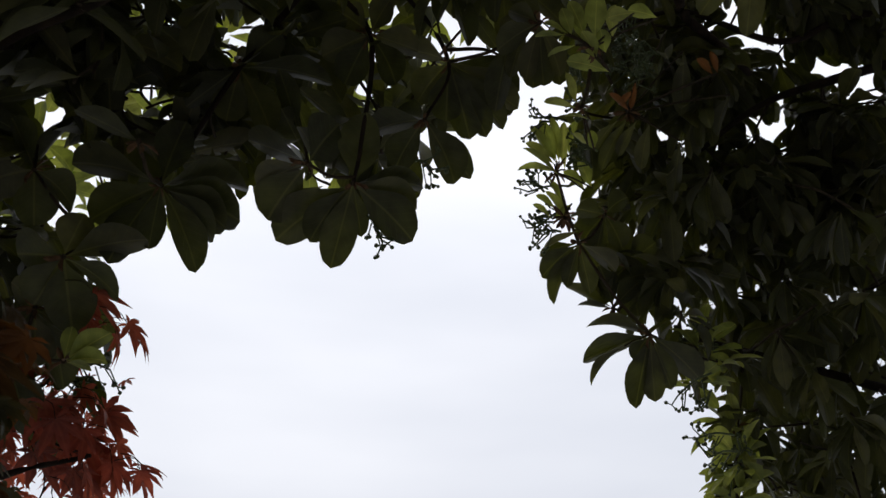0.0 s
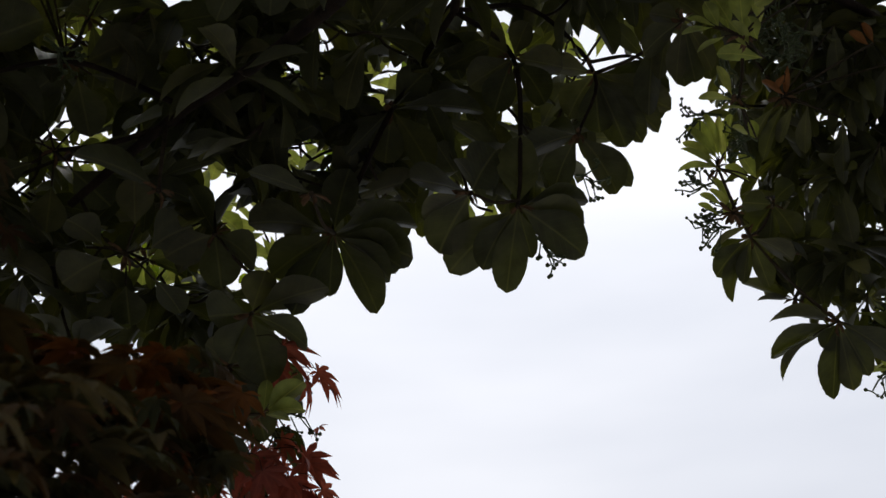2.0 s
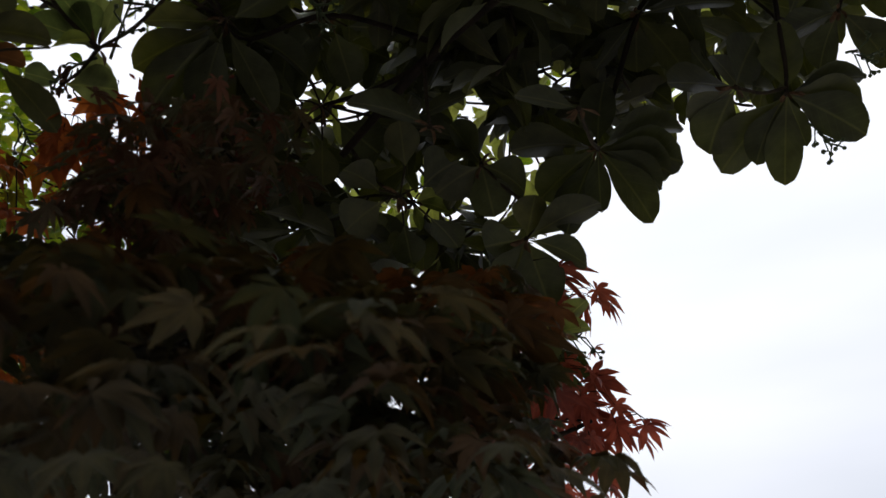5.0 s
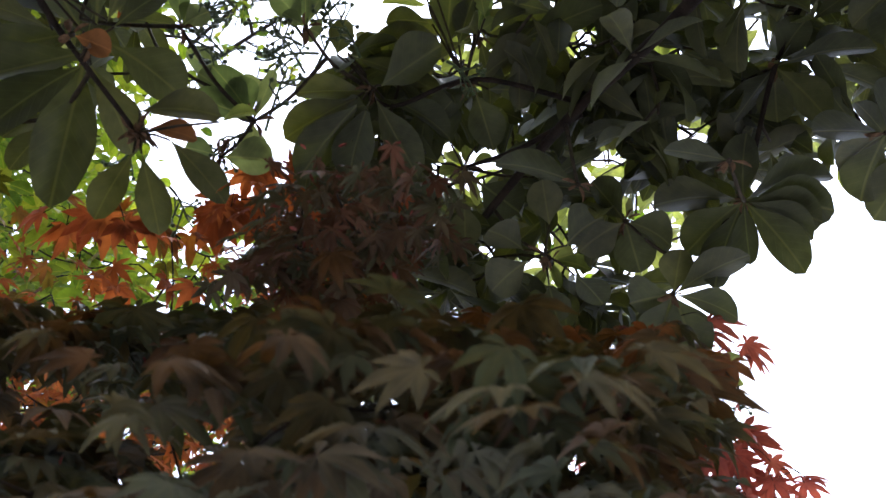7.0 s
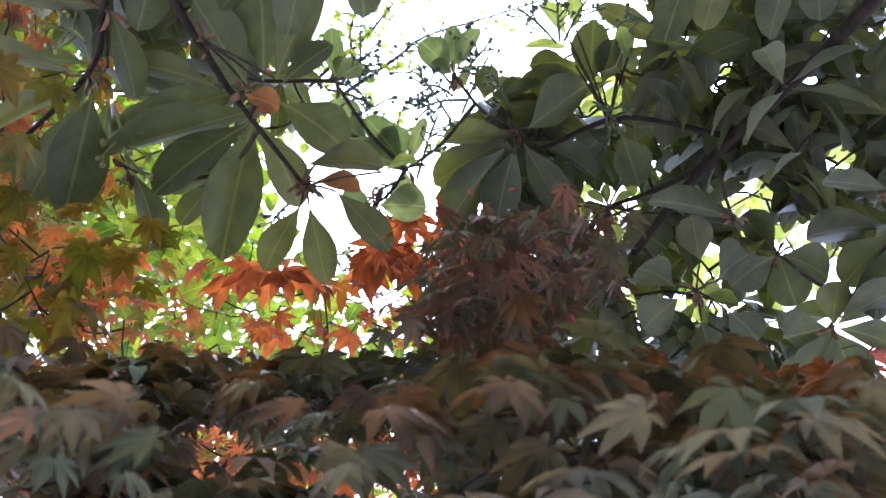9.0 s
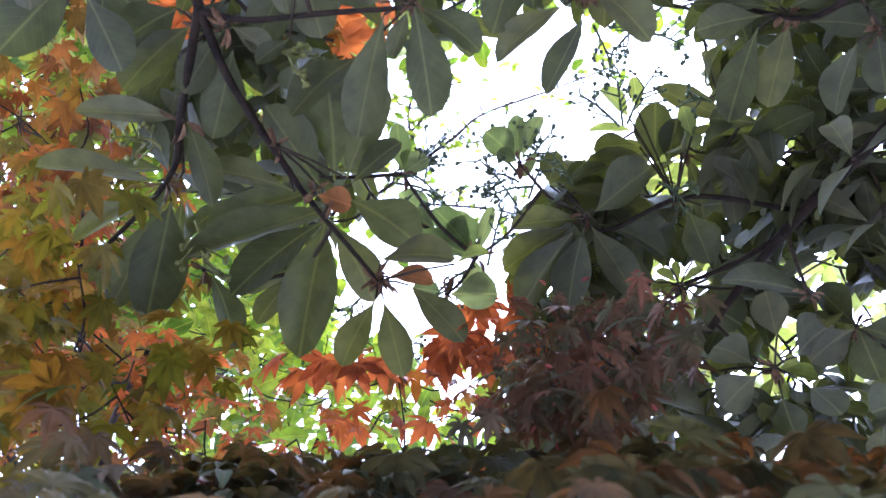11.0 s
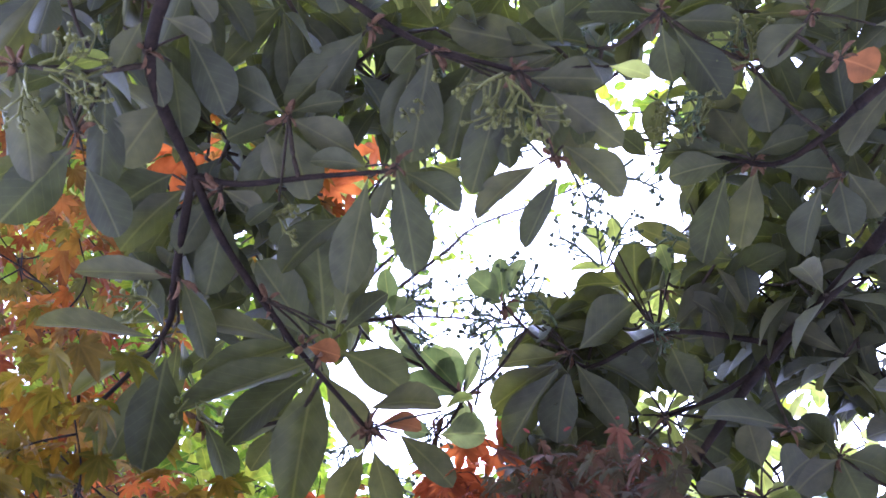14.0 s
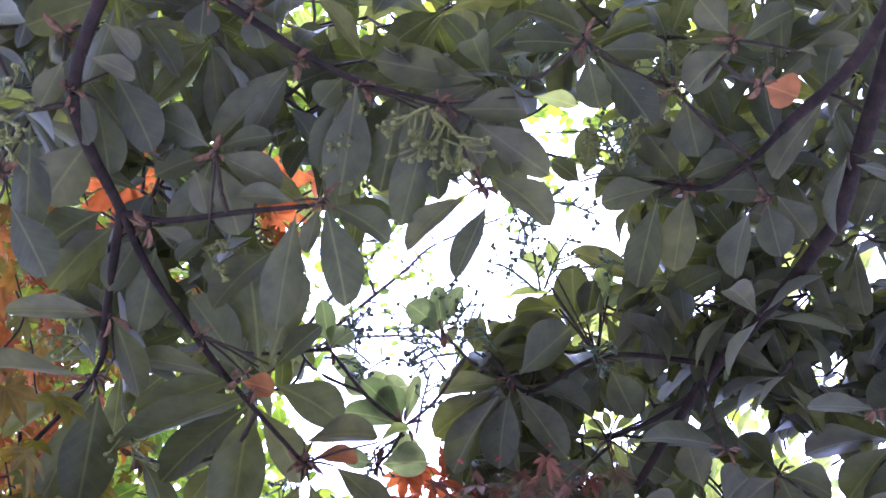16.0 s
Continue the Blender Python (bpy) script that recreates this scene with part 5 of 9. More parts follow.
upper_a = [(-0.51, 1.24, 3.56, 11), (-0.40, 1.33, 3.40, 885), (-0.91, 1.37, 3.14, 450), (-0.76, 1.34, 3.07, 204), (-0.92, 1.45, 2.89, 19), (-0.95, 1.65, 3.12, 433), (-0.64, 1.46, 2.86, 320), (-0.65, 1.82, 2.96, 568), (-0.85, 1.67, 2.82, 488), (-1.00, 1.64, 2.87, 196), (-0.53, 1.49, 3.36, 706), (-0.63, 1.35, 3.11, 380), (-0.59, 1.13, 3.08, 44), (-1.20, 0.73, 3.63, 182), (-1.32, 0.76, 3.31, 526), (-1.21, 0.73, 3.16, 981), (-1.14, 0.73, 3.23, 562), (-1.11, 0.74, 3.19, 6), (-1.58, 0.66, 3.58, 814), (-1.54, 0.60, 3.70, 24), (-1.45, 0.58, 3.68, 120), (-1.56, 0.55, 3.31, 969), (-1.74, 0.53, 3.44, 47), (-1.68, 0.37, 3.40, 219), (-1.72, 0.44, 3.33, 27)]
upper_b = [(-1.47, 0.73, 3.18, 60), (-0.48, 1.01, 3.23, 570), (-0.50, 1.14, 3.34, 17), (-0.18, 1.19, 3.30, 74), (-0.65, 1.30, 3.28, 100), (-0.34, 1.40, 3.09, 703), (-1.01, 1.50, 3.01, 717), (-0.86, 1.38, 3.15, 84), (-0.85, 1.49, 3.11, 214), (-0.53, 1.51, 3.12, 349), (-0.80, 1.78, 3.12, 987), (-0.67, 1.62, 2.83, 225), (-0.48, 1.50, 2.90, 512), (-1.08, 1.53, 2.94, 470), (-0.75, 1.44, 2.73, 715), (-0.50, 1.44, 3.15, 995), (-0.32, 1.50, 3.12, 793), (-0.96, 0.49, 3.39, 373), (-1.00, 0.67, 3.61, 918), (-0.84, 0.60, 3.39, 674), (-1.22, 0.70, 3.63, 269), (-1.54, 0.58, 3.53, 834), (-1.16, 0.59, 3.24, 994), (-1.21, 0.94, 3.52, 732), (-1.14, 0.92, 3.47, 886)]
upper_c = [(-1.66, 0.63, 3.51, 568), (-1.41, 0.39, 3.13, 733), (-1.78, 0.65, 3.48, 559), (-1.53, 0.57, 3.41, 549), (-1.28, 0.49, 3.51, 860), (-1.68, 0.37, 3.33, 285), (-0.77, 1.34, 3.12, 825), (-0.67, 1.71, 3.06, 764), (-0.66, 1.98, 3.13, 822), (-0.74, 1.51, 2.82, 556), (-0.91, 1.82, 2.94, 345), (-1.06, 1.82, 3.02, 370), (-0.62, 1.61, 2.74, 126), (-0.75, 1.92, 2.92, 350), (-1.56, 0.98, 3.42, 285), (-1.41, 0.82, 2.97, 176), (-0.85, 1.18, 2.99, 234), (-0.94, 1.34, 2.90, 652), (-0.88, 1.54, 2.76, 451), (-0.80, 1.54, 2.87, 244), (-1.06, 1.68, 2.96, 732), (-0.72, 1.50, 3.32, 25), (-0.51, 1.54, 2.98, 492), (-0.31, 1.73, 3.00, 423), (-0.21, 1.65, 2.87, 251)]
upper_d = [(-0.66, 1.68, 2.80, 955), (-1.06, 1.42, 2.98, 783), (-1.06, 1.33, 2.83, 559), (-0.70, 1.40, 2.87, 857), (-0.80, 1.79, 3.07, 505), (-0.65, 1.75, 3.19, 932), (-0.97, 1.67, 2.85, 562), (-0.25, 1.51, 2.78, 144), (-0.40, 1.58, 3.18, 225), (-0.12, 1.69, 3.28, 84), (0.02, 1.85, 3.29, 65), (-0.94, 1.67, 2.97, 717), (-0.63, 1.53, 2.77, 442), (-0.54, 1.70, 2.85, 637), (-1.02, 1.47, 2.83, 364), (-1.30, 1.54, 2.92, 568), (-0.98, 1.28, 3.14, 959), (-0.99, 1.86, 3.24, 800), (-0.78, 1.60, 2.86, 67), (-0.49, 1.70, 3.29, 348), (-0.51, 1.74, 3.27, 324), (-0.70, 1.62, 3.29, 706), (-0.63, 1.52, 2.97, 96), (-0.17, 1.59, 3.19, 207), (-0.12, 1.58, 3.17, 195)]
upper_e = [(-0.21, 1.73, 3.17, 482), (-0.21, 1.88, 3.27, 218), (0.03, 1.54, 3.08, 529), (0.05, 1.85, 3.24, 584), (-0.78, 1.75, 2.92, 90), (-0.87, 1.83, 2.82, 281), (-0.65, 1.83, 2.93, 256)]
upper = upper_a + upper_b + upper_c + upper_d + upper_e
# end of the shoot lists
s = Shape()
grow(wood_nodes, [Vector(q[:3]) for q in canopy + infill], s, 0.0022, 0.006)
grow(wood_nodes, [Vector(q[:3]) for q in upper], s, 0.0022, 0.006, limit=0.4)
tagged(part("twig_mass", s.mesh("twig_mass", M_TWIG, False), evergreen, "thin twigs of the crown", Matrix()), kind="stuff")
s = Shape()
rosette_fill(s, canopy, random.Random(4), length=0.12, ratio=0.35, count=8, droop=31.0, tilt=42.0)
rosette_fill(s, infill, random.Random(5), LIGHT, length=0.11, ratio=0.36, count=4, droop=35.0, tilt=65.0)
tagged(part("foliage", s.mesh("foliage", M_LEAF), evergreen, "dense dark leathery crown leaves, some added unseen to block skylight", Matrix()), kind="stuff")
# set behind gaps in the camera's view, transmitted light painted as paler leaf colour
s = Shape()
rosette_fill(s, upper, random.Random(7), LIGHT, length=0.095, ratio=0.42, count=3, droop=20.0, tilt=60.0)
tagged(part("young_foliage", s.mesh("young_foliage", M_FRESH_LIT), evergreen, "high crown leaves, light through them put into a yellow-green colour", Matrix()), kind="stuff")
fruit_random = random.Random(8)


def evergreen_fruit(at, way):
    part("panicle", panicle(at, way, fruit_random.randrange(999)), evergreen, "small dark green fruit on thin forked stalks", Matrix())


def front_lit_fruit(at, way):
    part("panicle", panicle(at, way, fruit_random.randrange(999), M_LIT_FRUIT), evergreen, "fruit on forked stalks, front light put into a pale green", Matrix())


front_lit_fruit((-0.913, 0.037, 2.489), (0.045, 0.025, 0.008))
front_lit_fruit((-0.911, 0.043, 2.486), (0.035, 0.043, -0.012))
front_lit_fruit((-0.909, 0.050, 2.482), (0.015, 0.045, -0.025))
front_lit_fruit((-0.923, 0.031, 2.487), (-0.028, 0.022, -0.033))
front_lit_fruit((-0.556, 0.351, 2.504), (-0.010, 0.046, -0.040))
front_lit_fruit((-0.555, 0.355, 2.502), (0.009, 0.045, -0.028))
front_lit_fruit((-0.562, 0.349, 2.502), (-0.027, 0.021, -0.032))
front_lit_fruit((-0.557, 0.348, 2.506), (-0.034, -0.008, -0.014))
front_lit_fruit((-0.657, 0.357, 2.524), (-0.002, -0.032, 0.023))
front_lit_fruit((-0.656, 0.371, 2.513), (-0.028, -0.024, 0.002))
front_lit_fruit((-0.365, 0.573, 2.630), (-0.008, -0.032, 0.019))
front_lit_fruit((-0.365, 0.579, 2.625), (-0.037, -0.016, -0.010))
front_lit_fruit((-0.363, 0.581, 2.625), (0.018, -0.018, 0.025))
front_lit_fruit((-0.480, 0.641, 2.622), (0.007, -0.034, 0.030))
front_lit_fruit((-0.476, 0.641, 2.624), (0.034, -0.015, 0.031))
front_lit_fruit((-0.490, 0.636, 2.620), (-0.008, -0.029, 0.017))
front_lit_fruit((-1.013, 0.304, 2.409), (-0.017, -0.025, 0.009))
front_lit_fruit((-1.039, 0.382, 2.377), (-0.015, 0.036, -0.036))
front_lit_fruit((-0.857, 0.310, 2.469), (0.011, 0.017, -0.006))
evergreen_fruit((-0.039, 1.165, 2.505), (0.024, 0.007, -0.010))
evergreen_fruit((-0.107, 1.206, 2.441), (0.022, 0.022, -0.033))
evergreen_fruit((-0.550, 1.373, 2.295), (0.062, 0.007, -0.010))
evergreen_fruit((-0.550, 1.382, 2.281), (0.017, 0.018, -0.028))
evergreen_fruit((-0.924, 0.587, 2.532), (0.039, 0.046, -0.013))
evergreen_fruit((-0.913, 0.585, 2.540), (0.042, 0.006, 0.021))
evergreen_fruit((-0.875, 0.718, 2.457), (0.052, -0.032, 0.058))
evergreen_fruit((-0.866, 0.400, 2.718), (0.030, -0.016, 0.032))
evergreen_fruit((-0.499, 0.702, 2.708), (0.001, -0.045, 0.037))
evergreen_fruit((-1.013, 0.645, 2.430), (-0.036, -0.001, -0.021))
evergreen_fruit((-0.887, 0.709, 2.457), (-0.056, -0.011, -0.027))
evergreen_fruit((-0.596, 0.666, 2.675), (0.039, 0.046, -0.013))
evergreen_fruit((-0.807, 0.691, 2.551), (-0.026, -0.027, 0.005))
evergreen_fruit((-0.793, 0.709, 2.546), (-0.057, -0.030, -0.011))
evergreen_fruit((-0.801, 0.689, 2.556), (-0.020, -0.060, 0.036))
evergreen_fruit((-0.801, 0.689, 2.556), (0.030, -0.040, 0.051))
evergreen_fruit((-0.803, 0.691, 2.553), (0.058, -0.008, 0.043))
evergreen_fruit((-0.671, 0.733, 2.603), (-0.024, -0.055, 0.029))
evergreen_fruit((-0.667, 0.735, 2.604), (0.018, -0.037, 0.041))
evergreen_fruit((-0.662, 0.737, 2.605), (0.049, -0.015, 0.043))
evergreen_fruit((-0.644, 0.638, 2.696), (-0.003, 0.047, -0.040))
evergreen_fruit((-0.563, 0.788, 2.627), (-0.019, -0.019, 0.003))
evergreen_fruit((-0.660, 0.806, 2.552), (0.015, 0.030, -0.015))
evergreen_fruit((-0.751, 0.741, 2.546), (-0.005, -0.043, 0.032))
evergreen_fruit((-0.688, 0.432, 2.648), (-0.026, -0.032, 0.009))
evergreen_fruit((-0.685, 0.440, 2.643), (-0.038, -0.006, -0.020))
evergreen_fruit((-0.674, 0.437, 2.653), (-0.001, 0.035, -0.029))
evergreen_fruit((-0.690, 0.413, 2.662), (0.004, 0.039, -0.029))
evergreen_fruit((-0.663, 0.433, 2.663), (-0.038, -0.006, -0.020))
evergreen_fruit((-0.709, 0.416, 2.648), (0.007, 0.047, -0.033))
evergreen_fruit((-0.847, 0.754, 2.576), (-0.021, -0.056, 0.056))
evergreen_fruit((-0.831, 0.757, 2.582), (0.055, -0.020, 0.061))
evergreen_fruit((-0.934, 0.692, 2.597), (-0.034, -0.048, 0.038))
evergreen_fruit((-0.959, 0.659, 2.622), (0.031, -0.008, 0.030))
evergreen_fruit((-1.051, 0.745, 2.456), (0.008, 0.032, -0.034))
evergreen_fruit((-0.491, 0.491, 2.651), (-0.036, -0.041, 0.011))
evergreen_fruit((-0.488, 0.487, 2.656), (0.017, -0.031, 0.032))
evergreen_fruit((-0.400, 0.562, 2.647), (0.036, 0.009, 0.012))
evergreen_fruit((-0.413, 0.577, 2.628), (-0.039, 0.014, -0.031))
evergreen_fruit((-0.662, 0.421, 2.613), (-0.045, -0.041, 0.007))
evergreen_fruit((-0.655, 0.413, 2.622), (-0.016, -0.044, 0.024))
evergreen_fruit((-1.009, 0.099, 2.668), (0.042, 0.013, 0.012))
evergreen_fruit((-1.019, 0.110, 2.654), (0.007, 0.044, -0.029))
evergreen_fruit((-0.613, 0.510, 2.572), (-0.016, -0.044, 0.024))
evergreen_fruit((-0.528, 0.576, 2.568), (-0.068, -0.003, -0.034))

# ---- the evergreen beside the opening, its leaves hanging
hedge_tree = thing("evergreen_shrub", (1.55, 1.95, 0), "tall dense evergreen shrub with hanging narrow leaves and pale young tips", "shrub")
hedge_nodes = []
wood("trunk", hedge_tree, [(1.55, 1.95, -0.05), (1.50, 1.90, 1.0), (1.42, 1.82, 2.1), (1.25, 1.70, 2.8)], 0.055, 0.026, [], 12)
wood("limb", hedge_tree, [(1.25, 1.70, 2.8), (1.08, 1.55, 2.97), hedge_bough[0]], 0.020, 0.0115, hedge_nodes)
wood("limb", hedge_tree, [(1.25, 1.70, 2.8), (1.05, 1.50, 3.00), hedge_bough_top[0]], 0.020, 0.0095, hedge_nodes)
wood("limb", hedge_tree, hedge_bough, 0.011, 0.004, hedge_nodes)
wood("limb", hedge_tree, hedge_bough_top, 0.009, 0.003, hedge_nodes)
wood("limb", hedge_tree, [(0.392, 1.23, 3.07), (0.388, 1.218, 2.967), (0.39, 1.222, 2.909), (0.405, 1.249, 2.872), (0.477, 1.315, 2.87), (0.551, 1.403, 2.889)], 0.013, 0.006, hedge_nodes)
wood("limb", hedge_tree, [(1.42, 1.82, 2.1), (1.10, 1.80, 2.35), (0.75, 1.75, 2.45), (0.45, 1.68, 2.50)], 0.018, 0.004, hedge_nodes)


def right_shoot(at, leaves):
    shoot(hedge_tree, hedge_nodes, EVERGREEN_BLADES, at, leaves)


def deadr_shoot(at, leaves):
    shoot(hedge_tree, hedge_nodes, DEAD_BLADES, at, leaves)


def youngr_shoot(at, leaves):
    shoot(hedge_tree, hedge_nodes, FRESH_BLADES, at, leaves)


right_shoot((0.345, 1.537, 2.428), [(-24, 67, -103, 49), (9, 61, -94, 43), (36, 50, -77, 38), (-112, 25, -38, 81), (-56, 36, -55, 41, -42, 10, -16), (-106, -7, 11, 74), (-26, 24, -36, 46), (83, 41, -63, 76)])
right_shoot((0.224, 1.437, 2.545), [(-61, 31, -48, 58), (-42, 55, -84, 39), (-65, 12, -18, 28), (-20, 40, -61, 29), (19, 46, -70, 33), (61, 25, -39, 61)])
right_shoot((0.287, 1.530, 2.475), [(-60, -3, 4, 36), (-81, -21, 32, 33), (-24, -39, 60, 41), (43, -23, 36, 78)])
right_shoot((0.318, 1.525, 2.557), [(-47, 35, -53, 67), (19, 48, -74, 43), (68, 27, -41, 62), (-63, -16, 25, 65), (-19, -40, 61, 43), (49, -21, 33, 77)])
right_shoot((0.273, 1.444, 2.607), [(-38, 26, -40, 61), (-19, 47, -72, 44), (29, 31, -48, 44), (-48, -5, 8, 56), (38, -16, 24, 69)])
youngr_shoot((0.522, 1.723, 2.344), [(-83, -3, 4, 30), (-83, 28, -43, 34), (-17, -23, 36, 29), (-43, -15, 23, 39), (35, 25, -38, 49)])
youngr_shoot((0.527, 1.777, 2.260), [(-74, -9, 14, 34), (-74, 9, -14, 38), (-58, 16, -24, 34), (-20, -15, 23, 36)])
youngr_shoot((0.204, 1.049, 2.610), [(-40, 9, 5, 16, -37, -10, 15), (-32, -1, 20, 17, -33, -11, 16), (-37, 16, -7, 17, -23, -2, 3), (-13, -14, 40, 20, -25, 6, 28), (-19, -17, 45, 24, -8, 11, 38), (5, -29, 64, 31, 10, 24, 37), (-19, -14, 39, 23, 5, 1, -21), (-6, -11, 36, 22, 19, 5, -7), (-60, -1, 20, 29, 30, 41, -7), (-34, 11, 2, 27, 63, -4, 62), (-41, 1, 17, 24, 101, 14, 71), (-7, -15, 41, 22, -7, 30, 45), (6, -19, 48, 24, 38, 37, 53)])
youngr_shoot((0.197, 1.132, 2.575), [(-47, 2, 15, 16, -6, 1, -2), (-14, -17, 45, 15, -5, 13, 17), (-35, 5, 11, 9, 12, 10, -15), (-20, 0, 18, 19, 12, 52, -25), (-6, -7, 30, 19, 22, 57, -32)])
youngr_shoot((0.178, 1.310, 2.594), [(-41, -23, 53, 21, 0, -9, 13), (-26, -28, 62, 21, 3, 6, 27), (-13, -31, 66, 21, 8, 14, 33), (-44, -11, 35, 21, -3, -7, 11), (0, -34, 71, 16, 16, 14, 16), (16, -22, 51, 18, 23, 16, 49), (-57, -16, 43, 20, 5, -5, -11), (-61, 7, 8, 19, 0, -9, -5), (-34, -9, 32, 25, 50, 40, -6), (-20, -16, 43, 27, 60, 37, -2)])
right_shoot((0.194, 1.365, 2.546), [(-54, 25, -19, 22, 22, 11, -17)])
youngr_shoot((0.194, 1.365, 2.546), [(-32, -5, 26, 15, -13, -6, 10), (-30, -15, 42, 16, 0, 0, -1), (-23, -21, 50, 17, 2, 12, 18), (-24, 22, -15, 14, 11, -12, 19), (-29, -5, 25, 13, -21, 1, -2)])
right_shoot((0.304, 1.320, 2.725), [(-29, 40, -44, 22, 16, 7, -10), (-43, 56, -67, 26, 2, 4, -6), (-36, 34, -34, 24, -17, 7, -11), (-14, 64, -81, 30, 61, -71, 109), (-1, 66, -83, 32, 93, -56, 86), (-18, 45, -51, 28, 169, -16, 25), (-9, 65, -82, 26, 86, 25, -39), (-12, 51, -60, 26, 37, 8, -12)])
deadr_shoot((0.304, 1.320, 2.725), [(-30, -8, 30, 15, -3, -25, -17), (-7, 34, -33, 11, 9, -53, 26), (-15, 20, -13, 14, 2, -43, 11), (-24, -7, 29, 17, 136, -49, 39), (-11, -12, 36, 14, 144, -50, 41)])
hedge_a = [(0.84, 1.81, 2.78, 80), (0.35, 1.54, 2.72, 46), (0.75, 1.92, 2.87, 637), (0.95, 1.70, 2.81, 13), (0.47, 1.39, 3.06, 369), (0.65, 1.97, 2.63, 37), (0.88, 1.99, 2.42, 95), (0.78, 2.04, 2.33, 9), (0.77, 1.72, 2.36, 84), (0.44, 1.46, 3.04, 694), (0.94, 1.69, 3.11, 93), (0.74, 1.96, 2.46, 47), (0.94, 1.59, 3.01, 56), (0.40, 1.56, 2.85, 15), (0.84, 2.05, 2.52, 65), (0.78, 2.03, 2.48, 74), (0.33, 1.63, 3.24, 4), (0.66, 1.85, 2.72, 9), (0.56, 1.59, 2.71, 282), (0.55, 1.95, 2.68, 98), (0.83, 1.52, 3.23, 31), (0.63, 1.79, 2.26, 60), (0.39, 1.61, 2.77, 27), (0.68, 1.42, 3.13, 32), (0.84, 1.51, 2.82, 28), (0.74, 1.94, 2.78, 25)]
hedge_b = [(0.80, 1.49, 2.65, 98), (0.57, 1.84, 2.96, 623), (0.70, 1.93, 2.40, 31), (0.57, 1.86, 2.79, 23), (0.74, 1.58, 2.54, 76), (0.47, 1.79, 3.00, 21), (0.73, 2.18, 2.39, 94), (0.35, 1.74, 2.92, 32), (0.47, 1.36, 2.84, 560), (0.79, 1.48, 2.88, 946), (0.72, 1.63, 2.80, 996), (0.90, 1.92, 2.59, 38), (0.23, 1.30, 2.93, 94), (0.64, 1.72, 2.57, 68), (0.92, 1.51, 3.21, 34), (0.32, 1.75, 2.85, 77), (0.45, 1.68, 2.50, 33), (0.56, 1.79, 2.67, 33), (0.67, 1.89, 2.86, 56), (0.33, 1.60, 2.63, 38), (0.45, 1.34, 2.91, 903), (0.89, 1.75, 2.71, 13), (0.66, 2.05, 2.55, 49), (0.89, 1.98, 2.31, 48), (0.86, 1.72, 3.00, 486), (0.88, 1.89, 2.48, 37)]
hedge_c = [(1.02, 1.68, 3.12, 56), (0.37, 1.41, 2.83, 7), (0.95, 1.98, 2.58, 49), (0.77, 1.70, 2.73, 24), (0.34, 1.40, 3.05, 22), (0.98, 1.65, 3.06, 47), (0.56, 1.30, 3.03, 724), (0.65, 1.58, 2.51, 13), (0.64, 1.99, 2.32, 81), (0.83, 1.47, 3.12, 804), (0.41, 1.63, 3.06, 77), (0.51, 1.61, 2.76, 772), (0.59, 1.69, 3.13, 101), (0.88, 1.65, 3.28, 63), (0.76, 1.84, 2.24, 25), (0.47, 1.45, 2.71, 435), (0.39, 1.53, 2.55, 86), (0.54, 1.61, 3.07, 599), (0.54, 1.62, 3.30, 611), (0.93, 1.87, 2.66, 61), (0.60, 1.90, 2.87, 44), (0.50, 1.46, 2.95, 52), (0.66, 1.81, 2.66, 98), (0.28, 1.55, 2.89, 99), (0.67, 2.09, 2.47, 19), (1.05, 1.63, 3.28, 63)]
hedge_d = [(0.88, 1.86, 2.95, 3), (0.92, 1.84, 2.56, 35), (0.75, 1.42, 3.09, 21), (0.80, 1.39, 2.98, 398), (0.59, 1.71, 2.71, 99), (0.86, 1.72, 2.96, 300), (0.28, 1.46, 2.98, 38), (0.96, 1.92, 2.71, 9), (0.58, 1.60, 2.47, 56), (0.81, 1.94, 2.75, 36), (0.37, 1.41, 2.91, 62), (0.37, 1.55, 3.24, 58), (0.38, 1.33, 2.87, 41), (0.38, 1.64, 2.88, 7), (0.72, 2.08, 2.36, 74), (0.71, 1.68, 2.35, 18), (0.53, 1.62, 3.08, 829), (0.83, 1.58, 3.29, 40), (0.62, 1.91, 2.60, 62), (0.25, 1.43, 2.82, 33), (0.31, 1.66, 3.15, 92), (0.37, 1.26, 2.97, 68), (0.42, 1.60, 2.62, 16), (0.43, 1.49, 3.19, 16), (0.96, 1.70, 3.22, 152), (0.85, 2.10, 2.41, 62)]
hedge_e = [(0.64, 1.63, 2.42, 94), (0.74, 1.73, 3.09, 572), (0.42, 1.60, 2.51, 62), (0.39, 1.68, 2.60, 94), (0.43, 1.89, 2.82, 74), (0.78, 1.56, 3.17, 595), (0.83, 1.72, 3.12, 338), (0.66, 1.97, 2.45, 4), (0.90, 1.58, 3.23, 0), (0.27, 1.55, 3.17, 94), (0.37, 1.53, 3.09, 99), (0.56, 1.74, 2.85, 761), (0.41, 1.38, 2.98, 67), (0.29, 1.49, 3.07, 85), (0.81, 1.29, 2.90, 507), (0.82, 1.73, 2.29, 39), (0.47, 1.61, 3.11, 71), (0.75, 1.65, 2.67, 86), (0.86, 1.66, 2.51, 18), (0.90, 1.40, 3.11, 63), (0.61, 1.51, 2.78, 791), (0.38, 1.68, 3.10, 76), (0.86, 1.67, 2.63, 10), (0.50, 1.72, 2.91, 438), (1.02, 2.19, 2.42, 35), (0.75, 2.04, 2.63, 55)]
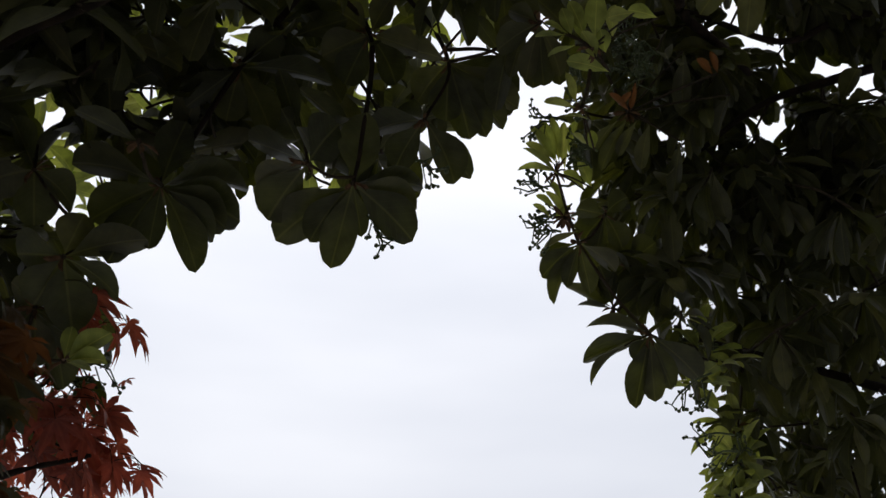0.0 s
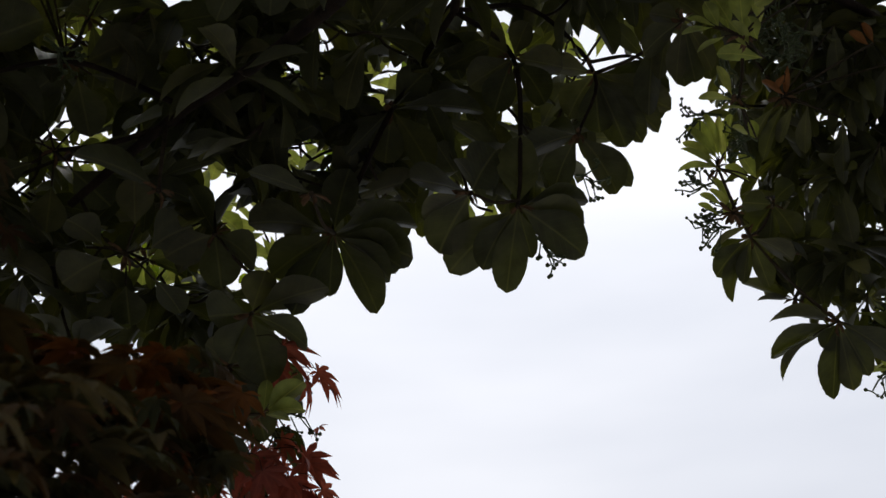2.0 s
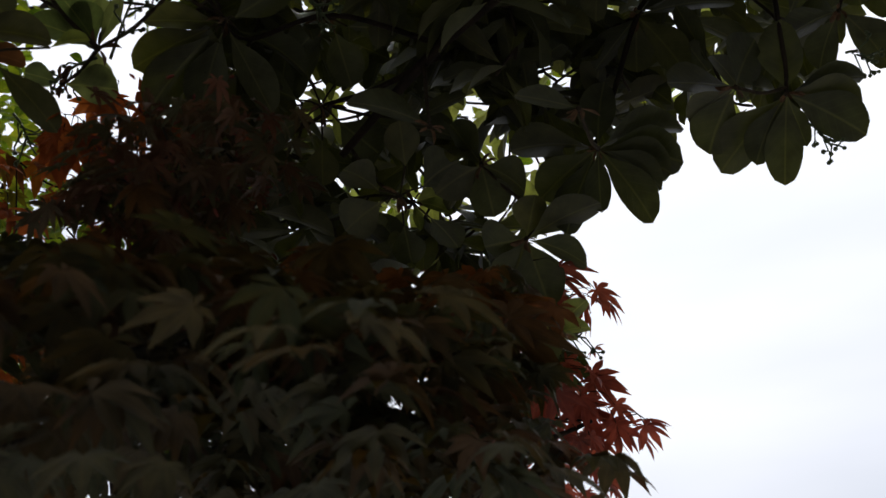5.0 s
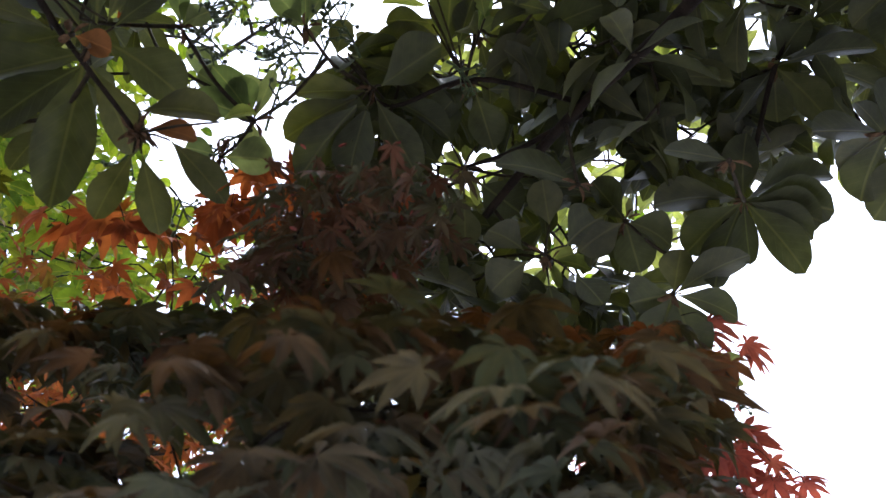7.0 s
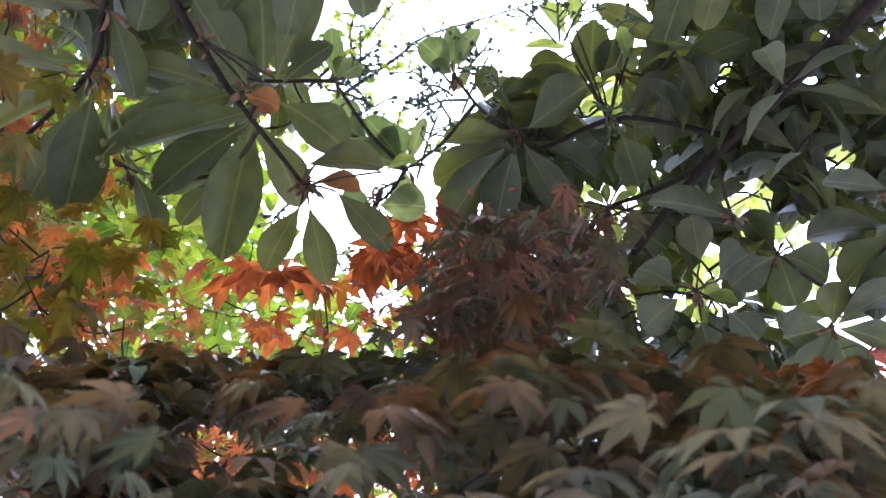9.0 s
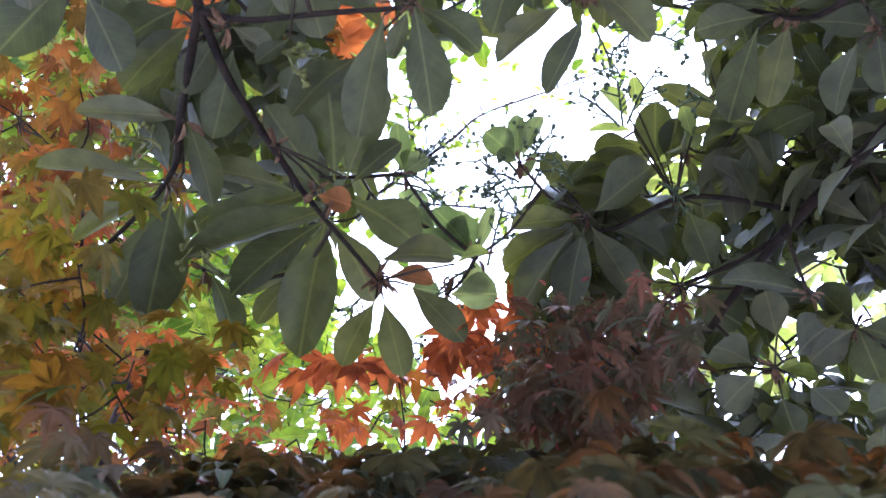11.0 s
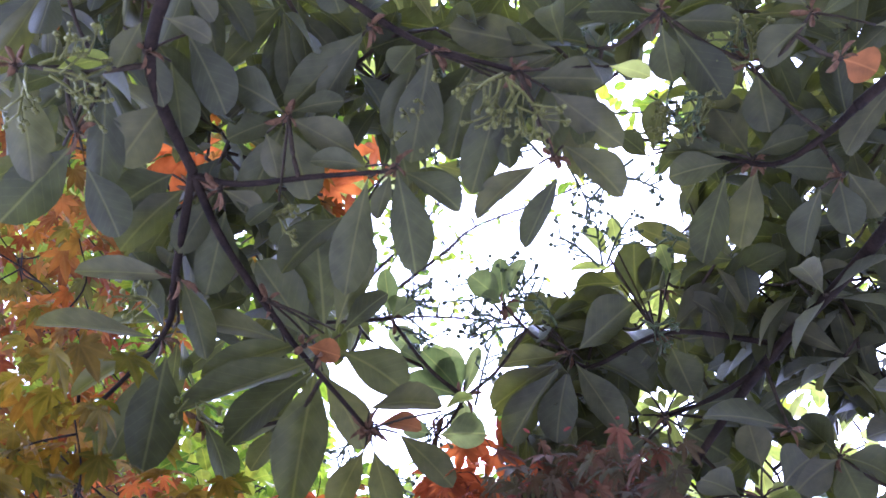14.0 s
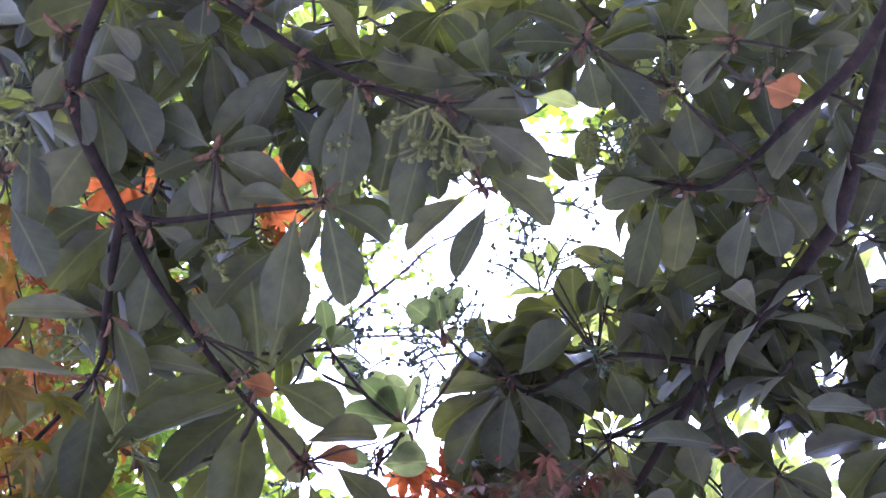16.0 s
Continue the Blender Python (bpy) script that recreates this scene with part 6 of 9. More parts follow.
hedge_f = [(0.92, 2.05, 2.35, 42), (0.56, 1.71, 2.37, 23), (0.40, 1.46, 2.67, 52), (0.27, 1.38, 3.09, 47), (0.75, 1.97, 2.34, 62), (0.33, 1.49, 2.86, 74), (0.39, 1.54, 2.98, 30), (0.73, 1.85, 2.35, 91), (0.53, 1.47, 3.00, 159), (0.74, 1.60, 3.31, 14), (0.89, 1.92, 2.35, 4), (0.86, 1.88, 2.81, 22), (0.28, 1.35, 2.95, 21), (0.35, 1.68, 2.80, 23), (0.62, 1.87, 2.28, 10), (0.45, 1.81, 2.84, 57), (0.61, 1.89, 2.99, 958), (0.56, 1.74, 2.49, 65), (1.05, 1.81, 3.03, 12), (0.49, 1.92, 2.86, 79), (0.83, 2.11, 2.34, 61), (0.71, 1.65, 2.86, 242), (0.46, 1.60, 3.35, 32), (0.47, 1.35, 2.87, 819), (0.45, 1.36, 2.80, 516), (0.82, 1.66, 2.39, 68)]
hedge_g = [(0.74, 1.59, 2.77, 18), (0.63, 1.64, 3.16, 513), (0.28, 1.52, 2.60, 60), (0.57, 1.82, 2.31, 62), (0.84, 1.70, 2.93, 655), (0.80, 1.75, 2.82, 82), (0.72, 1.87, 2.79, 89), (0.37, 1.65, 2.95, 98), (0.56, 1.82, 2.54, 31), (0.78, 1.35, 3.08, 5), (0.82, 1.75, 2.64, 54), (0.46, 1.53, 2.84, 237), (0.86, 1.89, 2.23, 26), (0.78, 1.75, 2.54, 86), (0.77, 1.92, 2.57, 45), (0.83, 1.64, 3.02, 706), (0.75, 1.79, 2.47, 42), (0.80, 1.64, 2.87, 51), (0.53, 1.64, 2.84, 805), (0.53, 1.53, 2.99, 863), (0.92, 2.19, 2.39, 33), (0.69, 1.47, 2.65, 6), (0.36, 1.86, 2.86, 7), (0.77, 1.65, 2.51, 67), (0.62, 1.62, 2.60, 72), (1.02, 1.99, 2.62, 38)]
hedge_h = [(0.82, 1.82, 2.39, 93), (0.86, 1.70, 2.95, 50), (0.78, 1.65, 2.78, 4), (0.45, 1.54, 3.02, 91), (0.33, 1.40, 3.14, 9), (0.51, 1.60, 3.17, 719), (0.95, 1.70, 2.96, 51), (0.49, 1.65, 2.66, 76), (0.54, 2.23, 3.32, 43), (0.59, 1.99, 3.49, 13), (0.61, 2.03, 3.39, 30), (0.90, 1.83, 3.17, 7), (0.50, 2.30, 3.33, 10), (0.85, 1.88, 3.29, 49), (0.40, 1.73, 3.48, 74), (1.17, 2.47, 3.01, 34), (0.58, 1.92, 3.59, 51), (0.70, 1.99, 3.36, 54), (0.77, 2.00, 3.56, 664), (1.03, 2.06, 3.32, 95), (1.11, 2.25, 2.60, 90), (0.86, 2.31, 2.51, 79), (1.24, 2.78, 2.62, 96), (0.72, 2.20, 2.81, 35), (1.09, 1.69, 3.37, 92), (0.73, 1.88, 3.39, 516)]
hedge_i = [(0.76, 2.29, 3.25, 190), (0.83, 1.79, 3.37, 199), (1.04, 2.04, 2.77, 90), (0.80, 2.20, 2.92, 35), (0.83, 2.27, 2.85, 28), (0.65, 1.75, 3.27, 585), (0.89, 2.01, 3.15, 575), (0.86, 2.15, 2.84, 2), (0.56, 2.11, 3.46, 40), (0.44, 1.89, 3.09, 25), (1.13, 2.21, 2.77, 6), (1.20, 2.34, 3.25, 33), (0.96, 1.86, 3.06, 50), (0.98, 1.78, 3.38, 152), (0.75, 2.29, 2.50, 28), (1.09, 2.11, 3.28, 5), (1.26, 2.06, 3.43, 9), (0.71, 1.74, 3.49, 9), (1.01, 2.60, 2.46, 80), (0.96, 2.65, 2.54, 20), (1.15, 2.04, 3.58, 617), (0.95, 2.41, 2.71, 65), (0.99, 1.75, 3.30, 859), (0.68, 2.24, 2.99, 48), (0.65, 2.06, 3.03, 35), (1.11, 2.56, 2.58, 50)]
hedge_j = [(0.77, 2.17, 2.63, 63), (0.85, 2.49, 2.61, 26), (1.11, 2.12, 3.41, 64), (1.28, 2.45, 3.03, 88), (0.68, 1.92, 3.25, 549), (0.71, 1.84, 3.27, 925), (1.14, 2.37, 2.59, 32), (0.70, 1.99, 3.50, 96), (1.21, 2.60, 2.57, 33), (0.54, 2.07, 3.30, 35), (0.77, 1.70, 3.43, 172), (1.01, 2.25, 3.13, 34), (0.72, 1.99, 3.05, 762), (1.10, 2.65, 2.63, 34), (1.17, 2.55, 2.71, 37), (0.51, 2.08, 3.00, 98), (0.46, 2.13, 2.96, 0), (0.75, 2.35, 2.39, 46), (1.07, 2.19, 2.50, 48), (0.74, 2.29, 2.70, 65), (1.00, 1.92, 3.51, 960), (0.58, 1.65, 3.41, 862), (1.15, 2.18, 3.49, 237), (0.99, 2.03, 3.20, 8), (0.90, 1.93, 3.02, 891), (0.69, 1.98, 2.84, 52)]
hedge_k = [(0.80, 2.20, 3.34, 191), (0.68, 1.78, 3.23, 786), (0.95, 2.17, 2.57, 58), (0.95, 1.89, 3.15, 984), (0.82, 2.53, 2.77, 54), (0.81, 2.08, 3.08, 282), (0.84, 1.80, 2.99, 411), (0.78, 2.02, 3.01, 664), (0.40, 2.06, 3.41, 41), (1.30, 2.66, 2.68, 80), (0.39, 2.04, 3.04, 70), (0.41, 1.87, 3.27, 13), (0.59, 1.85, 3.44, 191), (1.11, 2.09, 3.05, 50), (1.22, 2.00, 3.37, 88), (0.83, 2.46, 2.41, 51), (0.70, 2.21, 3.49, 78), (0.59, 2.09, 3.58, 15), (0.56, 1.75, 3.37, 36), (0.59, 2.09, 2.73, 14), (1.06, 1.91, 2.96, 82), (1.02, 2.14, 2.97, 33), (0.46, 1.73, 3.43, 69), (1.30, 2.54, 2.96, 74), (0.80, 2.02, 2.78, 1), (0.61, 1.89, 2.98, 517)]
hedge_l = [(1.29, 2.33, 3.23, 99), (0.97, 1.99, 3.08, 85), (0.76, 2.38, 2.90, 38), (0.55, 1.82, 3.26, 53), (1.18, 2.08, 3.08, 98), (1.29, 2.17, 3.50, 99), (0.39, 1.92, 3.50, 65), (1.19, 2.18, 3.14, 93), (1.11, 2.17, 2.87, 47), (0.91, 2.20, 3.30, 789), (1.08, 1.98, 3.75, 29), (0.99, 1.93, 2.89, 55), (0.56, 1.90, 3.05, 88), (0.84, 1.89, 3.62, 144), (1.09, 2.31, 2.49, 41), (0.40, 2.15, 3.11, 48), (0.82, 2.48, 2.85, 23), (0.78, 2.35, 2.54, 4), (0.91, 2.21, 3.09, 287), (0.41, 1.75, 3.19, 12), (1.07, 1.82, 3.44, 37), (0.88, 2.59, 2.66, 15), (0.89, 2.45, 2.84, 43), (0.79, 2.17, 2.55, 73), (0.62, 1.95, 3.27, 598), (0.94, 1.96, 3.33, 57)]
hedge_m = [(1.03, 2.43, 2.76, 57), (0.49, 1.94, 3.41, 46), (1.15, 2.75, 2.53, 0), (1.09, 2.35, 2.41, 72), (1.29, 2.61, 2.76, 85), (1.09, 2.32, 2.98, 88), (1.03, 1.98, 2.93, 99), (0.42, 2.06, 3.61, 56), (0.68, 2.01, 3.08, 15), (0.90, 2.36, 3.17, 31), (0.50, 2.06, 3.18, 34), (1.13, 1.98, 3.59, 26), (1.00, 2.70, 2.77, 66), (0.52, 2.29, 3.16, 33), (0.34, 1.72, 3.28, 59), (0.46, 2.19, 3.16, 1), (0.92, 1.78, 3.41, 511), (1.07, 2.47, 3.06, 18), (0.66, 2.37, 3.02, 47), (0.86, 2.44, 3.16, 36), (0.80, 2.00, 3.40, 632), (1.13, 2.46, 2.87, 36), (0.79, 1.64, 3.39, 1), (0.39, 1.94, 2.93, 27), (0.49, 1.85, 3.57, 83), (1.01, 2.13, 2.81, 28)]
hedge_n = [(0.67, 2.08, 3.47, 37), (0.71, 2.12, 2.99, 17), (0.55, 1.76, 3.18, 65), (0.49, 2.06, 2.84, 99), (1.08, 2.11, 2.75, 32), (0.83, 2.63, 2.51, 59), (0.99, 1.80, 3.51, 26), (0.86, 2.23, 3.27, 795), (1.07, 2.55, 2.46, 69), (0.39, 1.98, 3.60, 78), (1.02, 1.73, 3.34, 91), (0.60, 2.19, 3.55, 43), (0.90, 2.47, 2.50, 73), (1.25, 2.74, 2.70, 73), (0.71, 2.03, 3.36, 844), (1.18, 2.08, 3.28, 36), (0.89, 2.47, 2.75, 93), (1.01, 2.26, 2.55, 81), (0.95, 2.04, 2.76, 66), (0.68, 2.23, 2.90, 88), (0.78, 2.40, 2.77, 41), (0.67, 1.98, 2.95, 38), (0.64, 2.21, 3.35, 194), (0.63, 2.04, 2.81, 49), (1.05, 2.35, 2.87, 0), (0.77, 2.53, 2.99, 33)]
hedge_o = [(0.74, 2.10, 3.51, 91), (0.70, 2.33, 3.12, 0), (0.98, 2.42, 3.04, 82), (0.99, 1.99, 2.80, 62), (1.01, 2.22, 3.28, 436), (0.89, 2.22, 3.21, 471), (0.95, 2.08, 3.41, 10), (0.46, 2.09, 3.31, 55), (0.53, 2.15, 3.29, 37), (1.17, 1.93, 3.52, 91), (0.71, 2.22, 3.06, 75), (0.85, 2.24, 2.73, 21), (1.09, 2.63, 2.85, 10), (0.60, 2.15, 3.00, 98), (1.15, 2.01, 3.07, 95), (1.21, 2.13, 3.51, 791), (0.68, 1.58, 3.32, 388), (0.78, 1.24, 3.02, 42), (0.44, 1.28, 3.20, 30), (0.84, 1.53, 3.52, 19), (0.86, 1.33, 3.10, 55), (0.51, 1.51, 3.60, 45), (0.82, 1.18, 3.11, 3), (0.98, 1.59, 3.24, 37), (0.89, 1.73, 3.50, 95), (0.62, 1.31, 3.06, 53)]
hedge_p = [(0.39, 1.57, 3.48, 8), (0.74, 1.49, 3.37, 82), (0.61, 1.52, 3.25, 756), (0.71, 1.25, 3.11, 52), (0.40, 1.36, 3.17, 12), (0.52, 1.64, 3.61, 20), (0.53, 1.22, 3.25, 7), (0.98, 1.61, 3.44, 26), (0.37, 1.34, 3.37, 92), (0.85, 1.41, 3.19, 28), (0.87, 1.64, 3.36, 40), (0.71, 1.37, 3.29, 38), (0.83, 1.57, 3.65, 80), (0.52, 1.55, 3.47, 25), (0.38, 1.43, 3.41, 50), (0.45, 1.46, 3.37, 7), (0.65, 1.66, 3.44, 79), (0.72, 1.29, 3.36, 69), (0.68, 1.39, 3.48, 47), (0.53, 1.51, 3.30, 526), (1.05, 1.66, 3.52, 59), (0.91, 1.58, 3.47, 20), (0.58, 1.21, 3.07, 20), (0.96, 1.42, 3.40, 5), (0.88, 1.48, 3.38, 61), (0.55, 1.37, 3.27, 48)]
hedge_q = [(0.65, 1.57, 3.70, 95), (0.83, 1.37, 3.32, 12), (0.65, 1.15, 3.14, 95), (0.49, 1.25, 3.05, 36), (0.63, 1.42, 3.26, 53), (0.33, 1.14, 3.17, 94), (0.51, 1.34, 3.45, 68), (1.05, 1.56, 3.72, 40), (0.48, 1.32, 3.14, 21), (0.36, 1.53, 3.59, 66), (0.42, 1.48, 3.52, 75), (0.64, 1.47, 3.36, 79), (0.44, 1.43, 3.29, 2), (0.49, 1.56, 3.66, 91), (0.68, 1.45, 3.20, 72), (0.30, 1.24, 3.35, 86), (0.91, 1.69, 3.57, 33), (0.93, 1.41, 3.53, 63), (0.36, 1.52, 3.35, 87), (0.74, 1.58, 3.61, 97), (0.28, 1.23, 3.25, 31), (0.46, 1.59, 3.59, 75), (0.30, 1.18, 3.10, 7), (0.59, 1.37, 3.44, 36), (0.57, 1.77, 3.15, 41), (0.98, 1.84, 3.47, 974)]
hedge_r = [(0.79, 1.48, 3.11, 113), (0.81, 1.54, 2.78, 387), (0.84, 1.48, 3.12, 753), (0.98, 1.65, 3.31, 124), (0.98, 1.80, 3.41, 338), (0.96, 1.83, 3.48, 736), (0.99, 1.62, 3.32, 620), (0.99, 1.89, 3.13, 589), (1.06, 1.71, 3.37, 973), (0.95, 1.62, 3.25, 753), (0.86, 1.73, 3.46, 336), (0.82, 1.66, 3.36, 98), (0.69, 1.36, 3.07, 213), (0.91, 1.65, 2.93, 120), (0.57, 1.79, 3.23, 782), (0.98, 1.88, 3.22, 679), (0.96, 1.97, 3.18, 506), (0.81, 1.62, 2.85, 485), (1.11, 1.82, 3.56, 910), (0.99, 1.66, 3.36, 555), (0.89, 1.45, 3.14, 140), (0.99, 1.85, 3.11, 29), (0.97, 1.71, 3.09, 248), (0.80, 1.70, 3.09, 720), (0.87, 1.56, 2.82, 357), (0.69, 1.91, 3.35, 22)]
hedge_s = [(0.95, 1.66, 3.07, 920), (0.98, 1.98, 3.06, 923), (0.81, 1.81, 3.56, 309), (0.92, 1.51, 3.18, 253), (0.47, 1.41, 2.95, 216), (0.63, 2.07, 3.13, 613), (0.94, 1.92, 3.07, 216), (0.88, 1.77, 3.01, 474), (0.58, 1.88, 3.30, 693), (0.61, 1.78, 3.22, 237), (0.91, 1.94, 3.30, 26), (0.57, 1.69, 3.15, 859), (0.96, 1.75, 3.03, 62), (1.08, 2.02, 3.22, 190), (0.92, 1.66, 3.39, 343), (0.75, 1.63, 2.80, 57), (0.98, 1.91, 3.06, 652), (0.77, 1.84, 2.96, 191), (0.81, 1.78, 3.24, 846), (0.70, 1.79, 2.95, 439), (0.85, 1.82, 3.01, 354), (0.83, 1.88, 2.96, 567), (0.90, 1.83, 3.07, 548), (0.52, 1.50, 3.06, 470), (0.59, 1.69, 3.13, 563), (0.60, 1.74, 3.22, 257)]
hedge_t = [(0.87, 1.86, 3.16, 383), (0.78, 1.87, 2.98, 243), (0.61, 1.78, 2.98, 605), (0.64, 1.45, 3.11, 70), (0.70, 1.73, 3.19, 994), (0.61, 1.55, 2.75, 327), (0.54, 1.59, 3.06, 731), (0.81, 1.79, 3.09, 869), (0.48, 1.39, 2.99, 407), (0.62, 1.87, 3.22, 669), (0.69, 1.49, 3.13, 397), (0.86, 1.70, 3.07, 132), (0.55, 1.74, 3.37, 153), (0.71, 1.46, 3.13, 841), (0.74, 1.52, 2.90, 546), (0.74, 1.49, 2.89, 415), (0.67, 1.94, 3.04, 426), (0.75, 1.59, 2.85, 384), (0.89, 1.86, 3.21, 493), (0.60, 1.73, 3.08, 314), (0.69, 1.59, 3.11, 982), (0.74, 1.65, 2.87, 634), (0.57, 1.79, 3.35, 263), (0.48, 1.48, 3.15, 516), (0.60, 1.56, 3.05, 225), (0.65, 1.66, 2.80, 522)]
hedge_u = [(0.63, 1.99, 3.06, 836), (0.88, 1.87, 3.11, 511), (0.77, 1.76, 2.87, 420), (0.76, 1.57, 2.95, 3), (0.57, 1.62, 2.77, 189), (0.62, 1.78, 3.32, 675), (0.51, 1.63, 3.15, 533), (0.83, 1.81, 3.15, 312), (0.53, 1.51, 3.00, 859), (0.66, 1.99, 3.08, 260), (0.54, 1.66, 3.16, 430), (0.67, 1.39, 3.06, 817), (0.69, 1.87, 3.22, 723), (0.77, 1.69, 2.91, 20), (0.68, 1.81, 2.95, 571), (0.78, 1.80, 2.93, 568), (0.47, 1.56, 2.73, 279), (0.81, 1.72, 2.98, 501), (0.68, 1.78, 2.90, 520), (0.91, 1.83, 3.15, 737), (0.77, 1.78, 3.01, 254), (0.74, 1.60, 3.28, 396), (0.55, 1.64, 3.06, 823), (0.90, 1.95, 3.12, 719), (0.91, 1.95, 3.10, 130), (0.77, 1.95, 3.13, 296)]
hedge_v = [(0.62, 1.74, 2.99, 284), (0.71, 1.88, 3.06, 655), (0.73, 1.70, 2.90, 564), (0.65, 1.91, 3.10, 154), (0.82, 1.85, 3.10, 702), (0.60, 1.57, 2.80, 831), (0.63, 1.63, 2.93, 443), (0.60, 1.74, 3.03, 5), (0.55, 1.53, 2.78, 65), (0.76, 1.72, 3.07, 568), (0.64, 1.62, 2.85, 314), (0.66, 1.65, 2.90, 51), (0.66, 1.94, 3.08, 21)]
hedge = hedge_a + hedge_b + hedge_c + hedge_d + hedge_e + hedge_f + hedge_g + hedge_h + hedge_i + hedge_j + hedge_k + hedge_l + hedge_m + hedge_n + hedge_o + hedge_p + hedge_q + hedge_r + hedge_s + hedge_t + hedge_u + hedge_v
fresh_a = [(0.49, 1.72, 2.27, 74), (0.51, 1.74, 2.31, 47), (0.53, 1.77, 2.34, 46), (0.51, 1.76, 2.24, 66), (0.50, 1.68, 2.27, 70), (0.52, 1.71, 2.33, 52), (0.53, 1.85, 2.24, 50), (0.53, 1.79, 2.23, 68), (0.44, 1.62, 2.45, 10), (0.46, 1.66, 2.48, 50), (0.48, 1.64, 2.43, 5), (0.44, 1.63, 2.40, 1)]
fresh = fresh_a
s = Shape()
grow(hedge_nodes, [Vector(q[:3]) for q in hedge + fresh], s, 0.0022, 0.006)
tagged(part("twig_mass", s.mesh("twig_mass", M_TWIG, False), hedge_tree, "thin twigs of the shrub", Matrix()), kind="stuff")
hang = dict(length=0.10, ratio=0.31, count=10, droop=52.0, tilt=40.0)
leaf_parts(hedge[:22], rosette, hang, EVERGREEN_BLADES, hedge_tree, random.Random(31))
s = Shape()
rosette_fill(s, hedge[22:], random.Random(6), **hang)
tagged(part("foliage", s.mesh("foliage", M_LEAF), hedge_tree, "dense hanging dark green leaves", Matrix()), kind="stuff")


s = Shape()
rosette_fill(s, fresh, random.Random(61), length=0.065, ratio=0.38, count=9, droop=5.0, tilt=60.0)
tagged(part("young_foliage", s.mesh("young_foliage", M_FRESH_LIT), hedge_tree, "pale green young leaves at the shoot tips", Matrix()), kind="stuff")
for x, y, z, seed in fresh[::2]:
    r = random.Random(seed)
    part("panicle", panicle((x, y, z), (r.uniform(-0.05, 0.02), r.uniform(-0.04, 0.02), r.uniform(-0.03, 0.05)), seed), hedge_tree, "small green fruit on thin forked stalks", Matrix())


def hedge_fruit(at, way):
    part("panicle", panicle(at, way, fruit_random.randrange(999)), hedge_tree, "small green fruit on thin forked stalks", Matrix())


hedge_fruit((0.318, 1.219, 2.770), (-0.033, -0.014, 0.022))
hedge_fruit((0.327, 1.234, 2.748), (-0.041, -0.013, 0.020))
hedge_fruit((0.309, 1.210, 2.785), (-0.025, -0.022, 0.034))
hedge_fruit((0.345, 1.224, 2.763), (-0.025, -0.001, 0.002))
hedge_fruit((0.228, 1.249, 2.725), (-0.022, -0.009, 0.013))
hedge_fruit((0.237, 1.263, 2.702), (-0.031, 0.001, -0.001))
hedge_fruit((0.170, 1.282, 2.674), (-0.023, 0.005, -0.008))
hedge_fruit((0.246, 1.308, 2.635), (-0.031, -0.009, 0.014))
hedge_fruit((0.237, 1.322, 2.612), (-0.020, -0.009, 0.013))
hedge_fruit((0.188, 1.377, 2.527), (-0.029, 0.003, -0.004))
hedge_fruit((0.161, 1.343, 2.580), (-0.022, -0.009, 0.014))
hedge_fruit((0.336, 1.244, 2.732), (-0.024, -0.006, 0.010))
hedge_fruit((0.300, 1.239, 2.740), (-0.021, -0.004, 0.006))
hedge_fruit((0.179, 1.369, 2.540), (-0.034, 0.006, -0.009))
hedge_fruit((0.203, 1.312, 2.700), (-0.055, -0.003, 0.004))
hedge_fruit((0.208, 1.370, 2.612), (-0.069, 0.005, -0.008))
hedge_fruit((0.208, 1.390, 2.581), (-0.046, 0.013, -0.019))
hedge_fruit((0.438, 1.536, 2.357), (-0.055, 0.020, -0.031))
hedge_fruit((0.438, 1.551, 2.334), (-0.009, 0.015, -0.023))
hedge_fruit((0.475, 1.591, 2.272), (-0.060, 0.003, -0.004))
hedge_fruit((0.484, 1.606, 2.249), (-0.051, 0.005, -0.008))
hedge_fruit((0.236, 1.310, 2.704), (-0.009, 0.030, -0.046))
hedge_fruit((0.309, 1.235, 2.820), (0.009, 0.045, -0.069))
hedge_fruit((0.245, 1.260, 2.781), (-0.037, 0.010, -0.015))

# ---- the Japanese maple
maple = thing("japanese_maple", (-0.80, 1.25, 0), "Japanese maple turning from olive green to red and orange", "tree")
maple_nodes = []
wood("trunk", maple, [(-0.80, 1.25, -0.05), (-0.83, 1.20, 0.6), (-0.80, 1.12, 1.2), (-0.86, 1.04, 1.65)], 0.034, 0.018, [], 12)
wood("limb", maple, [(-0.86, 1.04, 1.65), (-0.78, 0.90, 1.82), (-0.68, 0.74, 1.90), (-0.55, 0.62, 1.93)], 0.012, 0.003, maple_nodes)
wood("limb", maple, [(-0.86, 1.04, 1.65), (-0.72, 1.16, 1.90), (-0.60, 1.30, 2.08), (-0.50, 1.40, 2.16)], 0.011, 0.003, maple_nodes)
wood("limb", maple, [(-0.86, 1.04, 1.65), (-0.92, 0.92, 1.90), (-0.90, 0.84, 2.08), (-0.80, 0.80, 2.20)], 0.010, 0.003, maple_nodes)
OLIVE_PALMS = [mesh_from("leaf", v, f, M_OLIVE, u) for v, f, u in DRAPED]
RED_PALMS = [mesh_from("leaf", v, f, M_RED, u) for v, f, u in SLIM]
maple_random = random.Random(17)
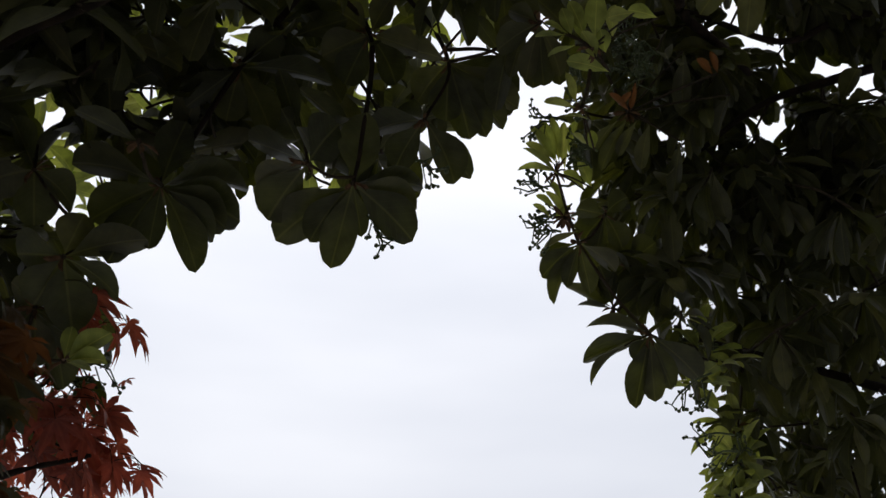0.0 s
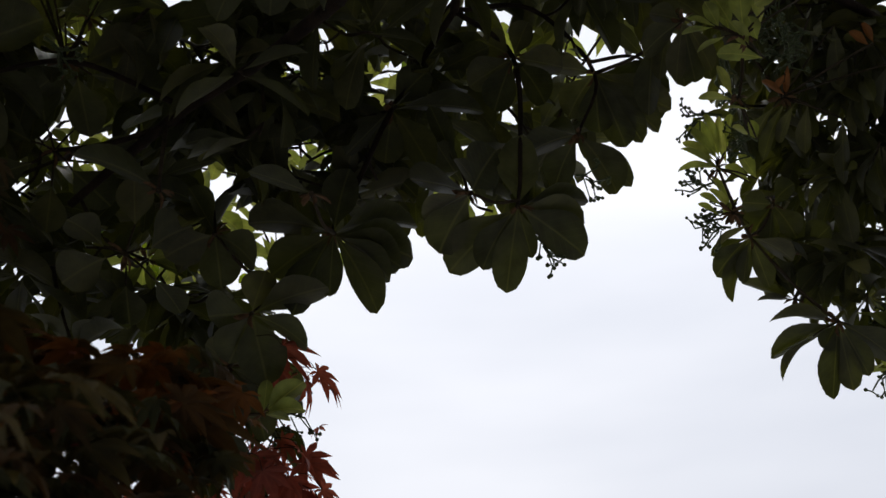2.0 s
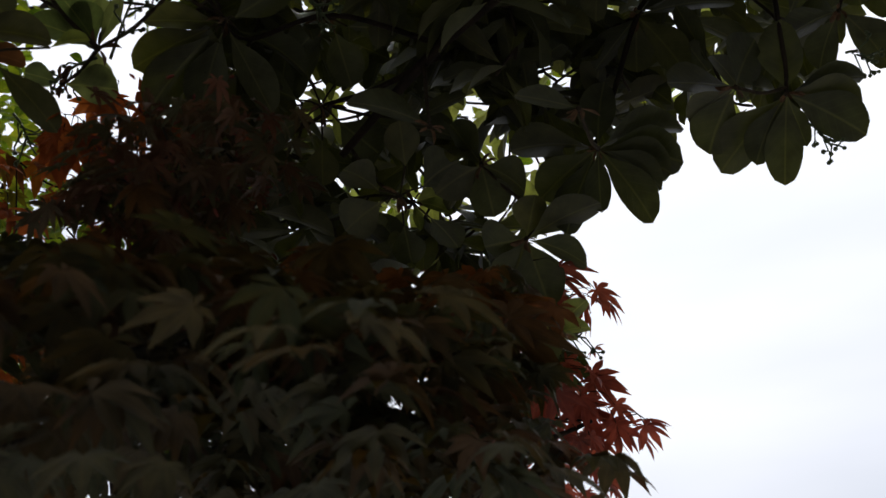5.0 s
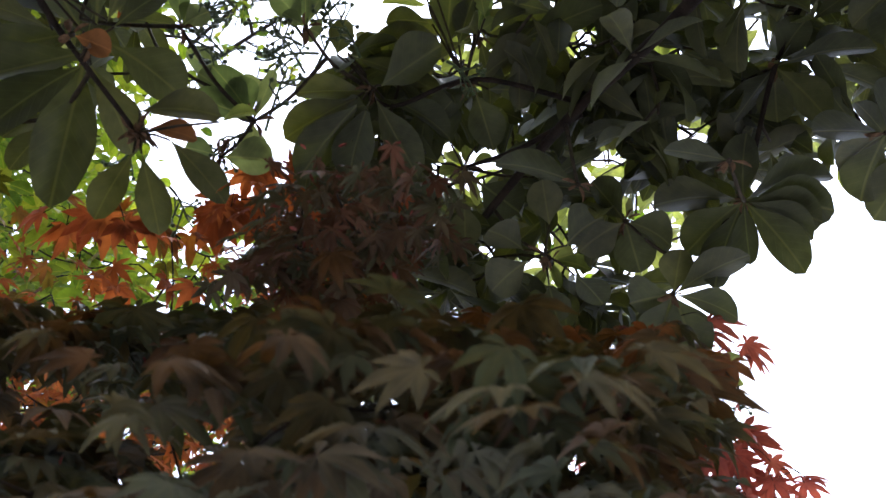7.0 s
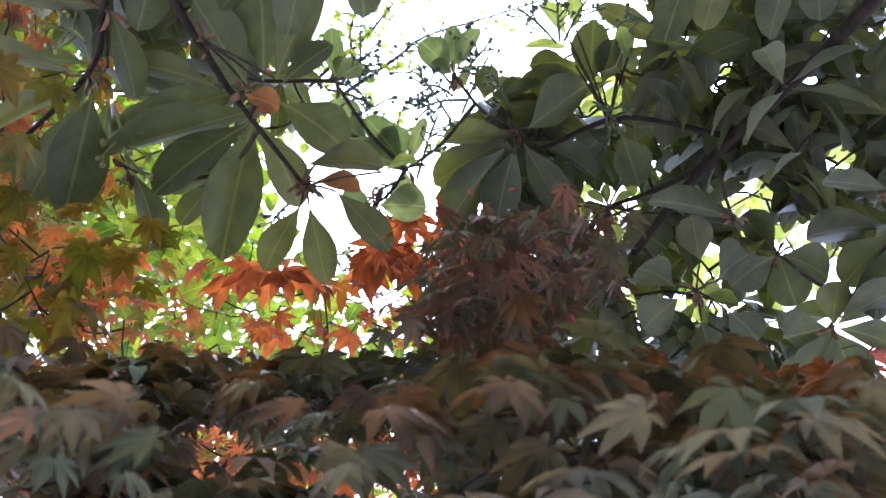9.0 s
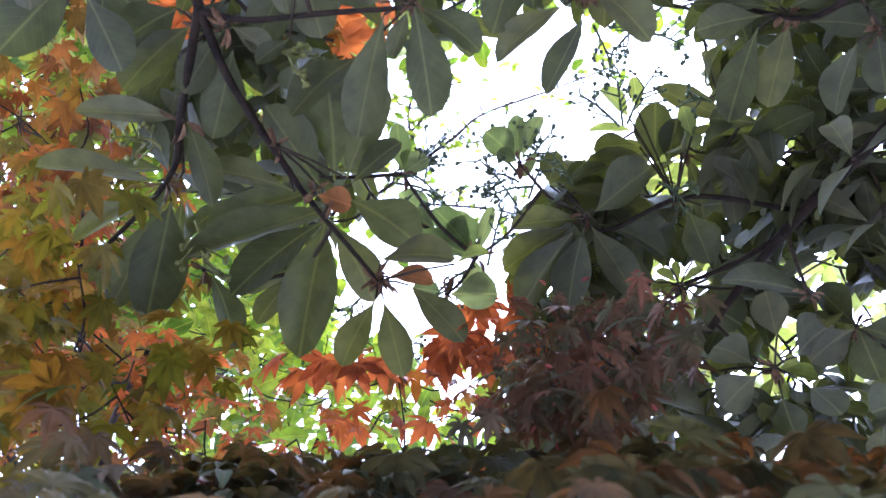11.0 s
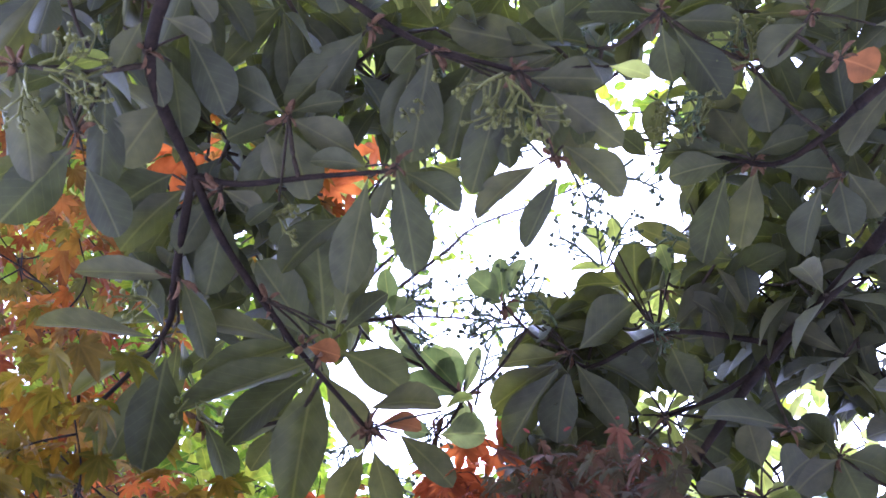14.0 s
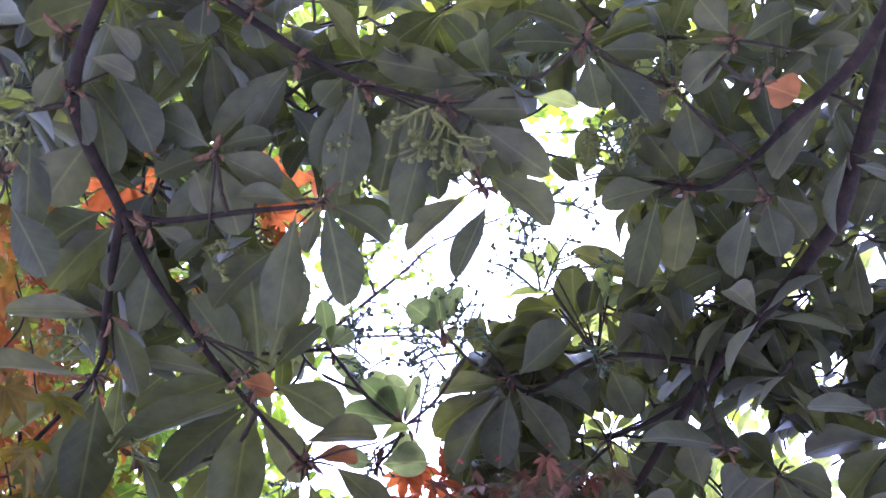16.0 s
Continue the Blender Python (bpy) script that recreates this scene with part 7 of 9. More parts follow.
maple_near_a = [(-0.52, 0.62, 1.93, 57), (-0.54, 0.67, 2.00, 85), (-0.52, 0.77, 1.93, 70), (-0.46, 0.73, 1.88, 39), (-0.59, 0.54, 1.96, 8), (-0.58, 0.74, 1.95, 19), (-0.46, 0.80, 2.00, 13), (-0.47, 0.72, 1.98, 97), (-0.48, 0.87, 1.94, 33), (-0.54, 0.83, 1.96, 88), (-0.99, 0.62, 1.94, 38), (-0.61, 0.73, 2.06, 5), (-0.44, 0.64, 1.93, 86), (-0.62, 0.80, 1.95, 73), (-0.50, 0.66, 1.86, 77), (-0.47, 0.58, 1.89, 86), (-0.56, 0.95, 2.03, 94), (-0.56, 0.85, 2.03, 39), (-1.02, 0.40, 2.04, 718), (-1.02, 0.39, 2.02, 82), (-1.05, 0.41, 2.01, 958), (-1.03, 0.44, 2.05, 812)]
maple_near_b = [(-0.93, 0.37, 1.95, 621), (-0.98, 0.42, 2.04, 501), (-0.93, 0.40, 1.96, 411), (-0.90, 0.39, 1.96, 207), (-0.61, 0.87, 2.08, 82), (-0.62, 0.81, 2.04, 25), (-0.67, 0.92, 2.06, 5), (-0.58, 0.89, 1.96, 59), (-0.63, 0.80, 2.11, 35), (-0.50, 0.96, 1.97, 24), (-0.44, 0.81, 1.87, 60), (-0.78, 0.81, 2.11, 39), (-0.67, 0.86, 2.12, 85), (-0.72, 0.79, 2.07, 86), (-0.60, 1.01, 1.94, 92), (-0.54, 0.79, 1.86, 54), (-0.72, 0.98, 1.98, 98), (-0.47, 1.03, 1.94, 16), (-0.64, 0.98, 2.00, 16), (-0.44, 0.92, 1.91, 95), (-0.62, 0.89, 1.90, 73), (-0.75, 0.85, 2.16, 41)]
maple_near_c = [(-0.53, 1.01, 2.01, 39), (-0.74, 0.72, 2.11, 514), (-0.71, 0.72, 2.03, 95), (-0.65, 0.68, 2.00, 80), (-0.58, 0.56, 1.91, 947), (-0.66, 0.91, 1.98, 38), (-0.83, 0.80, 2.16, 9), (-0.77, 0.94, 2.01, 3), (-0.73, 0.80, 1.98, 29), (-0.78, 0.87, 2.03, 74), (-0.92, 0.61, 1.92, 62), (-0.83, 0.87, 2.10, 87), (-0.55, 0.72, 1.89, 13), (-0.57, 0.64, 1.88, 35), (-0.60, 0.62, 2.02, 937), (-0.61, 0.77, 1.87, 85), (-0.98, 0.31, 1.90, 34), (-0.90, 0.48, 1.88, 47), (-0.78, 0.81, 1.90, 75), (-1.05, 0.45, 1.95, 67), (-1.30, 0.49, 2.08, 74), (-0.72, 0.66, 1.99, 612)]
maple_near_d = [(-0.71, 0.87, 2.01, 55), (-1.08, 0.36, 2.01, 33), (-1.00, 0.55, 1.95, 66), (-0.71, 0.80, 1.89, 95), (-0.65, 0.60, 1.89, 92), (-0.63, 0.70, 1.91, 20), (-1.02, 0.38, 1.93, 73), (-0.73, 0.87, 1.93, 26), (-0.83, 0.93, 1.97, 21), (-1.21, 0.45, 2.03, 61), (-0.60, 0.55, 1.88, 71), (-0.81, 0.42, 1.86, 778), (-1.19, 0.59, 2.04, 22), (-0.97, 0.39, 1.92, 5), (-0.81, 0.85, 1.95, 30), (-0.71, 0.74, 1.93, 43), (-0.87, 0.58, 1.92, 741), (-0.62, 0.61, 1.91, 164), (-1.11, 0.52, 2.03, 95), (-0.96, 0.46, 1.96, 540), (-0.61, 0.53, 1.92, 649), (-1.04, 0.44, 2.02, 241)]
maple_near_e = [(-0.94, 0.43, 1.94, 295), (-0.64, 0.51, 1.86, 690), (-0.83, 0.51, 1.89, 911), (-0.95, 0.50, 1.95, 423), (-0.84, 0.55, 1.97, 933), (-1.08, 0.59, 2.13, 752), (-0.89, 0.51, 1.95, 801), (-0.83, 0.41, 1.87, 170), (-0.71, 0.46, 1.83, 987), (-1.05, 0.54, 2.02, 525), (-0.69, 0.53, 1.91, 228), (-0.65, 0.47, 1.94, 296), (-0.84, 0.57, 2.00, 913), (-1.15, 0.57, 2.16, 699), (-1.02, 0.49, 2.07, 62), (-1.12, 0.57, 2.14, 782), (-1.07, 0.55, 2.11, 271), (-1.09, 0.58, 2.12, 589), (-1.09, 0.58, 2.12, 310), (-1.04, 0.58, 2.13, 783), (-0.95, 0.50, 2.05, 42), (-0.97, 0.54, 2.08, 451)]
maple_near_f = [(-1.01, 0.61, 2.13, 193), (-1.05, 0.64, 2.16, 614), (-1.04, 0.66, 2.17, 203), (-0.98, 0.61, 2.12, 451), (-0.95, 0.61, 2.12, 85), (-0.97, 0.62, 2.11, 501), (-0.91, 0.61, 2.11, 591), (-1.00, 0.69, 2.15, 15), (-0.98, 0.70, 2.17, 652), (-0.98, 0.71, 2.16, 912), (-0.88, 0.64, 2.11, 618), (-0.95, 0.69, 2.14, 605), (-0.93, 0.72, 2.17, 542), (-0.92, 0.71, 2.14, 709), (-0.90, 0.71, 2.13, 535)]
maple_near = maple_near_a + maple_near_b + maple_near_c + maple_near_d + maple_near_e + maple_near_f
maple_backlit = [(-0.51, 0.79, 2.05, 42), (-0.49, 0.92, 2.03, 77), (-0.51, 0.87, 2.08, 27), (-0.55, 0.81, 2.11, 5), (-0.49, 0.94, 2.10, 47)]
maple_bunch_a = [(-0.75, 0.64, 2.25, 62), (-0.80, 0.78, 2.26, 94), (-0.68, 0.60, 2.20, 81), (-0.73, 0.81, 2.28, 92), (-0.75, 0.72, 2.30, 29), (-0.70, 0.67, 2.17, 7), (-0.82, 0.72, 2.27, 8), (-0.79, 0.69, 2.22, 99), (-0.74, 0.77, 2.22, 76), (-0.76, 0.64, 2.19, 94), (-0.67, 0.67, 2.25, 72), (-0.65, 0.63, 2.15, 48), (-0.69, 0.75, 2.25, 78), (-0.74, 0.60, 2.14, 54), (-0.69, 0.59, 2.15, 94)]
maple_bunch = maple_bunch_a
maple_inner_a = [(-1.37, 0.86, 2.29, 272), (-1.12, 0.95, 2.25, 471), (-1.10, 0.96, 2.15, 529), (-1.21, 0.98, 2.24, 379), (-1.29, 0.88, 2.25, 833), (-1.06, 0.92, 2.21, 758), (-1.62, 0.77, 2.29, 550), (-1.34, 0.87, 2.27, 50), (-1.50, 1.02, 2.34, 844), (-1.07, 0.96, 2.32, 3), (-1.05, 0.87, 2.35, 558), (-0.97, 0.85, 2.35, 350), (-1.16, 0.66, 2.26, 296), (-1.14, 0.67, 2.27, 373), (-1.15, 0.67, 2.14, 351), (-1.12, 0.70, 2.12, 721), (-1.11, 0.72, 2.15, 445), (-1.25, 0.85, 2.17, 43), (-1.16, 0.71, 2.10, 205), (-1.02, 0.87, 2.23, 233), (-1.05, 0.88, 2.19, 476), (-0.92, 0.77, 2.10, 716)]
maple_inner_b = [(-0.97, 0.78, 2.08, 128), (-0.95, 0.84, 2.09, 294), (-1.03, 0.89, 2.27, 558), (-1.00, 0.78, 2.18, 929), (-1.31, 0.55, 2.36, 573), (-1.19, 0.51, 2.25, 700), (-1.24, 0.55, 2.36, 87), (-1.19, 0.51, 2.22, 738), (-1.16, 0.54, 2.24, 321), (-0.89, 0.81, 2.36, 335), (-0.90, 0.81, 2.31, 584), (-0.81, 0.71, 2.31, 584)]
maple_inner = maple_inner_a + maple_inner_b
maple_edge_a = [(-0.81, 1.57, 2.28, 54), (-0.78, 1.74, 2.28, 36), (-0.67, 1.72, 2.26, 80), (-0.65, 1.80, 2.20, 60), (-0.73, 1.57, 2.22, 61), (-0.66, 1.62, 2.14, 47), (-0.78, 1.75, 2.20, 47), (-0.72, 1.61, 2.35, 41), (-0.69, 1.51, 2.31, 88), (-0.62, 1.55, 2.14, 89), (-0.66, 1.61, 2.29, 20), (-0.64, 1.46, 2.24, 84), (-0.61, 1.54, 2.32, 7), (-0.59, 1.70, 2.25, 60), (-0.59, 1.58, 2.21, 37), (-0.64, 1.68, 2.35, 86)]
maple_edge = maple_edge_a
maple_far_a = [(-1.05, 0.91, 2.46, 46), (-1.25, 0.82, 2.48, 12), (-1.10, 0.81, 2.44, 79), (-1.51, 0.54, 2.43, 57), (-1.62, 0.74, 2.43, 6), (-1.79, 0.78, 2.60, 49), (-1.77, 0.76, 2.43, 16), (-1.53, 0.68, 2.29, 65), (-1.69, 0.80, 2.40, 73), (-1.87, 0.77, 2.65, 50), (-1.96, 0.87, 2.57, 11), (-1.53, 0.82, 2.41, 47), (-1.79, 0.75, 2.78, 62), (-1.57, 0.65, 2.59, 37), (-1.46, 0.73, 2.47, 26), (-1.72, 0.97, 2.56, 48), (-2.02, 0.89, 2.49, 83), (-1.77, 0.83, 2.76, 43), (-1.46, 0.56, 2.30, 36), (-1.68, 0.85, 2.52, 93)]
maple_far_b = [(-1.43, 0.74, 2.33, 89), (-1.38, 0.54, 2.40, 83), (-1.43, 0.68, 2.27, 65), (-1.67, 0.93, 2.66, 72), (-1.59, 0.56, 2.52, 69), (-2.00, 0.63, 3.48, 63), (-2.05, 0.76, 3.03, 21), (-2.24, 0.64, 3.22, 34), (-1.83, 0.67, 3.03, 37), (-2.18, 0.77, 3.31, 64), (-2.39, 0.82, 3.18, 2), (-2.18, 0.60, 3.26, 21), (-2.15, 0.75, 2.95, 37), (-2.08, 0.67, 3.30, 19), (-2.06, 0.79, 3.19, 12), (-1.95, 0.69, 2.76, 94), (-2.22, 0.81, 3.11, 13), (-2.15, 0.51, 3.39, 72), (-2.13, 1.00, 2.90, 78), (-2.26, 0.69, 3.35, 94)]
maple_far_c = [(-1.96, 0.91, 2.81, 60), (-2.00, 0.91, 2.93, 5), (-2.35, 0.86, 2.83, 39), (-2.09, 0.70, 2.86, 89), (-1.95, 0.51, 3.21, 19), (-1.83, 0.54, 3.18, 70), (-2.03, 0.63, 2.81, 33), (-2.17, 0.48, 3.51, 51), (-2.14, 0.99, 2.98, 56), (-2.11, 0.87, 3.32, 55), (-1.96, 0.75, 2.89, 65), (-2.07, 0.73, 3.39, 23), (-1.91, 0.86, 2.95, 9), (-2.20, 0.87, 2.97, 56), (-2.27, 0.88, 2.80, 70), (-2.05, 0.81, 2.80, 26), (-2.08, 0.56, 3.13, 56), (-1.94, 0.54, 3.39, 72), (-1.78, 0.41, 3.20, 20), (-1.90, 0.69, 3.12, 58)]
maple_far_d = [(-1.93, 0.47, 3.12, 9), (-1.98, 0.61, 3.22, 83), (-2.32, 1.00, 2.89, 86), (-1.84, 0.67, 2.86, 59), (-2.02, 0.54, 3.54, 64), (-1.60, 0.32, 2.77, 34), (-1.40, 0.21, 2.71, 16), (-1.64, 0.38, 2.96, 13), (-1.44, 0.35, 2.75, 35), (-1.59, 0.27, 2.96, 16), (-1.41, 0.43, 2.85, 90), (-1.76, 0.42, 2.87, 37), (-1.53, 0.49, 2.84, 1), (-1.36, 0.36, 2.81, 74), (-1.56, 0.42, 2.99, 30), (-1.28, 0.31, 2.71, 96), (-1.72, 0.49, 2.96, 59), (-1.48, 0.32, 2.82, 57), (-1.36, 0.35, 2.63, 26), (-1.73, 0.49, 2.81, 35)]
maple_far_e = [(-1.84, 0.59, 2.64, 17), (-1.49, 0.42, 2.52, 33), (-1.77, 0.56, 2.47, 9), (-1.50, 0.56, 2.54, 22), (-1.40, 0.42, 2.50, 10), (-1.63, 0.42, 2.59, 0), (-1.48, 0.44, 2.37, 96), (-1.58, 0.43, 2.48, 70), (-1.92, 0.66, 2.59, 50), (-1.77, 0.64, 2.52, 98), (-1.54, 0.61, 2.48, 53), (-1.54, 0.38, 2.58, 33), (-1.77, 0.68, 2.63, 76), (-1.58, 0.36, 2.65, 91), (-1.39, 0.41, 2.39, 32), (-1.47, 0.64, 2.40, 54), (-1.69, 0.43, 2.73, 31), (-1.66, 0.75, 2.67, 82), (-1.43, 0.62, 2.48, 97), (-1.60, 0.75, 2.56, 80)]
maple_far_f = [(-1.71, 0.64, 2.76, 12), (-1.44, 0.86, 2.34, 41), (-1.33, 1.06, 2.15, 61), (-1.10, 1.00, 2.20, 18), (-1.30, 1.27, 2.26, 28), (-1.32, 1.16, 2.19, 6), (-1.51, 0.96, 2.36, 26), (-1.30, 1.19, 2.40, 21), (-1.36, 1.26, 2.46, 15), (-1.23, 0.95, 2.26, 25), (-1.43, 1.18, 2.41, 1), (-1.61, 1.13, 2.34, 71), (-1.73, 1.22, 2.58, 33), (-1.84, 1.28, 2.48, 87), (-1.66, 1.02, 2.29, 55), (-1.64, 1.10, 2.48, 83), (-1.69, 1.15, 2.33, 26), (-1.11, 0.93, 2.24, 2), (-1.67, 1.04, 2.41, 90), (-1.31, 1.08, 2.37, 88)]
maple_far_g = [(-1.35, 1.15, 2.30, 14), (-1.51, 1.49, 2.37, 70), (-1.42, 1.37, 2.40, 17), (-1.60, 1.42, 2.33, 17), (-1.38, 0.88, 2.12, 96), (-1.43, 0.94, 2.32, 81), (-1.46, 1.01, 2.21, 97), (-1.34, 0.59, 2.98, 87), (-1.11, 0.46, 2.88, 13), (-1.15, 0.56, 2.94, 56), (-1.32, 0.54, 3.11, 24), (-1.31, 0.43, 3.05, 79), (-1.06, 0.60, 2.89, 16), (-1.27, 0.47, 2.90, 52), (-1.70, 0.37, 2.83, 8), (-1.72, 0.53, 3.18, 50), (-1.68, 0.37, 3.35, 50), (-1.57, 0.41, 3.49, 55), (-1.30, 0.18, 2.90, 76), (-1.73, 0.41, 3.30, 46)]
maple_far_h = [(-1.49, 0.33, 3.57, 35), (-1.73, 0.33, 3.17, 64), (-1.49, 0.24, 3.39, 41), (-1.16, 0.19, 3.08, 30), (-1.41, 0.51, 2.78, 82), (-1.65, 0.25, 3.37, 62), (-1.44, 0.44, 2.70, 44), (-1.80, 0.51, 3.03, 8), (-1.56, 0.28, 3.60, 90), (-1.53, 0.16, 3.20, 97), (-1.38, 0.17, 3.03, 72), (-1.52, 0.23, 3.07, 60), (-1.20, 0.31, 3.05, 20), (-1.99, 0.43, 3.22, 29), (-1.27, 0.35, 2.96, 52), (-1.82, 0.53, 2.95, 42), (-1.85, 0.77, 3.06, 70), (-1.52, 0.47, 2.65, 15), (-1.44, 0.13, 3.24, 35), (-1.95, 0.58, 3.03, 46)]
maple_far_i = [(-1.60, 0.64, 2.75, 29), (-1.58, 0.61, 2.96, 52), (-1.73, 0.77, 2.96, 56), (-1.29, 0.32, 3.23, 40), (-1.62, 0.23, 3.05, 26), (-1.69, 0.65, 2.90, 74), (-1.46, 0.13, 3.11, 76), (-1.45, 0.20, 3.15, 84)]
maple_far = maple_far_a + maple_far_b + maple_far_c + maple_far_d + maple_far_e + maple_far_f + maple_far_g + maple_far_h + maple_far_i
maple_left_a = [(-1.35, 0.35, 2.23, 91), (-1.19, 0.35, 2.14, 12), (-1.31, 0.44, 2.26, 17), (-1.14, 0.43, 2.17, 39), (-1.25, 0.37, 2.35, 89), (-1.22, 0.51, 2.23, 23), (-1.30, 0.31, 2.43, 67), (-1.24, 0.47, 2.33, 32), (-1.21, 0.38, 2.27, 80), (-1.25, 0.26, 2.31, 56), (-1.07, 0.37, 2.19, 58), (-1.15, 0.26, 2.24, 63), (-1.28, 0.30, 2.36, 35), (-1.13, 0.31, 2.31, 44), (-1.29, 0.37, 2.18, 44), (-1.25, 0.31, 2.22, 37)]
maple_left = maple_left_a
s = Shape()
grow(maple_nodes, [Vector(q[:3]) for q in maple_near + maple_backlit + maple_bunch + maple_edge + maple_inner], s, 0.0011, 0.004)
tagged(part("twig_mass", s.mesh("twig_mass", M_BARK, False), maple, "thin dark maple twigs", Matrix()), kind="stuff")
near_kind = dict(reach=0.12, leaf=0.047, count=14, flat=0.3, ratio=1.0, hang=0.06, wild=0.22)
bunch_kind = dict(reach=0.07, leaf=0.028, count=20, flat=0.5, ratio=1.0, hang=0.50)
inner_kind = dict(reach=0.10, leaf=0.025, count=14, flat=0.6, ratio=1.0, hang=0.5)
edge_kind = dict(reach=0.12, leaf=0.040, count=11, flat=0.4, ratio=1.0, hang=0.6)


def spray_fill(shape, spots, templates, rnd, kind):
    for x, y, z, seed in spots:
        for base, tip, width, roll in spray(seed, (x, y, z), **kind):
            shape.leaf(rnd.choice(templates), leaf_frame(base, tip, width, roll))


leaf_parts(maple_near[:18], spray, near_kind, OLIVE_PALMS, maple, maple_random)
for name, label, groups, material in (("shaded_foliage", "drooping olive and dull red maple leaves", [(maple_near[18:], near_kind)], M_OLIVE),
                                      ("rust_foliage", "maple leaves, light through them put into an orange-brown colour", [(maple_backlit, near_kind)], M_BACKLIT_MAPLE),
                                      ("dull_foliage", "small dull red maple leaves hanging in a bunch", [(maple_bunch, bunch_kind)], M_DULL),
                                      ("red_foliage", "deep red pointed maple leaves", [(maple_edge, edge_kind)], M_RED),
                                      ("inner_foliage", "small orange-red maple leaves on thin twigs, lit from behind", [(maple_inner, inner_kind)], M_FLAME)):
    s = Shape()
    for spots, kind in groups:
        spray_fill(s, spots, DRAPED if material in (M_OLIVE, M_BACKLIT_MAPLE) else SLIM, maple_random, kind)
    tagged(part(name, s.mesh(name, material), maple, label, Matrix()), kind="stuff")


def olive_leaf(at, way):
    at, way = Vector(at), Vector(way) / 1000
    part("leaf", maple_random.choice(OLIVE_PALMS), maple, "", leaf_frame(at, at + way, way.length, maple_random.uniform(-20, 20)))


def single_leaf(tree, palms, label, at, way):
    """One leaf with its thin stalk, from the base of its blade along its middle lobe."""
    at, way = Vector(at), Vector(way) / 1000
    size = max(0.044, way.length * 1.15)
    part("leaf", maple_random.choice(palms), tree, label, leaf_frame(at, at + way.normalized() * size, size, maple_random.uniform(-25, 25)))
    s = Shape()
    s.tube(smooth_path([at, at - way.normalized() * 0.02 + Vector((0, 0, 0.006)), at - way.normalized() * 0.04 + Vector((-0.012, 0.006, 0.0))], 3), 0.0007, 0.0007, 4)
    part("leaf_stalk", s.mesh("leaf_stalk", M_BARK, False), tree, "", Matrix())


def red_leaf(at, way):
    single_leaf(maple, RED_PALMS, "thin red pointed maple leaf", at, way)


red_leaf((-0.503, 1.298, 2.357), (29, 38, -23))
red_leaf((-0.540, 1.345, 2.374), (35, -14, -33))
red_leaf((-0.516, 1.314, 2.338), (13, 32, -20))
red_leaf((-0.484, 1.363, 2.335), (21, 2, -46))
red_leaf((-0.453, 1.355, 2.334), (35, 2, -34))
red_leaf((-0.462, 1.354, 2.332), (32, -3, -22))
red_leaf((-0.490, 1.396, 2.230), (42, 18, -17))
red_leaf((-0.487, 1.389, 2.217), (18, 40, -27))
red_leaf((-0.516, 1.409, 2.191), (9, 47, -42))
red_leaf((-0.528, 1.420, 2.195), (52, 16, -15))
red_leaf((-0.490, 1.451, 2.186), (38, 6, -39))
red_leaf((-0.477, 1.432, 2.165), (8, 37, -36))
red_leaf((-0.447, 1.475, 2.156), (21, -2, -34))
red_leaf((-0.558, 1.395, 2.220), (-14, 40, -40))
red_leaf((-0.544, 1.390, 2.235), (18, 23, -21))
red_leaf((-0.526, 1.386, 2.256), (22, 17, -26))
red_leaf((-0.606, 1.412, 2.245), (39, -1, -27))
red_leaf((-0.559, 1.435, 2.184), (6, 17, -28))
red_leaf((-0.528, 1.423, 2.149), (7, 51, -27))
red_leaf((-0.590, 1.421, 2.174), (27, 43, -37))
red_leaf((-0.516, 1.459, 2.155), (19, 17, -37))
red_leaf((-0.624, 1.407, 2.238), (19, 25, -51))
red_leaf((-0.480, 1.342, 2.212), (29, 9, -29))
red_leaf((-0.498, 1.347, 2.178), (1, 18, -42))
red_leaf((-0.455, 1.371, 2.165), (23, 13, -23))
red_leaf((-0.458, 1.373, 2.138), (8, 23, -25))
red_leaf((-0.418, 1.375, 2.128), (10, 36, -13))
red_leaf((-0.502, 1.393, 2.134), (25, 5, -39))
red_leaf((-0.510, 1.392, 2.096), (25, 21, -27))
red_leaf((-0.536, 1.287, 2.191), (-1, 46, -29))
red_leaf((-0.521, 1.300, 2.172), (3, 47, -21))
red_leaf((-0.414, 1.368, 2.133), (16, 32, 4))
red_leaf((-0.474, 1.216, 2.319), (20, 45, -2))
red_leaf((-0.440, 1.279, 2.305), (30, 21, -23))
red_leaf((-0.485, 1.286, 2.302), (-9, -16, -20))
red_leaf((-0.493, 1.413, 2.070), (26, 21, -23))
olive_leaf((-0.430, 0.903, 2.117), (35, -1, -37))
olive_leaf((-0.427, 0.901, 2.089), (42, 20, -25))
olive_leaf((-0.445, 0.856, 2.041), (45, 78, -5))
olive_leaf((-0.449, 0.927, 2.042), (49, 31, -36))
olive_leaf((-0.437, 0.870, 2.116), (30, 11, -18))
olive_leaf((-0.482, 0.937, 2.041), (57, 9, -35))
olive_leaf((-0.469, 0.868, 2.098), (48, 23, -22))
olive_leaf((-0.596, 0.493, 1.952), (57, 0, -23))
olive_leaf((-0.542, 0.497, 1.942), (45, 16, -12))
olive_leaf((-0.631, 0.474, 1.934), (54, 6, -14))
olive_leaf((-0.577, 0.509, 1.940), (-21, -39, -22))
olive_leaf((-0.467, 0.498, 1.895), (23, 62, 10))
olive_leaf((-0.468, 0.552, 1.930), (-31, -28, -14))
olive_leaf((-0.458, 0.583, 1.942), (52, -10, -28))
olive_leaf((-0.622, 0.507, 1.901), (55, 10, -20))
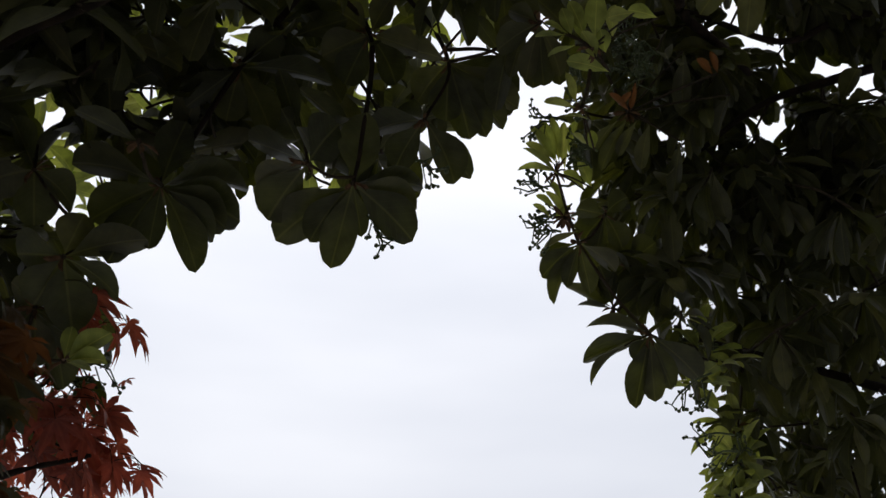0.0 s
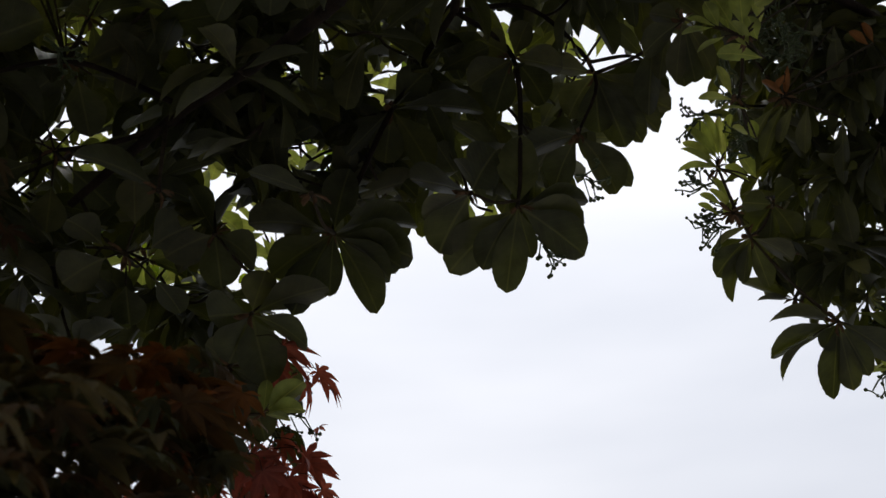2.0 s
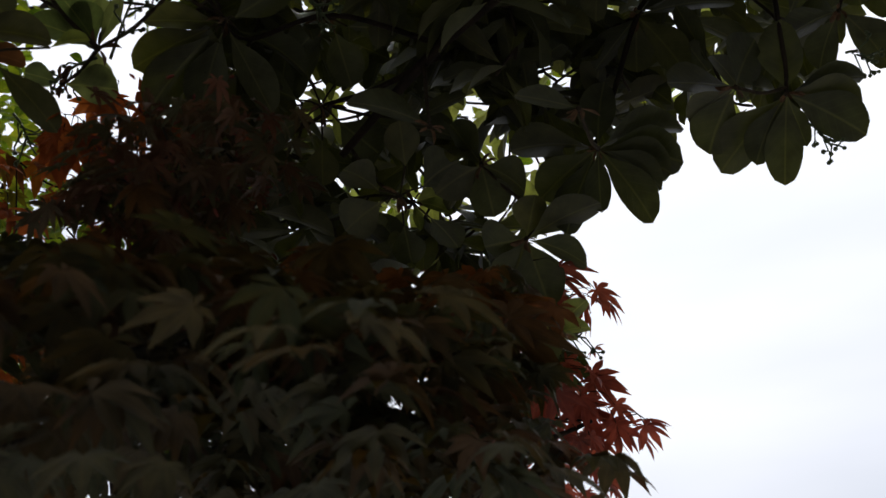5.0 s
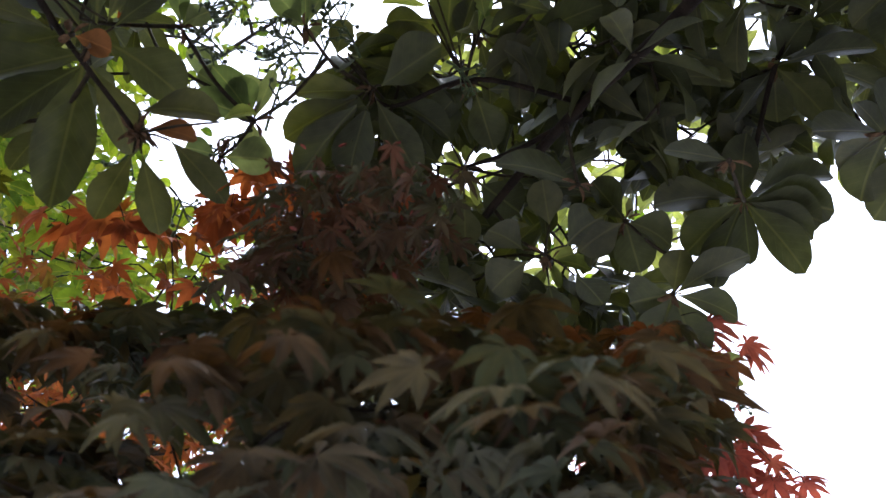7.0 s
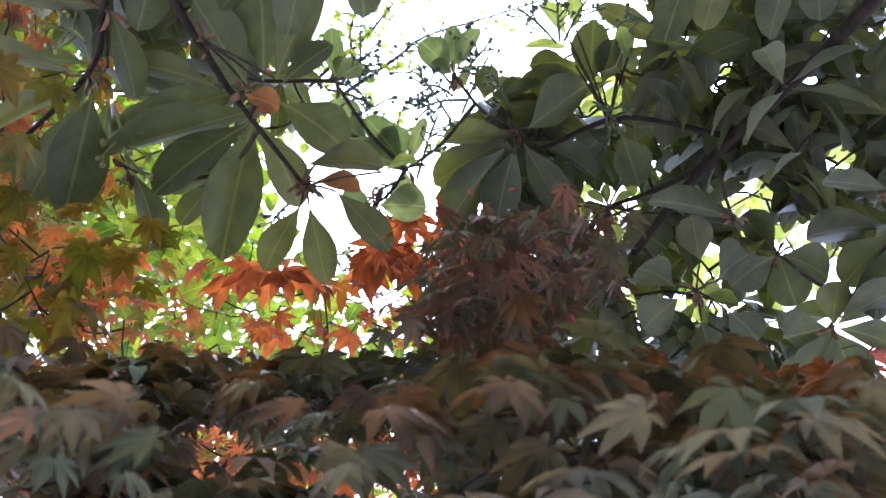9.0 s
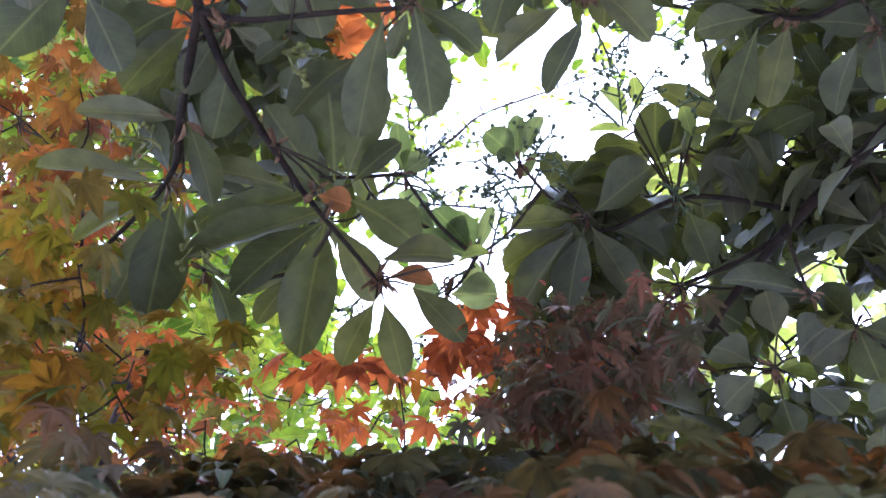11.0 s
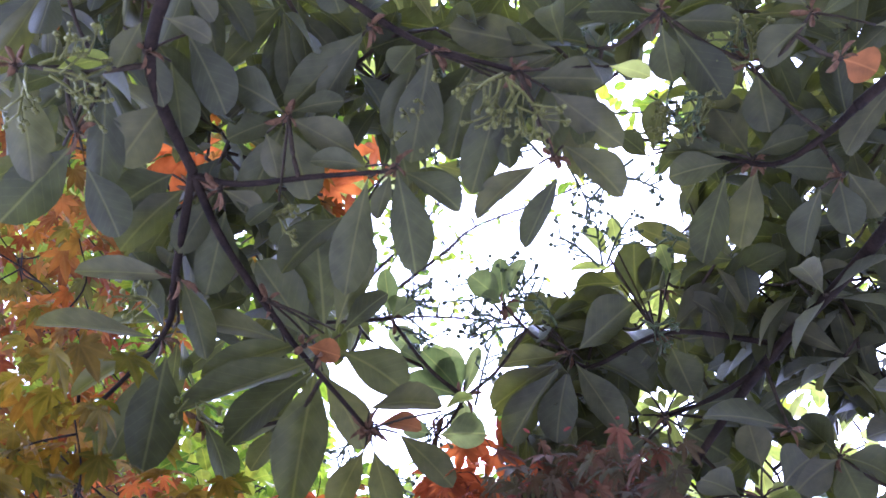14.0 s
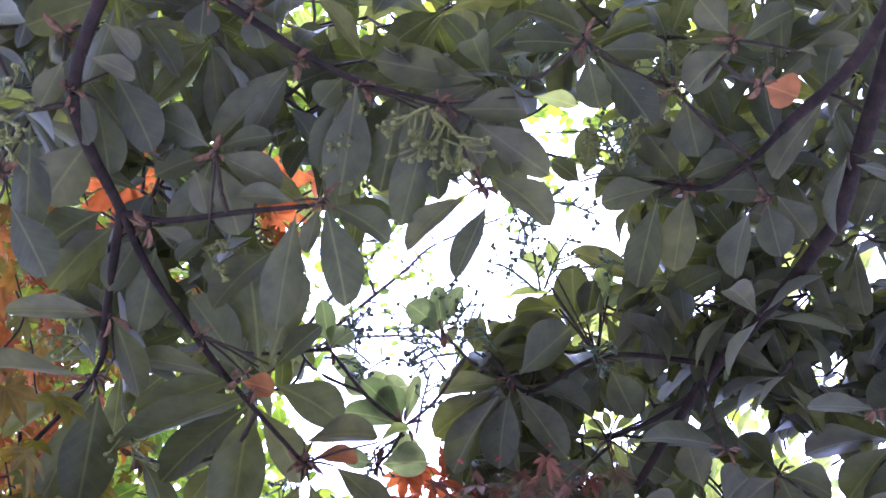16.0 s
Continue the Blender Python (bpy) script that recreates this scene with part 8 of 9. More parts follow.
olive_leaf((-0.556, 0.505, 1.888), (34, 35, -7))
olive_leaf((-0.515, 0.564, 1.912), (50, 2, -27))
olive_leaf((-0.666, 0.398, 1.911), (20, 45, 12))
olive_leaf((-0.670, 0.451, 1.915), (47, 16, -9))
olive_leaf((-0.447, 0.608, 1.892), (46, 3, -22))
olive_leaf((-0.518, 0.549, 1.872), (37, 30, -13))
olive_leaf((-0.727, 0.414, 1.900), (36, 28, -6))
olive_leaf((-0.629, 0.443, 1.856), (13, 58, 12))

# winged seeds in a dense bunch
s = Shape()
for x, y, z, seed in maple_near[::6] + maple_bunch:
    r = random.Random(seed + len(s.f))
    for _ in range(8):
        base = Vector((x, y, z)) + Vector((r.gauss(0, 0.028), r.gauss(0, 0.028), r.gauss(0, 0.02)))
        d = Vector((r.gauss(0, 1), r.gauss(0, 1), r.gauss(-0.4, 0.6))).normalized()
        s.leaf(SMALL[0], leaf_frame(base, base + d * r.uniform(0.008, 0.012), 0.0035, r.uniform(-60, 60)))
tagged(part("seed_mass", s.mesh("seed_mass", M_KEYS), maple, "bunches of small dull red winged seeds", Matrix()), kind="stuff")

# ---- a second maple, farther along and more orange
orange_maple = thing("orange_maple", (-1.75, 0.95, 0), "maple in autumn orange with some olive yellow leaves", "tree")
orange_nodes = []
wood("trunk", orange_maple, [(-1.75, 0.95, -0.05), (-1.72, 0.92, 0.7), (-1.66, 0.90, 1.4), (-1.60, 0.86, 1.9)], 0.038, 0.020, [], 12)
wood("limb", orange_maple, [(-1.60, 0.86, 1.9), (-1.42, 0.80, 2.05), (-1.25, 0.78, 2.15), (-1.10, 0.82, 2.25)], 0.007, 0.002, orange_nodes)
wood("limb", orange_maple, [(-1.60, 0.86, 1.9), (-1.58, 0.70, 2.25), (-1.52, 0.56, 2.50), (-1.48, 0.46, 2.75)], 0.008, 0.002, orange_nodes)
wood("limb", orange_maple, [(-1.58, 0.70, 2.25), (-1.42, 0.58, 2.33), (-1.25, 0.50, 2.36)], 0.007, 0.003, orange_nodes)
s = Shape()
grow(orange_nodes, [Vector(q[:3]) for q in maple_left + maple_far], s, 0.0011, 0.004)
tagged(part("twig_mass", s.mesh("twig_mass", M_BARK, False), orange_maple, "thin dark maple twigs", Matrix()), kind="stuff")
left_kind = dict(reach=0.12, leaf=0.042, count=12, flat=0.3, ratio=1.0, hang=0.35)
YELLOW_PALMS = [mesh_from("leaf", v, f, M_YELLOW, u) for v, f, u in PALMS]
FLAME_PALMS = [mesh_from("leaf", v, f, M_FLAME, u) for v, f, u in PALMS]
leaf_parts(maple_left, spray, left_kind, YELLOW_PALMS, orange_maple, maple_random)
s = Shape()
spray_fill(s, maple_far, PALMS, maple_random, edge_kind)
tagged(part("orange_foliage", s.mesh("orange_foliage", M_ORANGE), orange_maple, "orange and yellow-green maple leaves", Matrix()), kind="stuff")


def flame_leaf(at, way):
    single_leaf(orange_maple, FLAME_PALMS, "orange-red pointed maple leaf", at, way)


flame_leaf((-1.167, 0.690, 2.398), (-9, 12, -41))
flame_leaf((-1.128, 0.690, 2.402), (-24, 16, -32))
flame_leaf((-1.187, 0.694, 2.399), (-15, -22, -26))
flame_leaf((-1.082, 0.708, 2.385), (-10, 38, -15))
flame_leaf((-1.064, 0.727, 2.389), (-9, 29, -16))
flame_leaf((-1.101, 0.695, 2.393), (-24, 33, -26))
flame_leaf((-0.986, 0.771, 2.410), (-29, 23, -36))
flame_leaf((-0.960, 0.768, 2.402), (-31, 30, -16))
flame_leaf((-0.938, 0.821, 2.412), (-17, 12, -38))
flame_leaf((-0.927, 0.799, 2.398), (6, 46, -11))
flame_leaf((-1.085, 0.800, 2.348), (6, 3, -30))
flame_leaf((-1.029, 0.794, 2.316), (-32, 17, 7))
flame_leaf((-1.255, 0.590, 2.409), (-10, 26, -22))
flame_leaf((-1.121, 0.752, 2.325), (-19, 12, -9))
flame_leaf((-0.928, 0.758, 2.438), (-22, 26, -7))
flame_leaf((-1.189, 0.666, 2.411), (-12, -17, -15))
flame_leaf((-0.972, 0.770, 2.424), (-38, 33, -15))
flame_leaf((-0.962, 0.792, 2.426), (6, 38, -15))
flame_leaf((-0.919, 0.779, 2.457), (-35, 25, -12))
flame_leaf((-0.907, 0.803, 2.440), (-4, 39, -15))
flame_leaf((-1.006, 0.792, 2.409), (-27, 10, -12))
flame_leaf((-0.904, 0.825, 2.494), (-11, -5, -44))
flame_leaf((-0.955, 0.813, 2.399), (-6, 35, -13))
flame_leaf((-1.264, 0.416, 2.978), (-28, -56, -2))
flame_leaf((-1.201, 0.402, 2.960), (-82, 46, -42))
flame_leaf((-1.337, 0.428, 2.939), (59, 15, -15))
flame_leaf((-1.055, 0.555, 2.980), (68, 38, -1))
flame_leaf((-1.066, 0.587, 2.930), (62, 28, 24))
flame_leaf((-1.071, 0.634, 2.932), (36, 19, -24))
flame_leaf((-0.984, 0.617, 3.001), (-20, -2, -47))

# ---- the bright thin-leaved tree behind
green_tree = thing("garden_tree", (-2.60, 1.70, 0), "leafy tree with thin bright green oval leaves, lit from behind", "tree")
green_nodes = []
wood("trunk", green_tree, [(-2.60, 1.70, -0.05), (-2.55, 1.72, 0.9), (-2.50, 1.66, 1.8)], 0.06, 0.035, [], 12)
wood("limb", green_tree, [(-2.50, 1.66, 1.8), (-2.30, 1.60, 2.3), (-2.05, 1.50, 2.7), (-1.80, 1.40, 3.0)], 0.022, 0.006, green_nodes)
wood("limb", green_tree, [(-2.50, 1.66, 1.8), (-2.60, 1.30, 2.4), (-2.50, 0.95, 3.0), (-2.30, 0.80, 3.4)], 0.022, 0.006, green_nodes)
wood("limb", green_tree, [(-2.30, 1.60, 2.3), (-1.95, 1.75, 2.75), (-1.60, 1.85, 3.1), (-1.30, 1.80, 3.4)], 0.014, 0.005, green_nodes)
green_a = [(-1.87, 1.42, 2.97, 72), (-1.51, 1.11, 2.72, 87), (-1.45, 1.17, 2.68, 29), (-1.52, 1.29, 2.74, 51), (-1.57, 1.20, 2.78, 7), (-1.89, 1.26, 3.12, 3), (-1.43, 1.43, 2.86, 11), (-1.55, 1.17, 2.58, 77), (-2.02, 1.22, 2.71, 28), (-1.57, 1.33, 2.86, 3), (-1.95, 1.34, 2.98, 53), (-1.80, 1.24, 2.69, 16), (-1.61, 1.67, 2.96, 43), (-1.80, 1.11, 2.96, 13), (-1.50, 1.54, 2.89, 74), (-1.59, 1.07, 2.71, 95), (-1.79, 1.07, 2.61, 46), (-1.68, 1.03, 2.76, 87), (-1.53, 1.41, 2.81, 35), (-1.83, 0.92, 2.92, 35)]
green_b = [(-1.40, 1.34, 2.69, 54), (-1.75, 1.11, 2.75, 77), (-1.93, 1.10, 2.84, 51), (-1.87, 1.34, 3.05, 76), (-1.77, 1.26, 2.96, 41), (-1.70, 1.16, 2.84, 0), (-1.66, 1.46, 2.85, 82), (-1.78, 1.25, 2.78, 46), (-1.77, 1.01, 2.92, 35), (-1.91, 1.36, 2.78, 86), (-1.77, 1.42, 2.90, 10), (-1.70, 1.07, 2.59, 87), (-1.34, 1.24, 2.69, 71), (-2.14, 1.23, 2.88, 82), (-1.87, 1.53, 2.93, 21), (-2.02, 1.41, 2.92, 71), (-1.25, 1.50, 2.77, 71), (-1.37, 1.64, 2.92, 87), (-1.41, 1.22, 2.76, 82), (-1.70, 1.33, 2.87, 60)]
green_c = [(-1.38, 1.74, 2.95, 69), (-1.25, 1.34, 2.69, 10), (-1.93, 1.18, 2.98, 66), (-2.01, 1.36, 3.13, 81), (-2.14, 1.41, 2.99, 10), (-2.00, 1.17, 2.87, 22), (-2.24, 1.32, 3.00, 80), (-1.15, 1.38, 2.69, 21), (-1.69, 1.53, 3.02, 67), (-1.86, 1.29, 2.85, 99), (-2.13, 1.28, 3.00, 53), (-2.04, 1.18, 3.03, 89), (-1.37, 1.49, 2.78, 10), (-1.25, 1.58, 2.83, 46), (-2.36, 1.37, 3.24, 70), (-2.33, 1.43, 3.53, 12), (-2.29, 1.08, 2.64, 12), (-2.41, 1.38, 3.35, 52), (-2.53, 1.16, 3.03, 95), (-2.56, 1.35, 2.76, 63)]
green_d = [(-2.38, 1.61, 2.85, 32), (-2.17, 1.16, 3.52, 27), (-2.39, 1.47, 2.99, 54), (-2.41, 1.81, 3.09, 59), (-2.74, 1.74, 2.98, 63), (-2.37, 1.47, 3.29, 17), (-2.35, 1.10, 3.62, 51), (-2.67, 1.41, 2.92, 54), (-2.44, 1.07, 3.02, 18), (-2.20, 1.03, 3.49, 12), (-2.68, 1.21, 3.19, 49), (-2.04, 1.50, 2.81, 98), (-1.83, 1.19, 2.98, 27), (-2.25, 1.23, 3.71, 42), (-2.36, 1.37, 3.64, 37), (-2.56, 1.48, 2.69, 58), (-2.06, 1.14, 2.95, 0), (-1.96, 1.27, 3.07, 25), (-1.99, 1.48, 3.32, 87), (-2.28, 1.48, 3.37, 92)]
green_e = [(-2.50, 1.02, 3.33, 80), (-2.44, 1.23, 2.78, 54), (-2.08, 1.24, 3.62, 62), (-2.18, 0.98, 3.23, 8), (-2.33, 1.60, 3.00, 72), (-2.31, 1.70, 2.90, 2), (-2.72, 1.43, 2.99, 25), (-1.82, 1.36, 2.77, 99), (-1.86, 1.41, 2.66, 79), (-2.50, 1.27, 2.67, 55), (-2.45, 1.33, 3.21, 25), (-2.26, 1.21, 3.46, 61), (-2.71, 1.57, 2.76, 18), (-2.10, 1.06, 3.34, 19), (-2.85, 1.58, 3.12, 22), (-2.32, 0.96, 3.07, 55), (-2.36, 0.98, 3.24, 78), (-2.36, 0.99, 3.40, 62), (-2.22, 1.47, 3.55, 46), (-2.50, 1.45, 3.01, 56)]
green_f = [(-2.38, 1.15, 2.69, 1), (-2.13, 1.62, 3.19, 62), (-2.23, 1.55, 3.20, 36), (-2.48, 1.22, 3.36, 75), (-1.75, 1.86, 2.70, 75), (-2.17, 1.78, 3.00, 79), (-1.87, 1.60, 2.59, 94), (-2.16, 2.08, 2.99, 19), (-2.18, 1.87, 2.91, 44), (-1.99, 1.85, 2.72, 58), (-1.65, 1.57, 2.80, 8), (-1.75, 2.13, 3.20, 80), (-1.86, 2.10, 2.90, 15), (-1.94, 1.99, 3.11, 70), (-1.93, 0.69, 3.22, 65), (-1.99, 0.38, 3.42, 13), (-2.01, 0.37, 3.77, 48), (-1.93, 0.81, 3.08, 78), (-1.53, 0.66, 3.20, 50), (-1.53, 0.90, 3.03, 11)]
green_g = [(-1.98, 0.60, 3.63, 36), (-1.82, 0.96, 3.07, 50), (-2.09, 0.59, 3.10, 77), (-1.60, 0.98, 3.38, 3), (-1.49, 0.38, 3.62, 24), (-1.23, 0.62, 3.30, 30), (-1.71, 0.37, 3.68, 94), (-1.77, 0.29, 3.49, 39), (-1.72, 0.83, 3.08, 77), (-1.82, 0.78, 3.21, 20), (-1.99, 0.28, 3.66, 62), (-1.30, 0.58, 3.43, 79), (-1.76, 0.61, 3.68, 89), (-1.68, 0.49, 3.96, 38), (-1.61, 0.82, 3.00, 59), (-2.02, 0.82, 2.90, 16), (-1.88, 1.10, 3.09, 96), (-1.82, 0.35, 3.82, 63), (-1.32, 0.70, 3.29, 88), (-1.58, 1.05, 3.72, 61)]
green_h = [(-1.81, 0.56, 3.78, 66), (-1.72, 0.31, 3.41, 71), (-1.96, 1.09, 3.16, 25), (-1.53, 0.75, 3.57, 85), (-2.50, 0.90, 3.17, 86), (-1.97, 0.85, 3.02, 76), (-1.44, 0.95, 3.36, 41), (-1.55, 0.73, 3.10, 66), (-1.49, 0.61, 3.50, 97), (-2.20, 0.62, 3.27, 65), (-1.66, 0.94, 3.54, 0), (-1.76, 0.59, 3.88, 93), (-1.61, 0.92, 3.61, 47), (-1.71, 0.49, 3.71, 51), (-2.01, 0.62, 2.94, 89), (-2.25, 0.81, 3.18, 85), (-1.83, 0.90, 3.59, 55), (-2.01, 0.47, 3.54, 86), (-1.47, 0.75, 3.91, 80), (-1.36, 0.60, 3.35, 55)]
green_i = [(-1.28, 0.80, 3.15, 46), (-2.12, 1.15, 3.25, 55), (-1.43, 0.72, 3.51, 95), (-1.81, 0.88, 3.04, 11), (-2.11, 0.73, 3.24, 9), (-1.69, 0.58, 4.01, 49), (-1.80, 0.59, 3.10, 78), (-1.95, 0.54, 3.02, 44), (-1.97, 0.75, 2.90, 4), (-2.31, 0.49, 3.66, 24), (-1.97, 0.93, 3.08, 41), (-1.67, 1.03, 3.25, 56), (-1.24, 0.73, 3.36, 12), (-1.40, 0.65, 3.84, 23), (-2.46, 0.75, 3.36, 37), (-1.94, 1.06, 2.98, 5), (-1.79, 1.10, 3.04, 62), (-2.35, 0.68, 3.29, 97), (-1.26, 0.54, 3.57, 18), (-1.73, 0.56, 3.15, 45)]
green_j = [(-1.83, 0.22, 3.50, 49), (-2.27, 0.97, 3.25, 63), (-2.10, 0.80, 3.33, 32), (-1.45, 0.53, 3.64, 50), (-1.38, 0.94, 3.64, 63), (-1.94, 0.84, 3.21, 85), (-1.32, 0.83, 3.26, 61), (-2.36, 0.81, 3.21, 23), (-1.81, 0.75, 3.41, 49), (-1.57, 0.70, 3.93, 93), (-1.31, 0.67, 3.91, 68), (-1.34, 0.85, 3.40, 14), (-1.34, 0.57, 3.58, 21), (-1.51, 0.68, 4.02, 20), (-1.25, 0.46, 3.45, 27), (-1.76, 0.43, 3.78, 49), (-1.73, 0.64, 3.78, 77), (-1.81, 0.89, 2.84, 35), (-1.39, 0.95, 3.74, 70), (-1.81, 0.48, 3.51, 76)]
green_k = [(-1.74, 0.83, 3.47, 94), (-2.04, 0.65, 3.16, 49), (-1.80, 0.70, 3.54, 25), (-1.54, 1.02, 3.54, 12), (-1.08, 0.57, 3.59, 88), (-1.81, 0.65, 3.35, 70), (-1.63, 0.79, 3.83, 74), (-1.58, 0.83, 3.59, 94), (-1.77, 0.90, 3.34, 99), (-1.68, 0.48, 3.79, 77), (-1.96, 0.37, 3.67, 61), (-1.80, 1.17, 3.23, 50), (-1.58, 0.38, 3.39, 5), (-1.54, 0.57, 3.31, 42), (-0.81, 1.63, 3.86, 4), (-1.17, 1.26, 3.97, 79), (-0.73, 1.63, 4.05, 94), (-1.06, 1.17, 4.19, 47), (-1.29, 1.11, 4.00, 60), (-0.99, 0.86, 3.98, 10)]
green_l = [(-0.91, 1.10, 4.18, 44), (-1.01, 0.97, 4.23, 38), (-1.12, 0.76, 3.88, 19), (-0.75, 1.42, 3.78, 46), (-0.95, 1.17, 3.85, 89), (-1.05, 0.88, 3.88, 10), (-0.76, 1.07, 3.60, 62), (-0.84, 1.00, 3.95, 4), (-0.62, 1.15, 4.07, 71), (-0.59, 1.26, 3.89, 23), (-0.45, 1.09, 3.73, 86), (-1.22, 0.98, 3.79, 44), (-1.13, 1.13, 3.81, 79), (-0.66, 1.36, 3.54, 58), (-1.00, 1.50, 3.17, 63), (-0.70, 1.69, 3.42, 92), (-1.13, 1.92, 3.07, 78), (-0.86, 1.79, 3.43, 35), (-0.99, 2.00, 3.08, 51), (-0.90, 2.34, 3.29, 74)]
green_m = [(-0.50, 1.73, 3.29, 90), (-0.47, 2.08, 3.44, 95), (-1.02, 1.82, 2.91, 80), (-0.57, 2.36, 3.50, 12), (-1.21, 2.18, 3.28, 41), (-0.78, 1.96, 3.19, 25), (-0.70, 2.23, 3.47, 86), (-0.80, 2.02, 3.39, 58)]
green = green_a + green_b + green_c + green_d + green_e + green_f + green_g + green_h + green_i + green_j + green_k + green_l + green_m
s = Shape()
grow(green_nodes, [Vector(q[:3]) for q in green], s, 0.0016, 0.004)
tagged(part("twig_mass", s.mesh("twig_mass", M_BARK, False), green_tree, "thin dark twigs", Matrix()), kind="stuff")
green_kind = dict(reach=0.24, leaf=0.052, count=15, flat=0.6, ratio=0.62, hang=0.3)
GREEN_BLADES = [mesh_from("leaf", v, f, M_GREEN, u) for v, f, u in SMALL]
leaf_parts(green[:21], spray, green_kind, GREEN_BLADES, green_tree, random.Random(41))
s = Shape()
spray_fill(s, green[21:], SMALL, random.Random(42), green_kind)
tagged(part("foliage", s.mesh("foliage", M_GREEN), green_tree, "thin bright green oval leaves", Matrix()), kind="stuff")

# ---- the tall tree behind it
back_tree = thing("background_tree", (-3.60, 2.60, 0), "tall leafy green tree standing behind the garden trees", "tree")
back_nodes = []
wood("trunk", back_tree, [(-3.60, 2.60, -0.05), (-3.55, 2.55, 1.2), (-3.50, 2.45, 2.4)], 0.085, 0.05, [], 12)
wood("limb", back_tree, [(-3.50, 2.45, 2.4), (-3.30, 2.20, 3.1), (-3.00, 1.90, 3.7), (-2.70, 1.70, 4.2)], 0.03, 0.008, back_nodes)
wood("limb", back_tree, [(-3.50, 2.45, 2.4), (-3.40, 1.80, 3.0), (-3.20, 1.20, 3.5), (-3.00, 0.80, 4.0)], 0.03, 0.008, back_nodes)
back_a = [(-2.08, 0.55, 4.74, 17), (-2.81, 1.15, 3.59, 97), (-2.37, 1.66, 3.71, 76), (-2.35, 1.38, 3.44, 75), (-2.63, 1.66, 4.11, 54), (-2.65, 0.94, 4.19, 14), (-2.22, 0.50, 4.35, 71), (-1.97, 0.66, 4.87, 31), (-3.15, 0.77, 4.45, 50), (-2.45, 0.35, 4.26, 72), (-1.89, 0.81, 4.88, 1), (-1.95, 1.25, 3.95, 0), (-2.49, 1.57, 3.57, 45), (-1.97, 1.24, 4.78, 28), (-2.73, 1.12, 3.83, 68), (-3.27, 1.84, 3.90, 37), (-1.90, 1.01, 4.12, 83), (-3.25, 1.03, 4.58, 13), (-2.30, 1.01, 4.27, 82), (-2.45, 1.74, 3.77, 78)]
back_b = [(-2.67, 0.61, 4.23, 13), (-2.15, 1.05, 3.81, 71), (-2.51, 0.85, 4.59, 75), (-2.42, 0.54, 4.39, 84), (-2.73, 0.55, 5.22, 32), (-2.76, 1.05, 4.01, 81), (-2.19, 1.18, 4.15, 86), (-2.58, 1.84, 3.87, 78), (-2.45, 0.84, 4.84, 24), (-2.68, 1.31, 4.57, 98), (-2.62, 1.49, 3.98, 38), (-2.29, 0.52, 5.10, 72), (-2.58, 0.54, 4.37, 74), (-2.31, 1.18, 5.12, 5), (-2.68, 0.76, 5.07, 85), (-2.05, 0.72, 4.22, 16), (-2.23, 0.61, 4.20, 56), (-3.03, 1.18, 4.01, 34), (-2.14, 1.25, 3.71, 23), (-2.31, 1.47, 3.83, 77)]
back_c = [(-3.02, 1.73, 3.92, 71), (-2.18, 0.75, 4.48, 55), (-2.69, 1.39, 4.00, 80), (-2.87, 0.85, 3.85, 53), (-3.24, 1.07, 3.87, 74), (-2.97, 1.58, 3.66, 33), (-2.68, 0.38, 4.78, 69), (-2.03, 0.81, 4.38, 61), (-2.37, 1.53, 4.19, 74), (-2.46, 1.56, 4.01, 93), (-2.60, 0.82, 3.80, 59), (-2.41, 0.63, 3.99, 59), (-2.46, 1.33, 3.44, 8), (-2.56, 0.39, 4.74, 98), (-2.51, 0.58, 4.10, 17), (-2.14, 0.73, 5.07, 39), (-3.12, 1.12, 3.60, 45), (-2.16, 0.69, 4.10, 85), (-2.98, 1.62, 4.13, 6), (-2.22, 0.45, 4.61, 58)]
back_d = [(-2.57, 0.70, 4.77, 51), (-1.61, 1.02, 4.30, 51), (-3.18, 1.77, 4.09, 51), (-2.83, 1.89, 3.90, 22), (-2.59, 1.29, 4.30, 85), (-2.63, 0.78, 4.16, 59), (-2.47, 0.90, 4.18, 5), (-2.40, 1.44, 3.61, 34), (-2.11, 0.67, 4.00, 58), (-1.84, 0.68, 4.73, 88), (-1.56, 0.96, 4.39, 91), (-2.21, 0.59, 4.43, 74), (-2.42, 0.40, 4.77, 39), (-2.21, 1.39, 4.70, 15), (-1.94, 0.85, 4.19, 34), (-2.52, 1.03, 4.24, 96), (-2.51, 1.49, 4.15, 9), (-2.78, 1.65, 4.23, 84), (-2.78, 0.49, 5.03, 33), (-2.81, 2.18, 4.06, 47)]
back_e = [(-3.43, 1.35, 3.91, 15), (-2.05, 1.04, 3.93, 47), (-2.21, 0.45, 4.79, 81), (-3.03, 1.35, 3.65, 20), (-2.26, 0.82, 5.25, 68), (-2.42, 0.84, 4.73, 34), (-2.83, 0.58, 4.85, 48), (-3.08, 1.23, 4.21, 49), (-2.99, 0.81, 4.48, 59), (-2.77, 0.63, 4.37, 82), (-2.90, 1.33, 4.44, 68), (-2.42, 0.65, 4.19, 1), (-2.13, 0.69, 4.29, 62), (-1.86, 0.54, 4.56, 83), (-3.47, 1.62, 3.95, 59), (-2.74, 1.39, 4.35, 94), (-2.50, 0.47, 4.19, 92), (-2.03, 1.02, 4.16, 14), (-2.36, 0.67, 3.89, 22), (-2.00, 1.22, 4.94, 68)]
